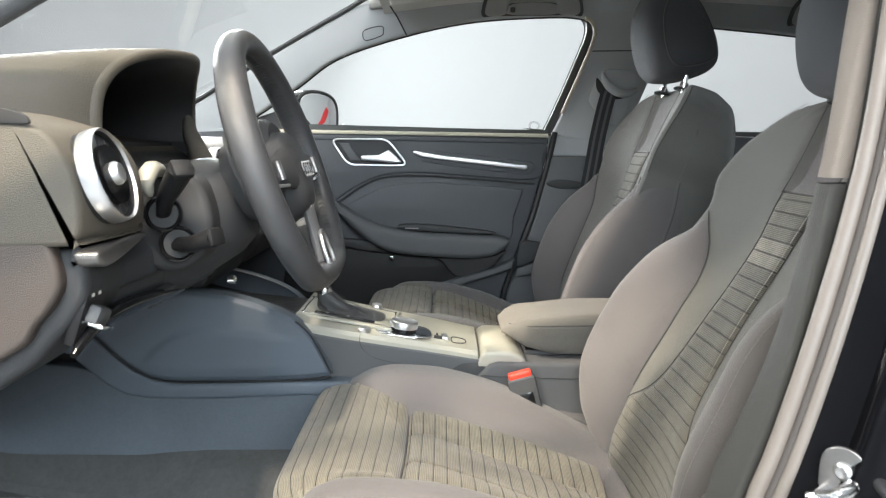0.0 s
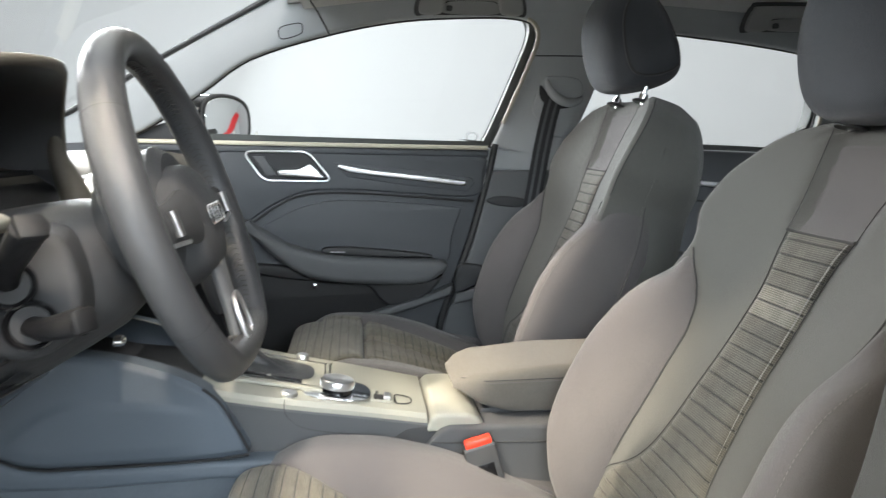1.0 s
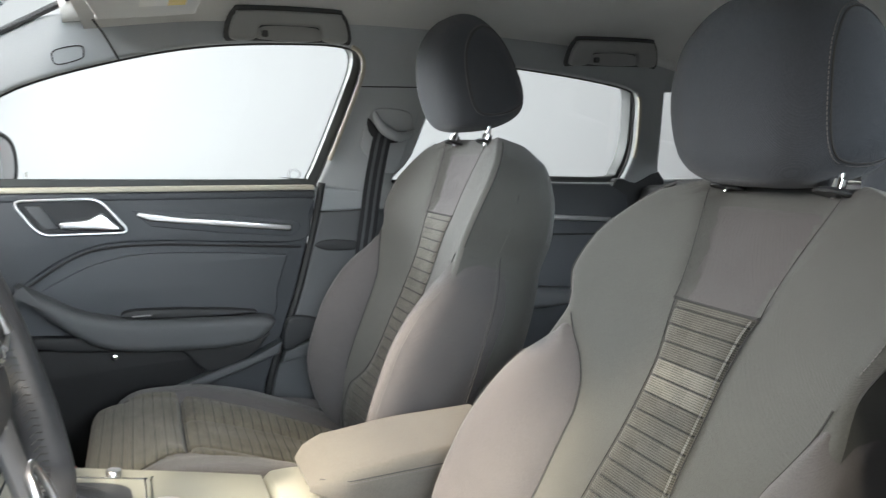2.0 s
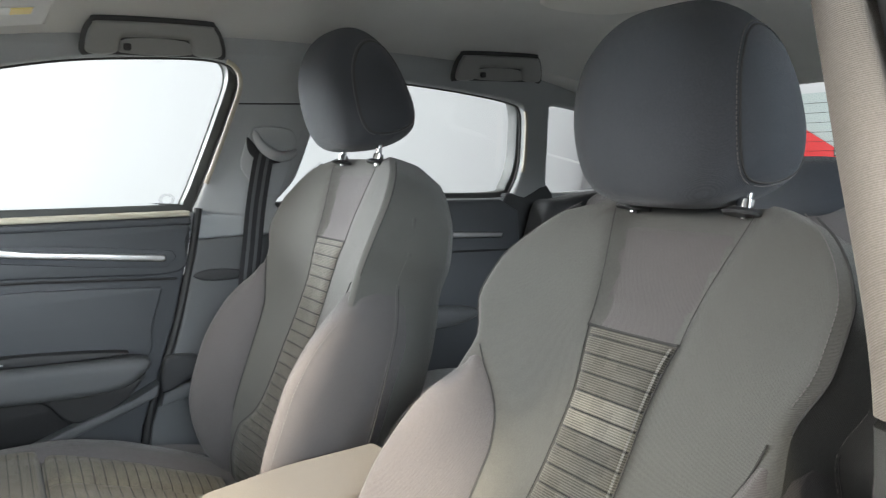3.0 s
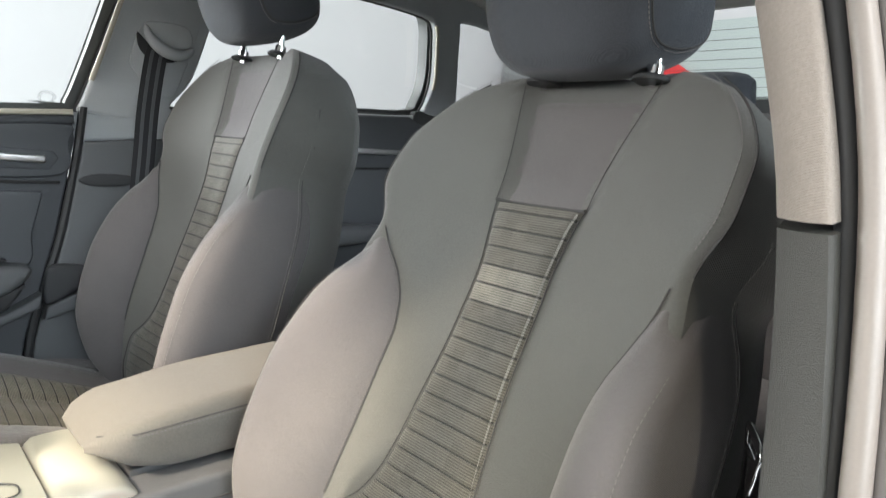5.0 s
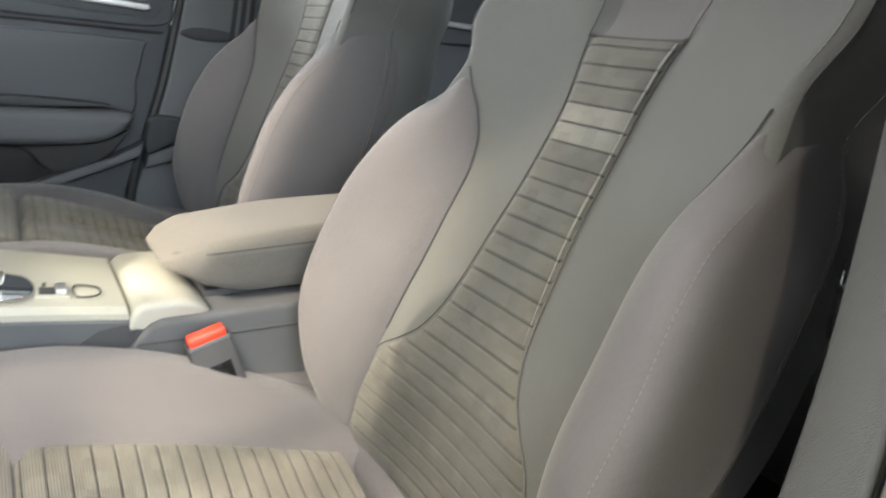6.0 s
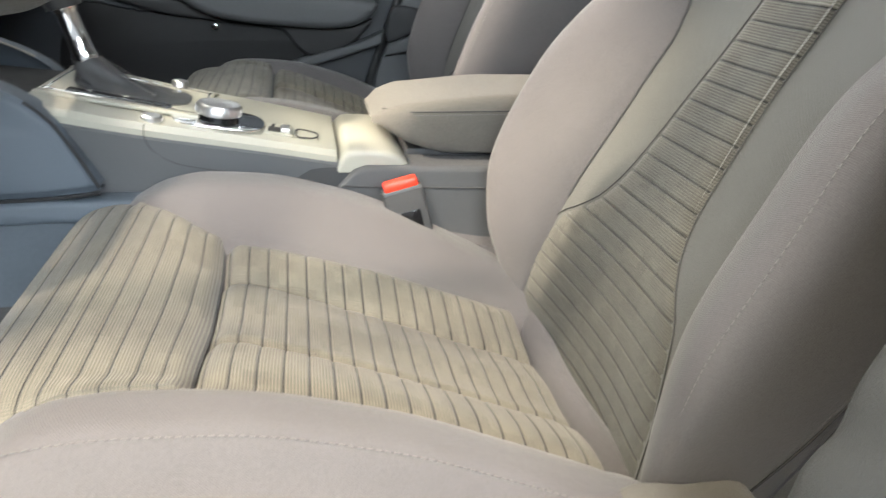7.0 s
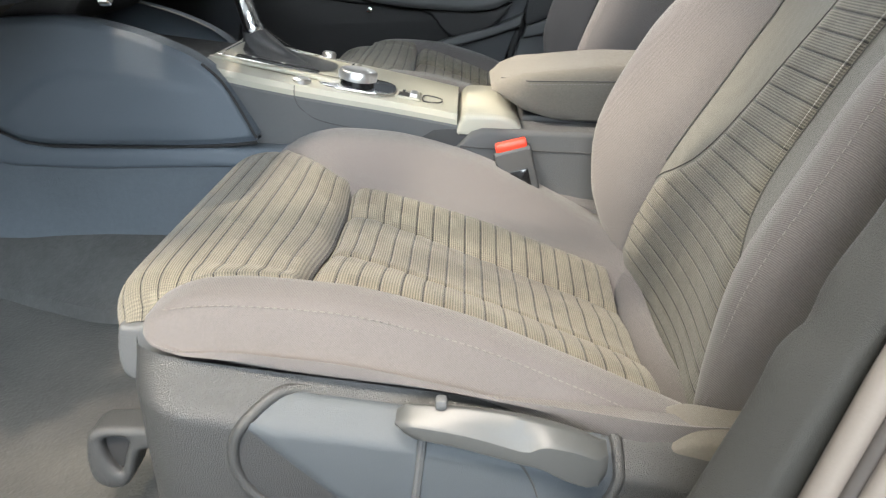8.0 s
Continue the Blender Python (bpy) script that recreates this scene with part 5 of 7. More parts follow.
def build_belt(name, label, path, sign, tongue=None):
    belt = thing(name, label, "seat belt", path[0], "seat belts")
    put = putter(belt)
    P = [Vector(p) for p in spline(path, 8)]

    def ribbon(w, lift, off=0.0):
        secs = []
        for i, p in enumerate(P):
            t = (P[min(i + 1, len(P) - 1)] - P[max(i - 1, 0)]).normalized()
            side = Vector((0, 1, 0)).cross(t).normalized()
            n = t.cross(side).normalized() * -sign
            a = p + side * off + Vector((0, -sign, 0)) * lift
            secs.append([a + side * w, a + side * w + Vector((0, -sign, 0)) * 0.0012, a - side * w + Vector((0, -sign, 0)) * 0.0012, a - side * w])
        return rings(secs)
    put("webbing", ribbon(0.0225, 0.0), WEBBING, "black woven webbing")
    for off in (-0.009, 0.009):
        put("woven_stripe", ribbon(0.0035, 0.0008, off), WEBBING_PALE, "grey woven stripe")
    if tongue:
        m = turned(tongue, (-0.6, -sign * 0.8, 0.1))
        loop = spline([(-0.028, 0.012), (0.028, 0.012), (0.024, -0.008), (0.012, -0.034), (-0.012, -0.034), (-0.024, -0.008)], 4, True)
        put("tongue", plate(loop, [[(-0.020, 0.006), (0.020, 0.006), (0.018, -0.002), (-0.018, -0.002)]], 0.003, 0.0008, lambda a, b, c: m @ Vector((a, b, c))), CHROME, "chromed belt tongue")
    return belt


def build_grab(x0, x1, ztop, name_label, y=0.622):
    g = thing("grab_handle", name_label, "grab handle", (0.5 * (x0 + x1), y, ztop), "grab handles")
    put = putter(g)
    to = lambda a, b, c: Vector((a, y - 0.004 + c + (ztop - b) * 0.25, b))
    n = (x1 - x0) * 0.22
    shell = spline([(x0, ztop - 0.056), (x0 + 0.001, ztop - 0.030), (x0 + 0.012, ztop - 0.008), (x0 + 0.035, ztop), (x1 - 0.035, ztop + 0.002), (x1 - 0.012, ztop - 0.006), (x1 - 0.001, ztop - 0.028), (x1, ztop - 0.054),
                    (x1 - 0.030, ztop - 0.058), (x1 - n, ztop - 0.052), (x1 - n - 0.006, ztop - 0.031), (x1 - n - 0.024, ztop - 0.026), (x0 + n + 0.024, ztop - 0.027), (x0 + n + 0.006, ztop - 0.032), (x0 + n, ztop - 0.053), (x0 + 0.030, ztop - 0.060)], 4, True)
    put("grip", plate(shell, (), 0.020, 0.008, to, 4), HANDLE, "grey moulded grip")
    # shadow outline of the folded grip, put in as a larger dark plate
    rest = spline([(x0 - 0.009, ztop - 0.060), (x0 - 0.008, ztop - 0.026), (x0 + 0.008, ztop + 0.003), (x0 + 0.035, ztop + 0.011), (x1 - 0.035, ztop + 0.013), (x1 - 0.008, ztop + 0.005), (x1 + 0.008, ztop - 0.024), (x1 + 0.009, ztop - 0.058), (x1 - 0.03, ztop - 0.057), (x0 + 0.03, ztop - 0.059)], 4, True)
    put("rest_plate", plate(rest, (), 0.008, 0.003, lambda a, b, c: to(a, b, c + 0.012)), HANDLE_GAP, "dark shadow gap round the grip")
    hollow = spline([(x0 + n + 0.004, ztop - 0.055), (x0 + n + 0.016, ztop - 0.030), (x1 - n - 0.016, ztop - 0.029), (x1 - n - 0.004, ztop - 0.054)], 4, True)
    put("hollow", plate(hollow, (), 0.004, 0.001, lambda a, b, c: to(a, b, c + 0.0085)), HANDLE, "grey hollow behind the grip")
    put("screw_cover", block(x0 + n + 0.016, y + 0.008, ztop - 0.046, 0.013, 0.012, 0.013, 0.003), HANDLE_GAP)


build_pillars()
build_driver_pillar()
build_belt("seat_belt", "black belt hanging from the passenger pillar guide", [(0.480, 0.688, 1.135), (0.462, 0.682, 1.10), (0.440, 0.684, 1.0), (0.424, 0.684, 0.90), (0.408, 0.682, 0.80), (0.39, 0.676, 0.62), (0.38, 0.672, 0.46)], 1)
build_belt("seat_belt", "black belt with chrome tongue on the driver pillar", [(0.535, -0.640, 1.13), (0.520, -0.664, 0.98), (0.490, -0.670, 0.85), (0.462, -0.668, 0.70), (0.45, -0.67, 0.42)], -1, (0.445, -0.655, 0.748))
build_grab(0.115, 0.365, 1.366, "grey folding grab handle above the front passenger window", 0.604)
build_grab(0.930, 1.190, 1.340, "grey folding grab handle above the rear window", 0.585)


def build_roof_items():
    v = thing("sun_visor", "grey sun visor folded against the headliner, with a pale label", "sun visor", (-0.04, 0.36, 1.34))
    put = putter(v)
    loop = spline([(-0.135, 0.17), (0.03, 0.17), (0.045, 0.20), (0.045, 0.53), (0.03, 0.56), (-0.12, 0.56), (-0.135, 0.53)], 4, True)
    put("visor_board", plate(loop, (), 0.018, 0.007, lambda a, b, c: Vector((a, b, 1.322 + c + 0.12 * (a + 0.13))), 3), HEADLINER)
    put("warning_label", plate([(-0.06, 0.38), (0.02, 0.38), (0.02, 0.44), (-0.06, 0.44)], (), 0.001, 0.0002, lambda a, b, c: Vector((a, b, 1.3205 + c + 0.12 * (a + 0.13)))), LABEL, "pale warning label")
    put("warning_bar", plate([(-0.012, 0.382), (0.018, 0.382), (0.018, 0.438), (-0.012, 0.438)], (), 0.0006, 0.0001, lambda a, b, c: Vector((a, b, 1.3198 + c + 0.12 * (a + 0.13)))), YELLOW, "yellow warning field")
    m = thing("rear_view_mirror", "black interior mirror on the windscreen", "mirror", (-0.27, 0.0, 1.29))
    put = putter(m)
    f = turned((-0.262, 0.0, 1.292), (0.93, -0.33, -0.05))
    loop = spline([(-0.12, -0.03), (-0.125, 0.0), (-0.11, 0.034), (0.0, 0.038), (0.11, 0.034), (0.125, 0.0), (0.12, -0.03), (0.0, -0.034)], 4, True)
    put("housing", plate(loop, (), 0.03, 0.01, lambda a, b, c: f @ Vector((a, b, c - 0.03)), 3), PLASTIC)
    put("mirror_glass", plate([(a * 0.94, b * 0.90) for a, b in loop], (), 0.002, 0.0005, lambda a, b, c: f @ Vector((a, b, c))), MIRROR)
    put("stalk", tube([f @ Vector((0, 0.02, -0.02)), Vector((-0.33, 0.01, 1.335)), Vector((-0.36, 0, 1.33))], 0.012, 10), PLASTIC)
    d = thing("dome_lamp", "pale roof lamp lens between the seats, switched off", "lamp", (0.95, 0.0, 1.40))
    put = putter(d)
    put("lens", plate(spline([(0.86, -0.20), (1.05, -0.20), (1.08, 0.0), (1.05, 0.20), (0.86, 0.20), (0.83, 0.0)], 5, True), (), 0.012, 0.005, lambda a, b, c: Vector((a, b, 1.376 + c + 0.02 * (0.95 - a)))), LABEL)


def build_glass():
    def screen(u, v):
        y = -0.68 + 1.36 * u
        bow = 1 - (y / 0.68) ** 2
        return (-1.02 + 0.84 * v - 0.10 * bow * (1 - 0.6 * v), y, 0.935 + 0.435 * v + 0.012 * bow)
    g = thing("windscreen", "clear laminated windscreen glass", "windscreen", (-0.6, 0, 1.1))
    ob = putter(g)("screen_pane", sheet(screen, 20, 14), GLASS)
    ob.visible_shadow = False
    for v in (0.0, 1.0):
        putter(g)("edge_band", tube([screen(k / 20, v) for k in range(21)], 0.006, 8, False, 0.5), RUBBER, "black edge band of the glass")
    r = thing("rear_window", "greenish heated tailgate window with fine heating lines", "car window", (1.9, 0, 1.1))
    put = putter(r)
    back = lambda y, z: Vector((1.98 - 0.42 * (z - 0.98) - 0.06 * (y / 0.6) ** 2, y, z))
    ob = put("rear_pane", sheet(lambda u, v: back(-0.56 + 1.12 * u, 0.99 + 0.25 * v), 16, 6), GLASS_GREEN)
    ob.visible_shadow = False
    for k in range(9):
        put("heating_line", tube([back(-0.54 + 1.08 * i / 12, 1.005 + 0.026 * k) - Vector((0.003, 0, 0)) for i in range(13)], 0.0007, 5), SEAM)
    frame = spline([(-0.60, 0.97), (-0.61, 1.05), (-0.57, 1.20), (-0.50, 1.255), (0, 1.268), (0.50, 1.255), (0.57, 1.20), (0.61, 1.05), (0.60, 0.97), (0, 0.965)], 6, True)
    put("tailgate_frame", plate(spline([(-0.74, 0.80), (-0.76, 1.0), (-0.68, 1.24), (-0.55, 1.34), (0, 1.36), (0.55, 1.34), (0.68, 1.24), (0.76, 1.0), (0.74, 0.80), (0, 0.78)], 6, True), [frame], 0.03, 0.008, lambda a, b, c: back(a, b) + Vector((c - 0.015, 0, 0))), HEADLINER, "pale tailgate trim")
    q = thing("quarter_window", "fixed rear quarter window", "car window", (1.4, 0.7, 1.1))
    ob = putter(q)("quarter_pane", pane_mesh(QUARTER_WIN, side_y, 0.018), GLASS)
    ob.visible_shadow = False


def build_rear_bench():
    b = thing("rear_bench", "dark grey cloth rear bench with low headrests", "rear seat", (1.25, 0, 0.3))
    put = putter(b)
    back = spline([(1.18, 0.50), (1.25, 0.70), (1.335, 0.93), (1.365, 0.975), (1.41, 0.985), (1.44, 0.95), (1.43, 0.60), (1.30, 0.45)], 6, True)
    put("bench_back", plate(back, (), 1.22, 0.03, lambda a, b_, c: Vector((a, -0.61 + c, b_)), 4), CLOTH)
    seat = spline([(0.72, 0.48), (0.74, 0.55), (0.85, 0.57), (1.1, 0.53), (1.25, 0.50), (1.28, 0.40), (0.76, 0.38)], 6, True)
    put("bench_cushion", plate(seat, (), 1.24, 0.03, lambda a, b_, c: Vector((a, -0.62 + c, b_)), 4), CLOTH)
    put("bench_base", block(1.0, 0, 0.33, 0.5, 1.2, 0.14, 0.01), CARPET)
    for y in (-0.36, 0.0, 0.36):
        secs = []
        for j in range(13):
            u = 2 * j / 12 - 1
            k = max(1 - abs(u) ** 4, 0.05) ** 0.5
            secs.append([Vector((1.385 + p[0] * k, y + 0.125 * u, 1.015 + p[1] * (0.6 + 0.4 * k))) for p in spline([(-0.05, -0.05), (-0.045, 0.03), (-0.01, 0.06), (0.045, 0.045), (0.055, -0.04), (0.0, -0.065)], 4, True)])
        put("bench_headrest", rings(secs), CLOTH_DARK)
    p = thing("parcel_shelf", "black rear parcel shelf", "shelf", (1.65, 0, 0.94))
    putter(p)("board", block(1.69, 0, 0.935, 0.46, 1.24, 0.03, 0.01), PLASTIC)
    s = thing("side_shoulder", "dark moulded trim at the rear window corner", "trim", (1.4, 0.62, 0.6))
    putter(s)("moulding", plate(spline([(1.20, 0.60), (1.21, 0.93), (1.30, 0.972), (1.5, 0.985), (1.85, 0.97), (1.85, 0.60)], 5, True), (), 0.09, 0.02, at_y(0.60), 3), PLASTIC)
    s2 = thing("side_shoulder", "dark moulded trim behind the driver side", "trim", (1.4, -0.62, 0.6))
    putter(s2)("moulding", plate(spline([(1.20, 0.60), (1.21, 0.93), (1.30, 0.972), (1.5, 0.985), (1.85, 0.97), (1.85, 0.60)], 5, True), (), 0.09, 0.02, at_y(-0.69), 3), PLASTIC)


build_roof_items()
build_glass()
build_rear_bench()


def build_wing_mirror():
    m = thing("wing_mirror", "black door mirror with bright reflecting glass", "wing mirror", (-0.42, 0.80, 1.0))
    put = putter(m)
    f = turned((-0.395, 0.915, 1.062), (0.86, -0.50, 0.02))
    loop = spline([(-0.085, -0.06), (-0.098, 0.0), (-0.085, 0.045), (-0.03, 0.064), (0.05, 0.058), (0.088, 0.03), (0.092, -0.03), (0.07, -0.064), (0.0, -0.072)], 5, True)
    secs = []
    for d, k in ((0.006, 0.99), (0.002, 1.06), (-0.02, 1.10), (-0.05, 1.02), (-0.08, 0.82), (-0.10, 0.50), (-0.105, 0.2)):
        secs.append([f @ Vector((a * k, b * k, d)) for a, b in loop])
    put("mirror_housing", rings(secs), PAINT, "glossy black mirror housing")
    put("mirror_glass", plate([(a * 0.92, b * 0.90) for a, b in loop], (), 0.003, 0.001, lambda a, b, c: f @ Vector((a, b, c + 0.006))), MIRROR, "mirror glass")
    put("rim", tube([f @ Vector((a * 1.0, b * 1.0, 0.006)) for a, b in loop], 0.005, 8, True), PLASTIC)
    put("indicator", block(-0.318, 0.955, 1.025, 0.006, 0.004, 0.012, 0.001), LABEL)
    put("mirror_foot", tube([(-0.46, 0.75, 1.0), (-0.45, 0.82, 1.01), (-0.43, 0.88, 1.02)], 0.028, 10, False, 0.6), PLASTIC)
    sail = [(-0.62, 1.0), (-0.42, 1.0), (-0.415, 1.02), (-0.44, 1.075), (-0.60, 1.02)]
    put("mirror_sail", plate(sail, (), 0.02, 0.004, at_y(0.735)), PLASTIC)


build_wing_mirror()


# ---------------------------------------------------------------- centre console
def top_z(x):
    return interp(x, [(-0.31, 0.668), (-0.24, 0.648), (0.0, 0.602), (0.066, 0.589)])


def build_console():
    con = thing("centre_console", "dark grey centre console with pale gear panel and silver knobs", "console", (-0.2, 0, 0.3))
    put = putter(con)
    core = [(-0.90, 0.27), (-0.90, 0.70), (-0.52, 0.69), (-0.33, 0.640), (0.06, 0.572), (0.45, 0.56), (0.45, 0.27)]
    put("tunnel", plate(core, (), 0.20, 0.01, at_y(-0.10)), PLASTIC)
    # pale top panel
    def half(x):
        return interp(x, [(-0.31, 0.128), (-0.2, 0.122), (0.066, 0.096)])
    secs = []
    for k in range(25):
        x = -0.272 + 0.337 * k / 24
        w, z = half(x), top_z(x)
        pts = [(-w, z - 0.016), (-w, z - 0.009), (-w + 0.005, z - 0.002), (-w + 0.016, z), (w - 0.016, z), (w - 0.005, z - 0.002), (w, z - 0.009), (w, z - 0.016)]
        secs.append([Vector((x, a, b)) for a, b in pts])
    put("top_panel", rings(secs), PALE_PANEL, "pale satin gear panel", 30)
    # dark side below the panel
    secs = []
    for k in range(17):
        x = -0.268 + 0.334 * k / 16
        w, z = half(x), top_z(x)
        pts = [(-w + 0.002, z - 0.0145), (-w - 0.002, z - 0.019), (-w + 0.002, z - 0.05), (-w + 0.010, z - 0.11), (-0.02, z - 0.11), (-0.02, z - 0.0145)]
        secs.append([Vector((x, a, b)) for a, b in pts])
    put("side_panel", rings(secs), PLASTIC_GREY, "dark grey console flank", 30)
    put("flank_joint", tube(spline([(-0.150, -half(-0.15) - 0.001, top_z(-0.15) - 0.002), (-0.150, -half(-0.15) - 0.003, top_z(-0.15) - 0.018), (-0.140, -half(-0.14) + 0.0005, top_z(-0.138) - 0.034), (-0.10, -half(-0.1) + 0.0015, top_z(-0.1) - 0.046), (0.062, -half(0.06) + 0.0015, top_z(0.06) - 0.044)], 6), 0.0006, 6), SEAM)
    # shift gate
    tilt = math.atan2(top_z(-0.24) - top_z(0.0), 0.24)
    gate = Matrix.Translation((-0.175, 0.0, top_z(-0.175) + 0.001)) @ Matrix.Rotation(tilt, 4, "Y")
    fl = lambda a, b, c: gate @ Vector((a, b, c))
    put("gate_surround", plate(spline([(-0.095, -0.062), (-0.085, -0.078), (0.075, -0.072), (0.085, -0.06), (0.085, 0.06), (0.075, 0.072), (-0.085, 0.078), (-0.095, 0.06)], 4, True), (), 0.005, 0.0015, fl), PALE_PANEL, "pale gate surround")
    put("gate_edge", tube([fl(a, b, 0.0045) for a, b in spline([(-0.080, -0.064), (0.066, -0.060), (0.078, -0.050), (0.078, 0.050), (0.066, 0.060), (-0.080, 0.064), (-0.090, 0.05), (-0.090, -0.05)], 5, True)], 0.0017, 6, True), CHROME, "bright edge of the gate")
    put("gate_panel", plate([(-0.070, -0.060), (0.045, -0.058), (0.045, -0.044), (-0.070, -0.045)], (), 0.004, 0.001, lambda a, b, c: fl(a, b, c + 0.003)), GLOSS, "glossy black gate panel")
    for a, b in ((-0.05, -0.050), (-0.01, -0.048)):
        put("gate_mark", plate([(a, b), (a + 0.006, b), (a + 0.006, b + 0.0025), (a, b + 0.0025)], (), 0.0006, 0.0001, lambda x, y, c: fl(x, y, c + 0.0072)), LABEL)
    # gaiter and lever
    secs = []
    top = Vector((-0.232, 0.0, 0.684))
    for k in range(13):
        u = k / 12
        ring = []
        for q in range(28):
            a = 2 * math.pi * q / 28
            c, s = math.cos(a), math.sin(a)
            bx = 0.066 * math.copysign(abs(c) ** 0.6, c) - 0.004
            by = 0.046 * math.copysign(abs(s) ** 0.6, s)
            base = gate @ Vector((bx, by, 0.006))
            tip = top + Vector((0.014 * c, 0.014 * s, 0))
            w = u ** 0.55
            p = base.lerp(tip, w)
            p.z = base.z + (tip.z - base.z) * (u ** (1.35 - 0.35 * c))
            fold = 0.0035 * math.sin(a * 4 + 6 * u) * math.sin(math.pi * u)
            ring.append(p + Vector((c, s, 0)) * fold)
        secs.append(ring)
    put("gaiter", rings(secs), LEATHER, "black stitched leather gaiter")
    for c in (-0.5, 0.5):
        path = []
        for k in range(2, 13):
            u = k / 12
            base = gate @ Vector((0.060, 0.040 * c * 1.6, 0.006))
            w = u ** 0.55
            p = base.lerp(top + Vector((0.012, 0.010 * c, 0)), w)
            p.z = base.z + (top.z - base.z) * (u ** 1.0)
            path.append(p + Vector((0.0025, -0.002, 0.002)))
        stitches("gaiter_stitching", path, con, 0.005, 0.003, 0.0006).matrix_parent_inverse = Matrix.Translation(con.location).inverted()
    up = Vector((-0.27, 0.0, 1)).normalized()
    m = turned(top, up, Vector((0, 1, 0)))
    put("lever_shaft", lathe([(0, -0.01), (0.014, -0.01), (0.016, 0.0), (0.0135, 0.006), (0.0125, 0.05), (0.016, 0.058), (0.0, 0.06)], m, 24), CHROME, "bright chrome lever shaft")
    put("lever_knob", lathe([(0, 0.056), (0.020, 0.057), (0.024, 0.075), (0.027, 0.11), (0.024, 0.135), (0.012, 0.146), (0, 0.148)], m, 24), LEATHER, "black leather lever knob")
    # rotary controller
    kx, ky = -0.076, -0.062
    kz = top_z(kx)
    km = Matrix.Translation((kx, ky, kz)) @ Matrix.Rotation(tilt * 0.8, 4, "Y")
    put("controller_plate", plate(spline([(-0.045, -0.030), (0.03, -0.034), (0.052, -0.012), (0.052, 0.03), (0.03, 0.052), (-0.045, 0.05)], 5, True), (), 0.004, 0.0015, lambda a, b, c: km @ Vector((a, b, c - 0.0005))), CHROME, "bright controller surround")
    put("controller_base", lathe([(0, 0.000), (0.0255, 0.001), (0.0235, 0.006), (0.0215, 0.010), (0, 0.010)], km, 36), GLOSS, "glossy black controller foot")
    secs = [(0, 0.009), (0.022, 0.0095), (0.0262, 0.011), (0.0266, 0.0205), (0.0245, 0.0235), (0.020, 0.0235), (0.019, 0.0228), (0, 0.0228)]
    put("controller_knob", lathe(secs, km, 48), SATIN, "knurled satin aluminium controller knob")
    for k in range(48):
        a = 2 * math.pi * k / 48
        if k % 2 == 0:
            put("knurl", tube([km @ Vector((0.0266 * math.cos(a), 0.0266 * math.sin(a), 0.012)), km @ Vector((0.0266 * math.cos(a), 0.0266 * math.sin(a), 0.020))], 0.0006, 4), SATIN)
    # small round keys
    def key(x, y, r, h, mat, name, label):
        mm = Matrix.Translation((x, y, top_z(x))) @ Matrix.Rotation(tilt * 0.8, 4, "Y")
        put(name, lathe([(0, -0.002), (r, -0.002), (r, h), (r * 0.85, h + 0.002), (0, h + 0.0015)], mm, 32), mat, label)
    key(-0.145, -0.097, 0.0125, 0.003, SATIN, "start_key", "round satin starter key")
    key(-0.138, 0.072, 0.0105, 0.012, SATIN, "volume_knob", "small satin volume knob")
    # parking brake switch
    pm = Matrix.Translation((-0.004, -0.052, top_z(-0.004))) @ Matrix.Rotation(tilt * 0.8, 4, "Y")
    put("brake_frame", plate([(-0.018, -0.024), (0.016, -0.024), (0.016, 0.024), (-0.018, 0.024)], (), 0.003, 0.001, lambda a, b, c: pm @ Vector((a, b, c - 0.0005))), PALE_PANEL)
    put("brake_recess", plate([(-0.014, -0.020), (0.008, -0.020), (0.008, 0.002), (-0.014, 0.002)], (), 0.001, 0.0003, lambda a, b, c: pm @ Vector((a, b, c + 0.0025))), RUBBER)
    put("brake_switch", plate([(0.002, -0.020), (0.012, -0.020), (0.012, 0.004), (0.002, 0.004)], (), 0.006, 0.001, lambda a, b, c: pm @ Vector((a, b, c + 0.002))), SATIN)
    for q in (0.006, 0.013):
        put("key_mark", plate([(-0.010, q), (-0.006, q), (-0.006, q + 0.004), (-0.010, q + 0.004)], (), 0.001, 0.0002, lambda a, b, c: pm @ Vector((a, b, c + 0.0025))), RUBBER)
    put("hold_key", tube([pm @ Vector(p) for p in spline([(0.022, -0.022, 0.001), (0.040, -0.020, 0.001), (0.047, -0.008, 0.001), (0.044, 0.010, 0.001), (0.022, 0.014, 0.001)], 4, True)], 0.0011, 6, True), SEAM)
    # step up to the armrest box
    step = spline([(0.064, 0.555), (0.067, 0.576), (0.075, 0.586), (0.086, 0.590), (0.125, 0.588), (0.15, 0.575), (0.15, 0.555)], 5, True)
    put("box_step", plate(step, (), 0.20, 0.008, at_y(-0.100), 3), PALE_PANEL, "pale rounded step before the armrest")
    box = [(0.060, 0.540), (0.085, 0.566), (0.10, 0.571), (0.46, 0.566), (0.46, 0.30), (-0.05, 0.30), (0.0, 0.52)]
    put("box_side", plate(box, (), 0.215, 0.008, at_y(-0.1075)), LEATHER_GREY, "grey grained storage box")
    put("box_seam", tube([Vector((0.07, -0.1085, 0.547)), Vector((0.10, -0.109, 0.545)), Vector((0.44, -0.109, 0.535))], 0.0012, 6), SEAM)
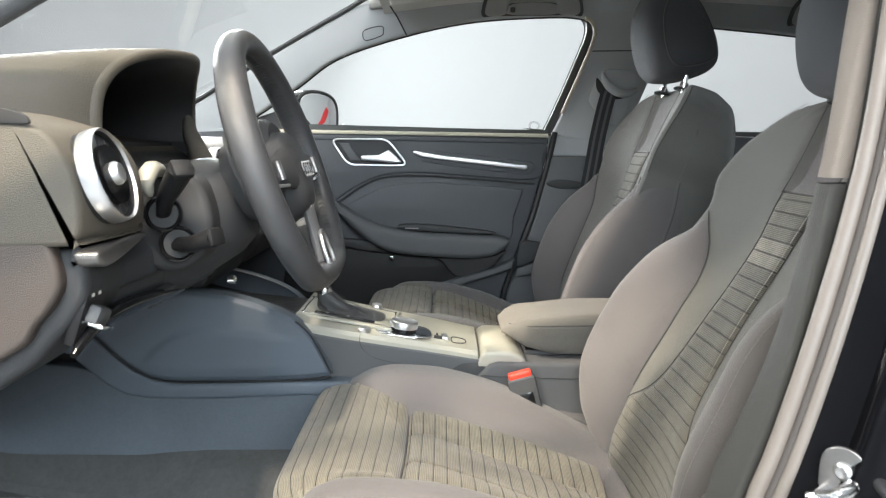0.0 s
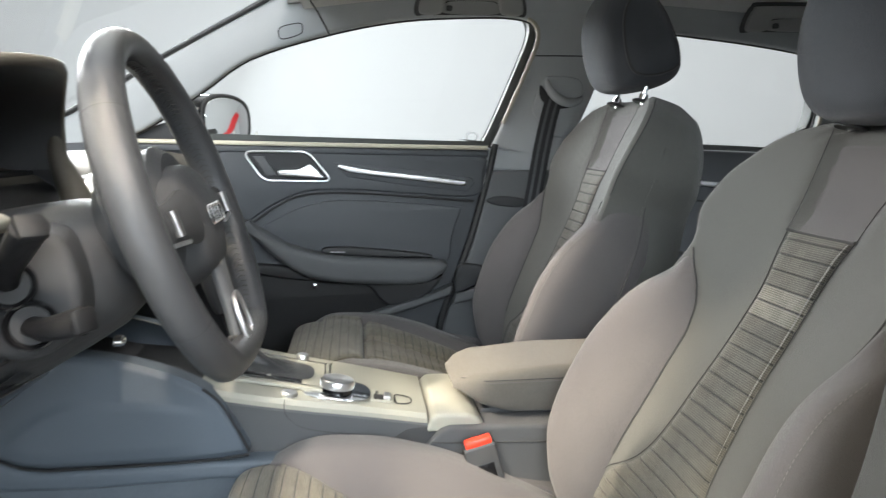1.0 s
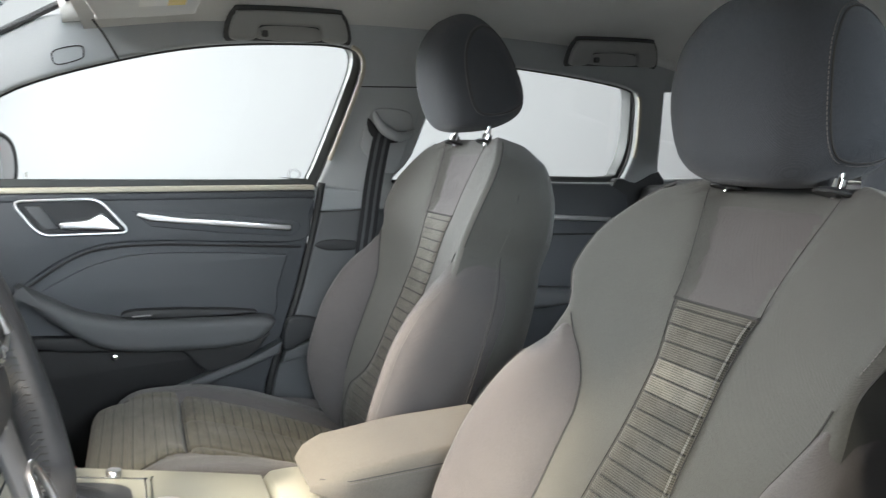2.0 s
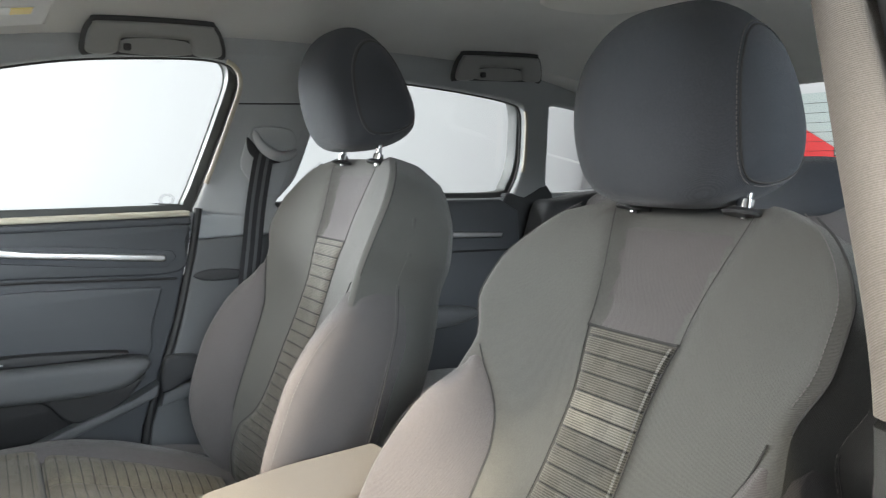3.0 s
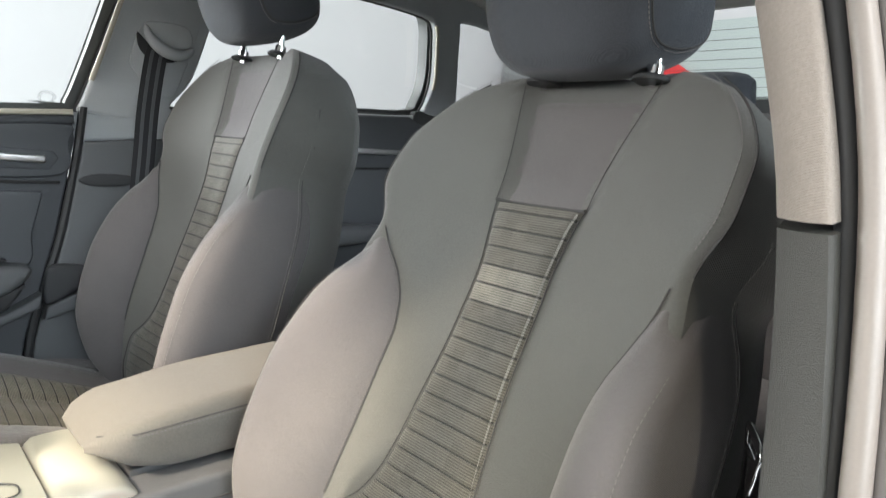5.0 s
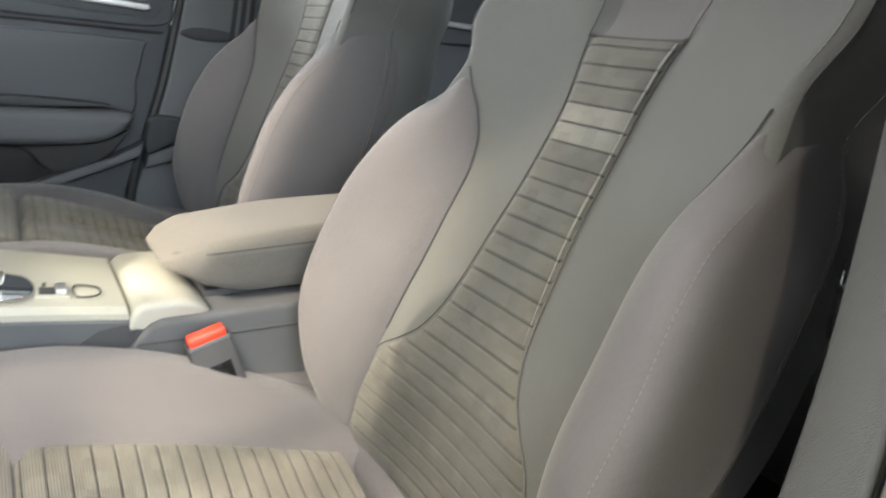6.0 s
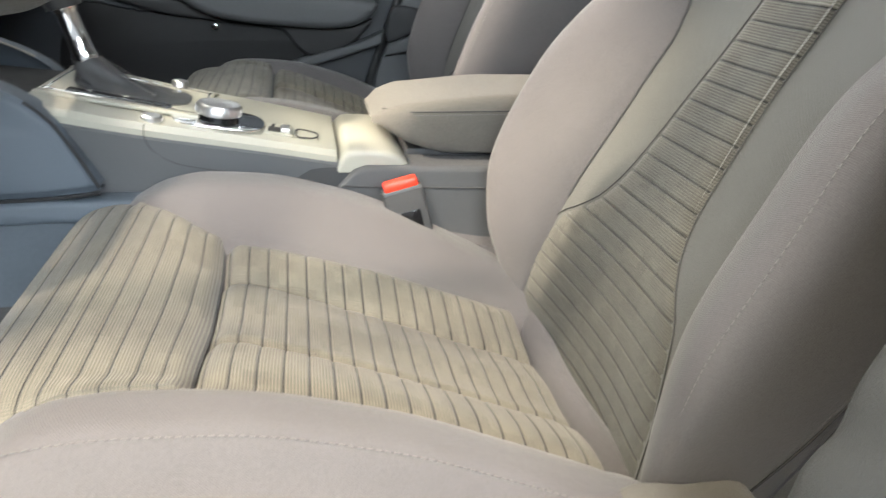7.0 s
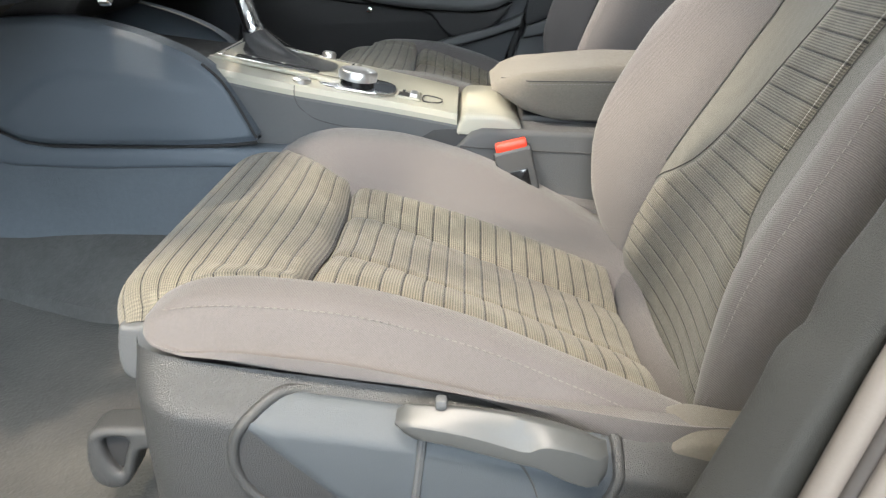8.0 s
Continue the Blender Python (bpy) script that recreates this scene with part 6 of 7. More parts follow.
    # knee pads and carpeted tunnel side
    for sg in (-1, 1):
        K = lambda y0: (lambda a, b, c: Vector((a, sg * (y0 - c), b)))
        off = -0.055 if sg > 0 else 0.0
        zt = lambda x: interp(x, [(-0.68, 0.69), (-0.56, 0.704), (-0.50, 0.710), (-0.45, 0.713), (-0.40, 0.707), (-0.362, 0.699), (-0.31, 0.682), (-0.268, 0.662), (-0.240, 0.638), (-0.218, 0.600), (-0.200, 0.5625)])
        zb = lambda x: interp(x, [(-0.68, 0.675), (-0.616, 0.628), (-0.581, 0.592), (-0.551, 0.568), (-0.514, 0.551), (-0.476, 0.5465), (-0.368, 0.5475), (-0.26, 0.551), (-0.200, 0.5575)])
        zc = lambda x: interp(x, [(-0.56, 0.560), (-0.532, 0.588), (-0.504, 0.612), (-0.471, 0.632), (-0.428, 0.642), (-0.364, 0.637), (-0.268, 0.626), (-0.2, 0.618)])
        def knee_face(u, v):
            x = -0.675 + 0.475 * (1 - (1 - u) ** 1.3)
            vv = min(max((v - 0.03) / 0.94, 0.0), 1.0)
            z = zb(x) + (zt(x) - zb(x)) * vv
            d = min(vv, 1 - vv) * (zt(x) - zb(x))
            out = 0.146 - 0.006 * (1 - smooth(0.0, 0.010, d)) - 0.006 * (1 - smooth(0.0, 0.012, -0.2 - x))
            out += 0.0045 * (1 - smooth(-0.008, 0.008, z - zc(x))) * smooth(-0.56, -0.51, x) * (1 - smooth(-0.32, -0.24, x)) * smooth(0.0, 0.03, z - zb(x))
            if v < 0.03 or v > 0.97:
                out -= 0.03
            return (x + off, sg * out, z)
        put("knee_pad", sheet(knee_face, 90, 60), KNEE, "smooth blue-grey knee pad", 60)
        if sg > 0:
            put("pad_edge", tube([Vector((x + off, 0.1125, zt(x) + 0.0005)) for x in [-0.60 + 0.33 * k / 30 for k in range(31)]], 0.0013, 6), PALE_PANEL, "thin pale edge line")
        line_y = 0.142
        put("pad_joint", tube([Vector((x + off, sg * line_y, zb(x) - 0.002)) for x in [-0.66 + 0.46 * k / 40 for k in range(41)]], 0.0022, 6), RUBBER)
        put("pad_joint", tube([Vector((x + off, sg * line_y, zt(x) - 0.001)) for x in [-0.262 + 0.062 * k / 16 for k in range(17)]], 0.0020, 6), RUBBER)
        low = [(-0.85, 0.72), (-0.68, 0.672), (-0.616, 0.625), (-0.581, 0.589), (-0.551, 0.565), (-0.514, 0.548), (-0.476, 0.5435), (-0.368, 0.5445), (-0.26, 0.548), (-0.02, 0.545), (-0.02, 0.510), (-0.249, 0.521), (-0.422, 0.514), (-0.53, 0.516), (-0.567, 0.522), (-0.599, 0.538), (-0.629, 0.563), (-0.664, 0.596), (-0.85, 0.66)]
        put("pad_ledge", plate(low, (), 0.04, 0.008, K(0.148), 3), KNEE)
        put("tunnel_carpet", plate([(-0.92, 0.405), (-0.92, 0.60), (-0.66, 0.57), (-0.50, 0.52), (0.10, 0.52), (0.10, 0.40)], (), 0.03, 0.004, K(0.135)), FELT, "blue-grey felt tunnel side")
    def apron(u, v):
        x = -0.95 + 1.0 * u
        edge = interp(x, [(-0.95, 0.16), (-0.62, 0.165), (-0.50, 0.205), (-0.40, 0.235), (-0.25, 0.24), (0.05, 0.20)])
        y = 0.112 + (edge - 0.112) * v
        return (x, -y, 0.418 - 0.080 * smooth(0.0, 1.0, v) + (0.004 if v < 0.95 else -0.012) + 0.16 * max(0, -0.66 - x))
    put("tunnel_foot", sheet(apron, 50, 16), MAT, "dark grey carpet at the foot of the tunnel")
    put("front_face", block(-0.46, 0.0, 0.645, 0.40, 0.22, 0.04, 0.012, Matrix.Rotation(radians(6), 4, "Y")), BLACK)
    return con


def build_armrest():
    a = thing("padded_armrest", "padded grey cloth centre armrest over the console box", "armrest", (0.25, 0.01, 0.575))
    put = putter(a)
    secs = []
    for k in range(21):
        u = k / 20
        x = 0.112 + 0.30 * u
        nose = min(1.0, (u / 0.14)) ** 0.5
        w = 0.055 + 0.032 * nose
        zt = 0.640 + 0.012 * smooth(0.05, 0.6, u)
        zb = 0.580 + 0.020 * (1 - smooth(0.0, 0.35, u)) - 0.006 * u
        zm = 0.617
        pts = [(-w, zm - 0.006), (-w * 0.99, zm + 0.010 * nose), (-w * 0.90, zm + (zt - zm) * 0.85 * nose), (-w * 0.70, zm + (zt - zm) * nose), (0, zm + (zt - zm) * nose + 0.003), (w * 0.70, zm + (zt - zm) * nose),
               (w * 0.90, zm + (zt - zm) * 0.85 * nose), (w * 0.99, zm + 0.010 * nose), (w, zm - 0.006), (w * 0.93, zm + (zb - zm) * nose), (w * 0.6, zm + (zb - zm) * nose - 0.004), (0, zm + (zb - zm) * nose - 0.004), (-w * 0.6, zm + (zb - zm) * nose - 0.004), (-w * 0.93, zm + (zb - zm) * nose)]
        secs.append([Vector((x, 0.012 + p[0], p[1])) for p in spline(pts, 3, True)])
    put("arm_pad", rings(secs), CLOTH_ARM)
    put("arm_base", block(0.29, 0.012, 0.570, 0.27, 0.13, 0.018, 0.006), RUBBER)
    path = [Vector((0.125 + 0.28 * k / 30, 0.012 - 0.0868 * min(1, 0.72 + k / 14), 0.626 + 0.003 * k / 30)) for k in range(31)]
    stitches("arm_stitching", path, a, 0.005, 0.0035, 0.0006).matrix_parent_inverse = Matrix.Translation(a.location).inverted()
    put("arm_seam", tube([p + Vector((0, 0, 0.004)) for p in path], 0.0009, 6), SEAM)


def build_buckle(x, y, z, lean, label):
    b = thing("belt_buckle", label, "belt buckle", (x, y, z), "belt buckles")
    put = putter(b)
    m = Matrix.Translation((x, y, z)) @ Matrix.Rotation(radians(lean), 4, "Y") @ Matrix.Rotation(radians(-6), 4, "X")
    def bx(c, s, bev):
        return block(0, 0, 0, *s, bev, m @ Matrix.Translation(c))
    put("buckle_body", bx((0, 0, -0.030), (0.050, 0.024, 0.075), 0.005), PLASTIC, "black plastic buckle body")
    put("release_key", bx((0, -0.002, 0.0105), (0.042, 0.021, 0.012), 0.003), RED, "bright red release key")
    put("key_collar", bx((0, 0, 0.0035), (0.048, 0.0245, 0.006), 0.002), PLASTIC_GREY)
    put("buckle_label", bx((0.003, -0.0125, -0.036), (0.024, 0.001, 0.026), 0.0003), GLOSS)
    put("anchor_bolt", lathe([(0, 0), (0.009, 0), (0.009, 0.004), (0.006, 0.008), (0, 0.007)], turned((x + 0.150, y + math.copysign(0.018, y), z - 0.092), (-0.3, -0.2, 0.9)), 16), CHROME, "small chrome bolt")
    put("buckle_stalk", bx((0.0, 0, -0.11), (0.034, 0.012, 0.11), 0.003), RUBBER)


def build_extinguisher():
    e = thing("fire_extinguisher", "red metal fire extinguisher lying before the passenger seat", "fire extinguisher", (-0.25, 0.36, 0.40))
    put = putter(e)
    m = turned((-0.252, 0.23, 0.478), (0, 1, 0))
    put("bottle", lathe([(0, 0.0), (0.030, 0.0), (0.040, 0.008), (0.042, 0.02), (0.042, 0.22), (0.036, 0.238), (0.018, 0.25), (0.0, 0.252)], m, 32), RED, "red painted bottle")
    put("valve", lathe([(0, 0.25), (0.012, 0.25), (0.012, 0.285), (0, 0.287)], m, 20), SATIN_DARK)
    for q in (0.06, 0.18):
        put("clamp", lathe([(0.0415, q), (0.0435, q), (0.0435, q + 0.018), (0.0415, q + 0.018)], m, 32), BLACK)
        put("bracket", block(-0.252, 0.23 + q + 0.009, 0.376, 0.05, 0.018, 0.130, 0.003), BLACK)


build_extinguisher()
build_console()
build_armrest()
build_buckle(0.140, -0.140, 0.549, -15, "black belt buckle with a red release key beside the driver seat")
build_buckle(0.185, 0.150, 0.525, -15, "black belt buckle with a red release key beside the passenger seat")


# ---------------------------------------------------------------- floor coverings
def build_mats():
    for y, lab in ((0.42, "dark grey carpet mat in the passenger footwell"),):
        mat_ob = thing("floor_mat", lab, "floor mat", (-0.55, y, FLOOR_Z), "floor mats")
        put = putter(mat_ob)
        loop = spline([(-0.85, y - 0.22), (-0.85, y + 0.22), (-0.60, y + 0.235), (-0.42, y + 0.20), (-0.38, y + 0.10), (-0.38, y - 0.16), (-0.42, y - 0.23), (-0.60, y - 0.24)], 5, True)
        put("mat_pile", plate(loop, (), 0.012, 0.004, lambda a, b, c: Vector((a, b, FLOOR_Z - 0.003 + c + 0.15 * max(0, -0.62 - a)))), MAT)
        put("mat_binding", tube([Vector((a, b, FLOOR_Z + 0.004 + 0.15 * max(0, -0.62 - a))) for a, b in loop], 0.004, 6, True), RUBBER)


build_mats()


# ---------------------------------------------------------------- steering wheel
WHEEL_AT = Vector((-0.212, -0.40, 0.938))
W_UP, W_SIDE, W_N = Vector((-0.319, 0, 0.948)), Vector((0, 1, 0)), Vector((0.948, 0, 0.319))


def on_wheel(a, b, c):
    return W_SIDE * a + W_UP * b + W_N * c


def build_wheel():
    w = thing("steering_wheel", "black leather flat-bottomed steering wheel with silver badge", "steering wheel", WHEEL_AT)
    def rim_at(a):
        x, y = 0.1715 * math.sin(a), 0.1715 * math.cos(a)
        if y < -0.147:
            y = -0.147 + (y + 0.147) * 0.3
        return x, y
    def rim_part(a0, a1, n, r, name, mat, label=""):
        secs = []
        for k in range(n + 1):
            a = a0 + (a1 - a0) * k / n
            x, y = rim_at(a)
            x2, y2 = rim_at(a + 0.01)
            t = Vector((x2 - x, y2 - y)).normalized()
            nx, ny = -t.y, t.x
            grip = 1 + 0.06 * math.exp(-((abs(((a + math.pi) % (2 * math.pi)) - math.pi) - 1.15) / 0.35) ** 2)
            secs.append([on_wheel(x + nx * r * grip * math.cos(q) * 0.94, y + ny * r * grip * math.cos(q) * 0.94, r * 1.08 * grip * math.sin(q)) for q in [2 * math.pi * j / 18 for j in range(18)]])
        return part(name, rings(secs), mat, w, label)
    cuts = [(-0.98, 0.98), (0.985, 2.13), (2.135, 2 * math.pi - 2.135), (-2.13, -0.985)]
    for a0, a1 in cuts:
        rim_part(a0, a1, 30, 0.0176, "rim_cover", LEATHER, "black leather rim cover")
    for a in (-0.9825, 0.9825, 2.1325, -2.1325):
        rim_part(a - 0.006, a + 0.006, 2, 0.0174, "rim_seam", SEAM)
    # cross stitching on the inner side of the rim
    bm = bmesh.new()
    for a0, a1 in cuts:
        n = int((a1 - a0) * 0.16 / 0.0075)
        for k in range(n):
            a = a0 + (a1 - a0) * (k + 0.5) / n
            x, y = rim_at(a)
            L = math.hypot(x, y)
            ix, iy = x * (1 - 0.0178 / L), y * (1 - 0.0178 / L)
            tx, ty = y / L, -x / L
            for s in (1, -1):
                A = on_wheel(ix + tx * 0.0015, iy + ty * 0.0015, 0.0055 * s)
                C = on_wheel(ix - tx * 0.0015, iy - ty * 0.0015, 0.0)
                t = (C - A).normalized()
                o = t.orthogonal().normalized() * 0.0008
                q = t.cross(o)
                r1 = [bm.verts.new(A + v) for v in (o, q, -o, -q)]
                r2 = [bm.verts.new(C + v) for v in (o, q, -o, -q)]
                for j in range(4):
                    bm.faces.new((r1[j], r1[(j + 1) % 4], r2[(j + 1) % 4], r2[j]))
    part("rim_stitching", bm, SEAM, w)
    # airbag cover: a rounded shield, dished forward
    def pad(u, v):
        a = 2 * math.pi * u
        c, s = math.cos(a), math.sin(a)
        wid = 0.078 if s > 0 else 0.066
        r = v
        x = wid * r * math.copysign(abs(c) ** 0.75, c)
        y = (0.062 if s > 0 else 0.075) * r * math.copysign(abs(s) ** 0.75, s)
        return on_wheel(x, y - 0.005, 0.024 * (1 - r ** 3) - 0.030 * max(0, r - 0.8) / 0.2)
    part("airbag_cover", sheet(pad, 56, 16, closed_u=True), PLASTIC, w, "black grained airbag cover")
    part("hub_shell", lathe([(0, -0.075), (0.052, -0.075), (0.066, -0.045), (0.072, -0.01), (0.062, 0.0), (0, 0.0)], turned((0, 0, 0), W_N), 40), PLASTIC, w)
    # satin badge field with four plain rings
    part("badge_field", plate(spline([(-0.045, 0.012), (0.045, 0.012), (0.034, -0.03), (0.012, -0.062), (-0.012, -0.062), (-0.034, -0.03)], 5, True), (), 0.003, 0.001, lambda a, b, c: on_wheel(a, b + 0.004, 0.0205 + c - 6 * (a * a + (b + 0.01) ** 2) * 0.5)), PLASTIC_GREY, w)
    part("badge_edge", tube([on_wheel(a, b + 0.004, 0.0225 - 3 * (a * a + (b + 0.01) ** 2)) for a, b in spline([(-0.046, 0.013), (0.046, 0.013), (0.035, -0.03), (0.013, -0.063), (-0.013, -0.063), (-0.035, -0.03)], 6, True)], 0.0014, 6, True), CHROME, w, "thin chrome badge edge")
    for k in range(4):
        c = -0.0225 + 0.015 * k
        part("badge_ring", tube([on_wheel(c + 0.0098 * math.cos(q), -0.011 + 0.0098 * math.sin(q), 0.0250) for q in [2 * math.pi * j / 24 for j in range(24)]], 0.0014, 6, True), CHROME, w, "chrome badge ring")
    # spokes
    for s in (1, -1):
        secs = []
        for k in range(11):
            u = k / 10
            x = s * (0.045 + 0.125 * u)
            h = interp(u, [(0, 0.030), (0.5, 0.020), (1, 0.024)])
            y = -0.004 - 0.004 * u
            d = 0.010 - 0.012 * u
            secs.append([on_wheel(x, y + h * math.sin(q), d + 0.010 * math.cos(q)) for q in [2 * math.pi * j / 14 for j in range(14)]])
        sp = part("spoke", rings(secs), PLASTIC, w)
        part("thumb_roller", tube([on_wheel(s * 0.118, -0.018, 0.014), on_wheel(s * 0.118, 0.006, 0.014)], 0.0045, 12), SATIN_DARK, sp, "satin thumb roller")
        part("spoke_trim", tube([on_wheel(s * 0.09, -0.026, 0.013), on_wheel(s * 0.15, -0.022, 0.008)], 0.0022, 6), SATIN, sp)
    low = []
    for k in range(9):
        u = k / 8
        y = -0.05 - 0.105 * u
        wd = interp(u, [(0, 0.024), (0.5, 0.017), (1, 0.026)])
        low.append([on_wheel(wd * math.cos(q), y, 0.008 - 0.008 * u + 0.008 * math.sin(q)) for q in [2 * math.pi * j / 14 for j in range(14)]])
    part("spoke", rings(low), PLASTIC_GREY, w)
    part("spoke_trim", plate(spline([(-0.014, -0.10), (0.014, -0.10), (0.022, -0.145), (-0.022, -0.145)], 3, True), [spline([(-0.010, -0.104), (0.010, -0.104), (0.017, -0.140), (-0.017, -0.140)], 3, True)], 0.005, 0.0012, lambda a, b, c: on_wheel(a, b, 0.010 + c)), SATIN, w, "satin lower spoke trim")
    # shift paddles behind the spokes
    for s in (1, -1):
        part("paddle", plate(spline([(s * 0.085, -0.035), (s * 0.085, 0.04), (s * 0.125, 0.055), (s * 0.138, 0.02), (s * 0.12, -0.03)], 4, True), (), 0.006, 0.002, lambda a, b, c: on_wheel(a, b, -0.035 + c)), PLASTIC, w)
    return w


build_wheel()


# ---------------------------------------------------------------- dashboard
def build_column():
    c = thing("steering_column", "black steering column shroud with two control stalks", "steering column", (-0.33, -0.36, 0.89))
    put = putter(c)
    at = lambda a, b, d: WHEEL_AT + on_wheel(a, b, d)
    secs = []
    for d, sx, sy in ((-0.068, 0.050, 0.050), (-0.075, 0.060, 0.064), (-0.10, 0.072, 0.078), (-0.14, 0.084, 0.088), (-0.20, 0.092, 0.10), (-0.28, 0.10, 0.11)):
        secs.append([at(sx * math.cos(q), -0.012 + sy * math.sin(q) * (0.75 if math.sin(q) > 0 else 1.0), d) for q in [2 * math.pi * j / 32 for j in range(32)]])
    put("shroud", rings(secs), PLASTIC, "black plastic column shroud")
    side = spline([(-0.378, 0.925), (-0.350, 0.934), (-0.305, 0.925), (-0.288, 0.88), (-0.296, 0.835), (-0.330, 0.812), (-0.368, 0.815), (-0.384, 0.85)], 5, True)
    put("stalk_panel", plate(side, (), 0.07, 0.010, at_y(-0.500), 4), PLASTIC, "black side panel of the column")
    # stalks point to the door out of round sockets
    def stalk(root, mid, tip, radii):
        root, tip = Vector(root), Vector(tip)
        m = turned(root, (0.22, -0.95, 0.10))
        put("stalk_socket", lathe([(0.0, -0.003), (0.0175, -0.003), (0.0190, 0.0035), (0.0205, 0.0055), (0.0222, 0.0045), (0.0228, -0.004), (0.0, -0.006)], m, 36), GLOSS, "glossy round stalk socket")
        put("socket_bowl", lathe([(0.0, -0.001), (0.0172, -0.001), (0.0172, -0.0025), (0.0, -0.0025)], m, 28), RUBBER)
        path = spline([root, Vector(mid), tip], 6)
        arm = put("stalk", tube(path, [radii[0] + (radii[1] - radii[0]) * smooth(0.15, 0.9, k / (len(path) - 1)) for k in range(len(path))], 14, False, 0.72), BLACK, "black control stalk")
        part("stalk_end", block(0, 0, 0, 1.5 * radii[1], 1.45 * radii[1], 0.010, 0.004, turned(tip, tip - Vector(mid))), BLACK, arm)
    stalk((-0.342, -0.512, 0.884), (-0.330, -0.530, 0.905), (-0.299, -0.562, 0.940), (0.0095, 0.0165))
    stalk((-0.326, -0.512, 0.847), (-0.302, -0.535, 0.850), (-0.266, -0.555, 0.861), (0.0100, 0.0150))
    # light falling on the shroud, modelled as a pale crescent tube
    put("stalk_ring", tube(spline([(-0.350, -0.482, 0.931), (-0.348, -0.505, 0.937), (-0.346, -0.532, 0.938), (-0.346, -0.548, 0.926), (-0.346, -0.538, 0.908)], 4), [0.004, 0.006, 0.007, 0.008, 0.009, 0.009, 0.010, 0.010, 0.011, 0.011, 0.011, 0.010, 0.010, 0.008, 0.007, 0.005, 0.003], 10), PALE_PANEL, "pale crescent beside the stalk")


def build_dash():
    d = thing("dashboard", "dark soft-touch dashboard with hooded instruments and round vents", "dashboard", (-0.6, 0, 0.7))
    put = putter(d)
    main = spline([(-1.0, 0.90), (-0.85, 0.965), (-0.62, 0.985), (-0.47, 0.975), (-0.415, 0.945), (-0.405, 0.90), (-0.43, 0.82), (-0.48, 0.74), (-0.62, 0.68), (-1.0, 0.66)], 6, True)
    put("dash_top", plate(main, (), 1.30, 0.012, at_y(-0.60)), DASH, "dark soft-touch dash top")
    # end pod with the round vent
    pod = spline([(-0.95, 0.985), (-0.70, 1.002), (-0.52, 1.006), (-0.44, 1.001), (-0.392, 0.989), (-0.371, 0.979), (-0.357, 0.960), (-0.349, 0.942), (-0.345, 0.918), (-0.345, 0.891), (-0.351, 0.877), (-0.372, 0.870), (-0.60, 0.868), (-0.95, 0.868)], 5, True)

    def pod_ring(y, inset, swell):
        ring = []
        for k, p in enumerate(pod):
            q = pod[(k + 1) % len(pod)] - pod[k - 1]
            n = Vector((-q[1], q[0])).normalized()
            g = p + n * (-inset if n.dot(Vector((p[0] + 0.60, p[1] - 0.93))) > 0 else inset)
            ring.append(Vector((g[0] + swell * smooth(-0.40, -0.34, p[0]), y, g[1])))
        return ring
    put("vent_pod", rings([pod_ring(*k) for k in ((-0.7115, 0.0070, 0.0), (-0.7108, 0.0045, 0.0), (-0.7085, 0.0018, 0.0), (-0.7045, 0.0005, 0.0), (-0.700, 0.0, 0.0005), (-0.68, 0.0, 0.003), (-0.65, 0.0, 0.006), (-0.62, 0.0, 0.007), (-0.59, 0.0, 0.007), (-0.575, 0.0012, 0.006), (-0.566, 0.004, 0.005), (-0.563, 0.007, 0.003))]), DASH, "dark grained vent pod", 35)
    low = spline([(-0.95, 0.864), (-0.60, 0.866), (-0.370, 0.867), (-0.353, 0.856), (-0.352, 0.825), (-0.360, 0.806), (-0.385, 0.776), (-0.443, 0.726), (-0.60, 0.66), (-0.95, 0.63)], 5, True)
    put("lower_pod", plate(low, (), 0.10, 0.012, at_y(-0.695), 3), PLASTIC, "dark lower end of the dash")
    cap = spline([(-0.95, 0.985), (-0.60, 0.990), (-0.47, 0.985), (-0.416, 0.951), (-0.392, 0.913), (-0.377, 0.870), (-0.370, 0.837), (-0.378, 0.815), (-0.397, 0.793), (-0.432, 0.759), (-0.60, 0.690), (-0.95, 0.66)], 5, True)
    put("end_cap", plate(cap, (), 0.022, 0.007, lambda a, b, c: Vector((a, -0.688 - c, b)), 4), DASH_END, "grained end cap of the dash")
    put("demist_slot", plate(spline([(-0.50, 1.012), (-0.405, 1.004), (-0.385, 0.994), (-0.40, 0.990), (-0.50, 0.998)], 4, True), (), 0.004, 0.001, lambda a, b, c: Vector((a, -0.7095 - c, b - 0.003))), RUBBER, "black demister slot")
    # lower panel under the column with its slot
    knee = spline([(-0.80, 0.86), (-0.45, 0.86), (-0.375, 0.850), (-0.362, 0.82), (-0.372, 0.785), (-0.41, 0.755), (-0.50, 0.725), (-0.80, 0.70)], 5, True)
    put("knee_panel", plate(knee, (), 0.46, 0.012, at_y(-0.612), 3), PLASTIC_BLUE, "dark grey lower dash panel")
    put("fuse_flap", block(-0.372, -0.36, 0.772, 0.012, 0.26, 0.030, 0.005, Matrix.Rotation(radians(36), 4, "Y")), PLASTIC)
    grip = spline([(-0.372, -0.690, 0.758), (-0.366, -0.655, 0.779), (-0.366, -0.587, 0.783), (-0.367, -0.502, 0.777), (-0.372, -0.38, 0.764)], 6)
    put("lower_moulding", tube(grip, [0.004 + 0.010 * math.sin(math.pi * (k + 1) / (len(grip) + 1)) for k in range(len(grip))], 12, False, 0.7), GLOSS, "glossy black moulding under the dash")
    put("panel_joint", tube([Vector((-0.357, -0.61, 0.812)), Vector((-0.360, -0.40, 0.806)), Vector((-0.362, -0.16, 0.806))], 0.002, 6), RUBBER)
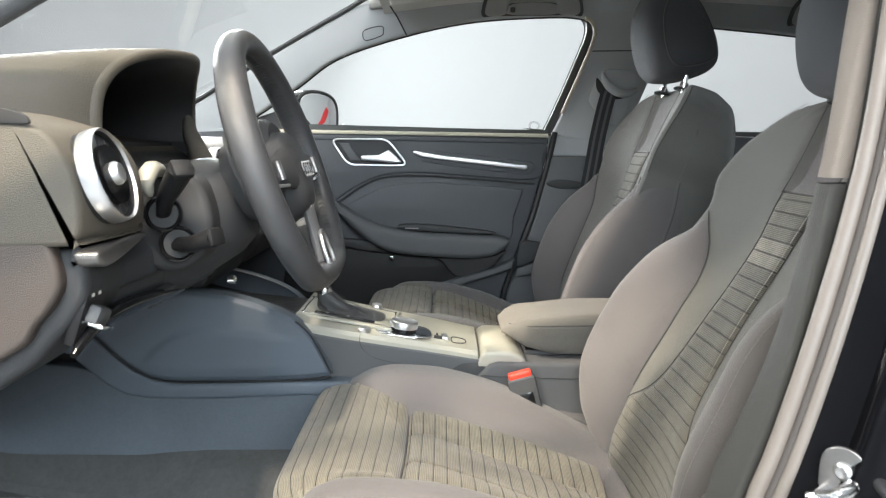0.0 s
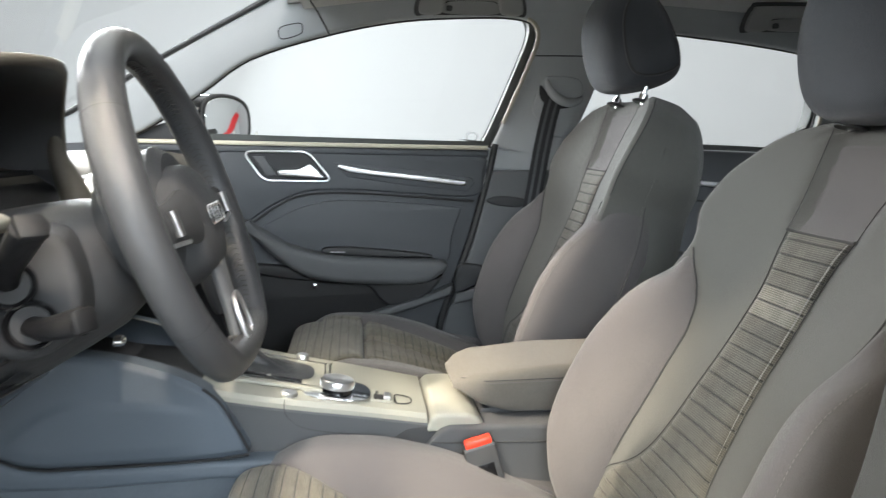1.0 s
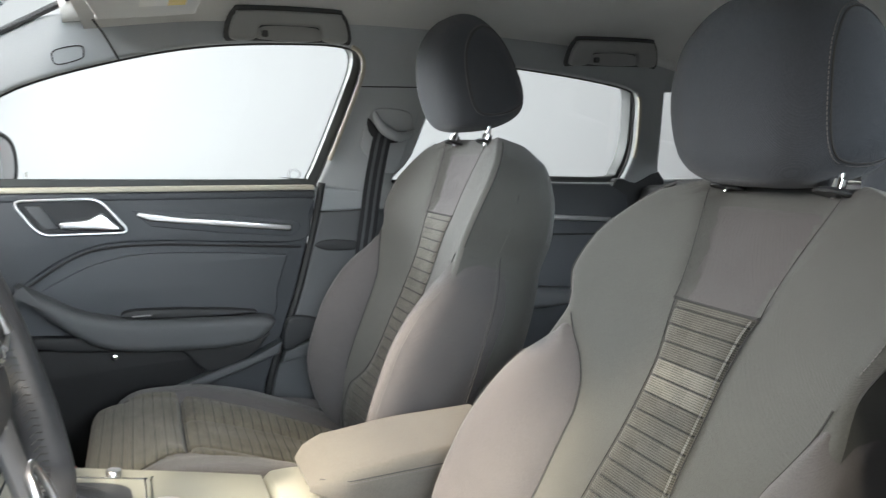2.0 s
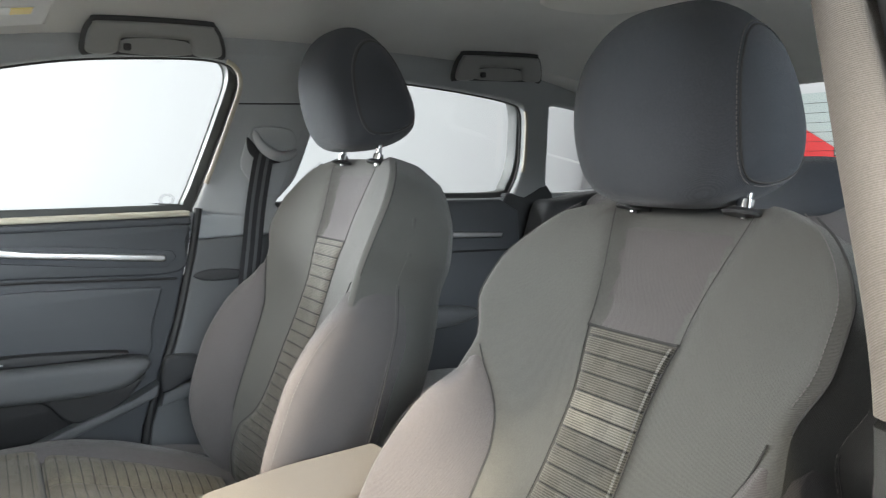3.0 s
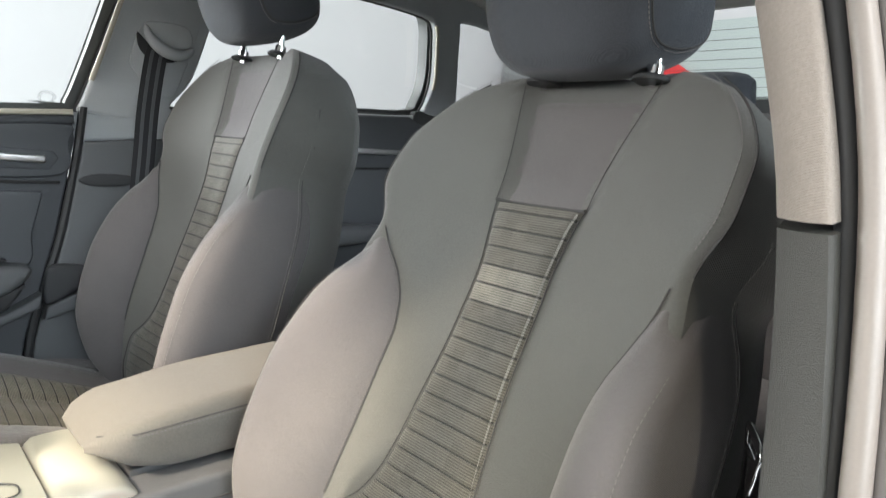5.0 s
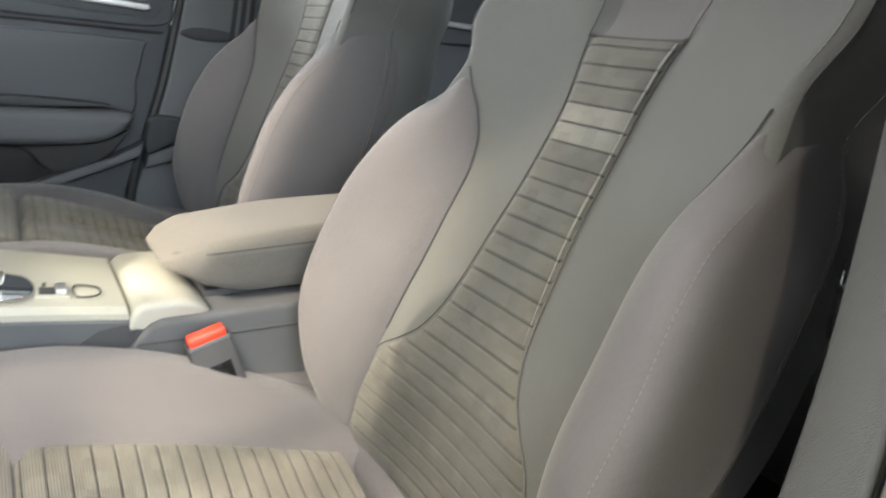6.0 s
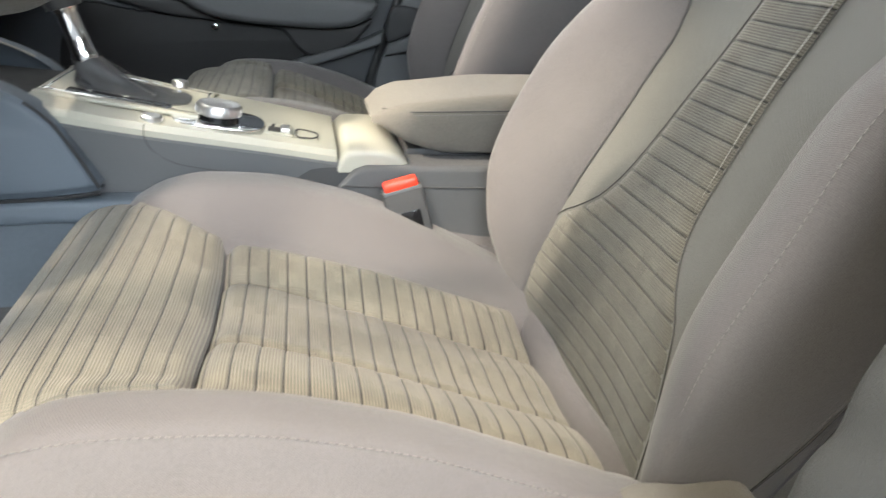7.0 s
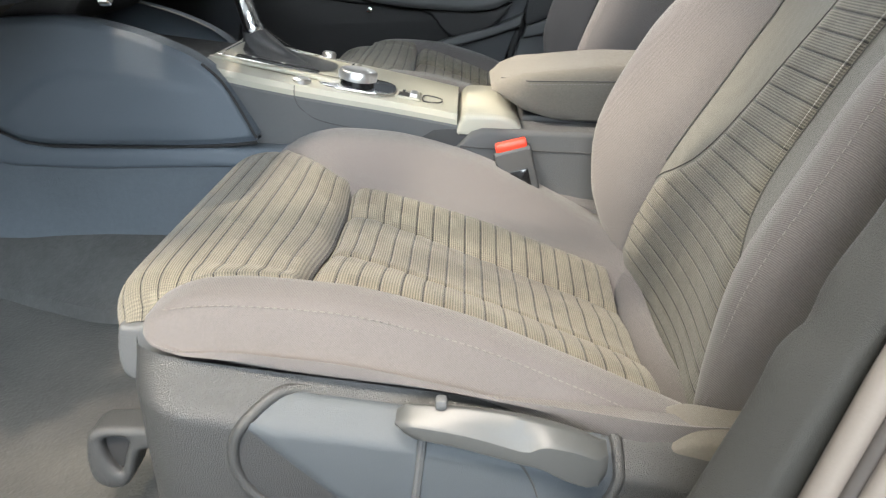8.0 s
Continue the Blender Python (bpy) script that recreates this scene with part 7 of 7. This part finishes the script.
    surround = spline([(-0.50, 0.968), (-0.45, 0.966), (-0.4115, 0.945), (-0.4005, 0.90), (-0.424, 0.825), (-0.46, 0.80), (-0.52, 0.90)], 5, True)
    put("column_surround", plate(surround, (), 0.40, 0.003, at_y(-0.560), 2), BLACK, "matt black panel round the column")
    # silver trim end beside the vent
    wing = spline([(-0.716, 0.866), (-0.695, 0.8685), (-0.62, 0.869), (-0.575, 0.869), (-0.570, 0.863), (-0.62, 0.855), (-0.675, 0.849), (-0.705, 0.851), (-0.714, 0.858)], 4, True)
    put("trim_end", plate(wing, (), 0.026, 0.005, lambda a, b, c: Vector((-0.358 + c - 0.10 * (a + 0.66), a, b)), 3), SATIN_DARK, "brushed metal trim end")
    # light switch
    put("switch_bezel", block(-0.368, -0.666, 0.795, 0.012, 0.046, 0.060, 0.004, Matrix.Rotation(radians(20), 4, "Y")), BLACK)
    put("light_switch", block(-0.358, -0.664, 0.794, 0.018, 0.034, 0.020, 0.005, Matrix.Rotation(radians(20), 4, "Y") @ Matrix.Rotation(radians(-18), 4, "X")), PLASTIC_GREY, "grey light switch with a chrome foot")
    put("switch_edge", block(-0.358, -0.662, 0.782, 0.022, 0.036, 0.005, 0.002, Matrix.Rotation(radians(20), 4, "Y") @ Matrix.Rotation(radians(-18), 4, "X")), CHROME)
    for k in range(2):
        put("switch_mark", block(-0.3535, -0.678 + 0.014 * k, 0.8185, 0.001, 0.005, 0.005, 0), LABEL)
    # round vents: chrome ring, vanes and centre
    for y, ny in ((-0.655, 0.06), (-0.075, 0.0), (0.075, 0.0), (0.60, 0.14)):
        x = -0.337 if y < -0.5 else -0.400
        m = turned((x, y, 0.938 if y < -0.5 else 0.915), (0.90, ny, 0.25 if y < -0.5 else 0.1)) @ Matrix.Scale(1.03 if y < -0.5 else 1.0, 4)
        v = put("round_vent", lathe([(0.0438, -0.004), (0.0470, -0.012), (0.0476, -0.006), (0.0470, 0.003), (0.0456, 0.0045), (0.0440, 0.002), (0.0438, -0.004)], m, 48), SATIN, "satin ring of a round air vent")
        def sub(nm, data, mat, label=""):
            ob = part(nm, data, mat, v, label)
            return ob
        sub("vent_barrel", lathe([(0.0405, -0.06), (0.0462, -0.06), (0.0462, -0.010), (0.0438, 0.0015), (0.0430, 0.0015), (0.0405, -0.012)], m, 40), BLACK)
        sub("vent_bowl", lathe([(0, -0.028), (0.041, -0.028), (0.0405, -0.012), (0.0405, -0.026), (0, -0.026)], m, 40), RUBBER)
        sub("vent_ring", lathe([(0.026, -0.012), (0.030, -0.012), (0.030, 0.003), (0.026, 0.003)], m, 40), GLOSS)
        sub("vent_hub", lathe([(0, -0.012), (0.012, -0.012), (0.012, 0.006), (0.0095, 0.010), (0, 0.009)], m, 32), SATIN, "satin vent hub")
        for k in range(12):
            a = 2 * math.pi * k / 12
            sub("vane", tube([m @ Vector((0.011 * math.cos(a), 0.011 * math.sin(a), -0.006)), m @ Vector((0.040 * math.cos(a), 0.040 * math.sin(a), -0.004))], 0.0013, 6), PLASTIC_GREY)
    # instrument hood: an arch open to the rear
    CY = -0.372
    def arch(a, grow):
        s, c = max(math.sin(a), 0.0), math.cos(a)
        wy = 0.172 + grow
        hz = 0.120 + grow
        return CY - wy * math.copysign(abs(c) ** 0.72, c), 0.972 + hz * s ** 0.62
    def lip_x(y):
        return -0.346 - 0.062 * min(abs(y - CY) / 0.17, 1.1) ** 1.5

    def hood(u, v):
        a = math.pi * u
        y, z = arch(a, 0.0)
        x = lip_x(y) - 0.44 * v
        near = y < CY
        k = 1 - (0.55 if near else 0.92) * v ** 1.6
        zz = 0.972 + (z - 0.972) * k
        return (x, CY + (y - CY) * (1 + (0.85 * v ** 0.6 if near else 0.10 * v)), zz)
    put("instrument_hood", sheet(hood, 56, 20), DASH, "soft-touch hood over the instruments")
    def lipf(u, v):
        a = math.pi * u
        q = math.pi * v
        y, z = arch(a, -0.006 + 0.006 * math.cos(q))
        return (lip_x(y) + 0.006 * math.sin(q), y, z)
    put("hood_lip", sheet(lipf, 56, 8), DASH)
    leg = spline([(-0.410, CY + 0.168, 1.02), (-0.408, CY + 0.160, 0.990), (-0.398, CY + 0.156, 0.965), (-0.385, CY + 0.150, 0.935), (-0.380, CY + 0.146, 0.905)], 5)
    put("hood_leg", tube(leg, [0.010 + 0.010 * smooth(0, 1, k / (len(leg) - 1)) for k in range(len(leg))], 14), DASH, "foot of the instrument hood")
    def inner(u, v):
        a = math.pi * u
        y, z = arch(a, -0.012 - 0.030 * v)
        return (lip_x(y) - (0.565 + lip_x(y)) * v, y, z)
    put("hood_lining", sheet(inner, 56, 10), PLASTIC, "matt black hood lining")
    for ys in (-1, 1):
        wall = spline([(-0.406, 0.985), (-0.412, 0.935), (-0.402, 0.885), (-0.50, 0.875), (-0.57, 0.90), (-0.57, 0.985)], 4, True)
        put("binnacle_side", plate(wall, (), 0.014, 0.004, at_y(CY + ys * 0.172 - 0.007)), BLACK, "black side of the instrument recess")
    put("binnacle_step", plate(spline([(-0.565, 0.96), (-0.50, 0.955), (-0.44, 0.925), (-0.415, 0.88), (-0.56, 0.88)], 4, True), (), 0.33, 0.004, at_y(CY - 0.165)), PLASTIC, "dark panel below the instruments")
    put("binnacle_floor", block(-0.52, CY, 0.966, 0.16, 0.34, 0.012, 0.004), RUBBER)
    put("instrument_glass", block(-0.565, CY, 1.01, 0.012, 0.33, 0.14, 0.004), GLOSS, "dark instrument display")
    for y in (-0.09, 0.09):
        m = turned((-0.556, CY + y, 1.005), (1, 0, 0))
        put("dial_ring", lathe([(0.050, 0), (0.054, 0), (0.054, 0.006), (0.050, 0.006)], m, 40), PLASTIC_GREY)
    # screen plinth of the middle, far side of the hood
    put("centre_fascia", plate(spline([(-0.62, 0.70), (-0.45, 0.70), (-0.40, 0.78), (-0.385, 0.86), (-0.42, 0.88), (-0.62, 0.88)], 4, True), (), 0.24, 0.01, at_y(-0.12)), PLASTIC)
    ign = turned((-0.372, -0.155, 0.735), (1, 0, 0))
    put("socket_ring", lathe([(0, 0), (0.008, 0), (0.008, 0.010), (0.006, 0.012), (0, 0.008)], ign, 24), CHROME)
    # a pedal and foot rest in the dark
    put("glovebox", plate(spline([(-0.80, 0.66), (-0.47, 0.70), (-0.40, 0.76), (-0.395, 0.84), (-0.80, 0.85)], 4, True), (), 0.46, 0.012, at_y(0.18)), PLASTIC)


build_column()
build_dash()


# ---------------------------------------------------------------- showroom things seen through the glass
def build_wall_stripe():
    s = thing("wall_stripe", "slanting red stripe panel on the white showroom wall", "wall panel", (8.28, 4.2, 1.2))
    put = putter(s)
    put("stripe_board", plate([(2.6, 0.30), (3.2, 0.02), (6.0, 1.85), (5.6, 2.15)], (), 0.02, 0.003, lambda a, b, c: Vector((8.27 + c, a, b))), RED_WALL, "red painted board")
    t = thing("wall_tag", "small white information tag on the wall", "sign", (8.25, 3.75, 1.05))
    put = putter(t)
    put("tag_card", block(8.262, 3.74, 1.04, 0.006, 0.20, 0.10, 0.002), WHITE)
    put("tag_frame", block(8.266, 3.74, 1.04, 0.006, 0.23, 0.13, 0.002), PLASTIC)


build_wall_stripe()
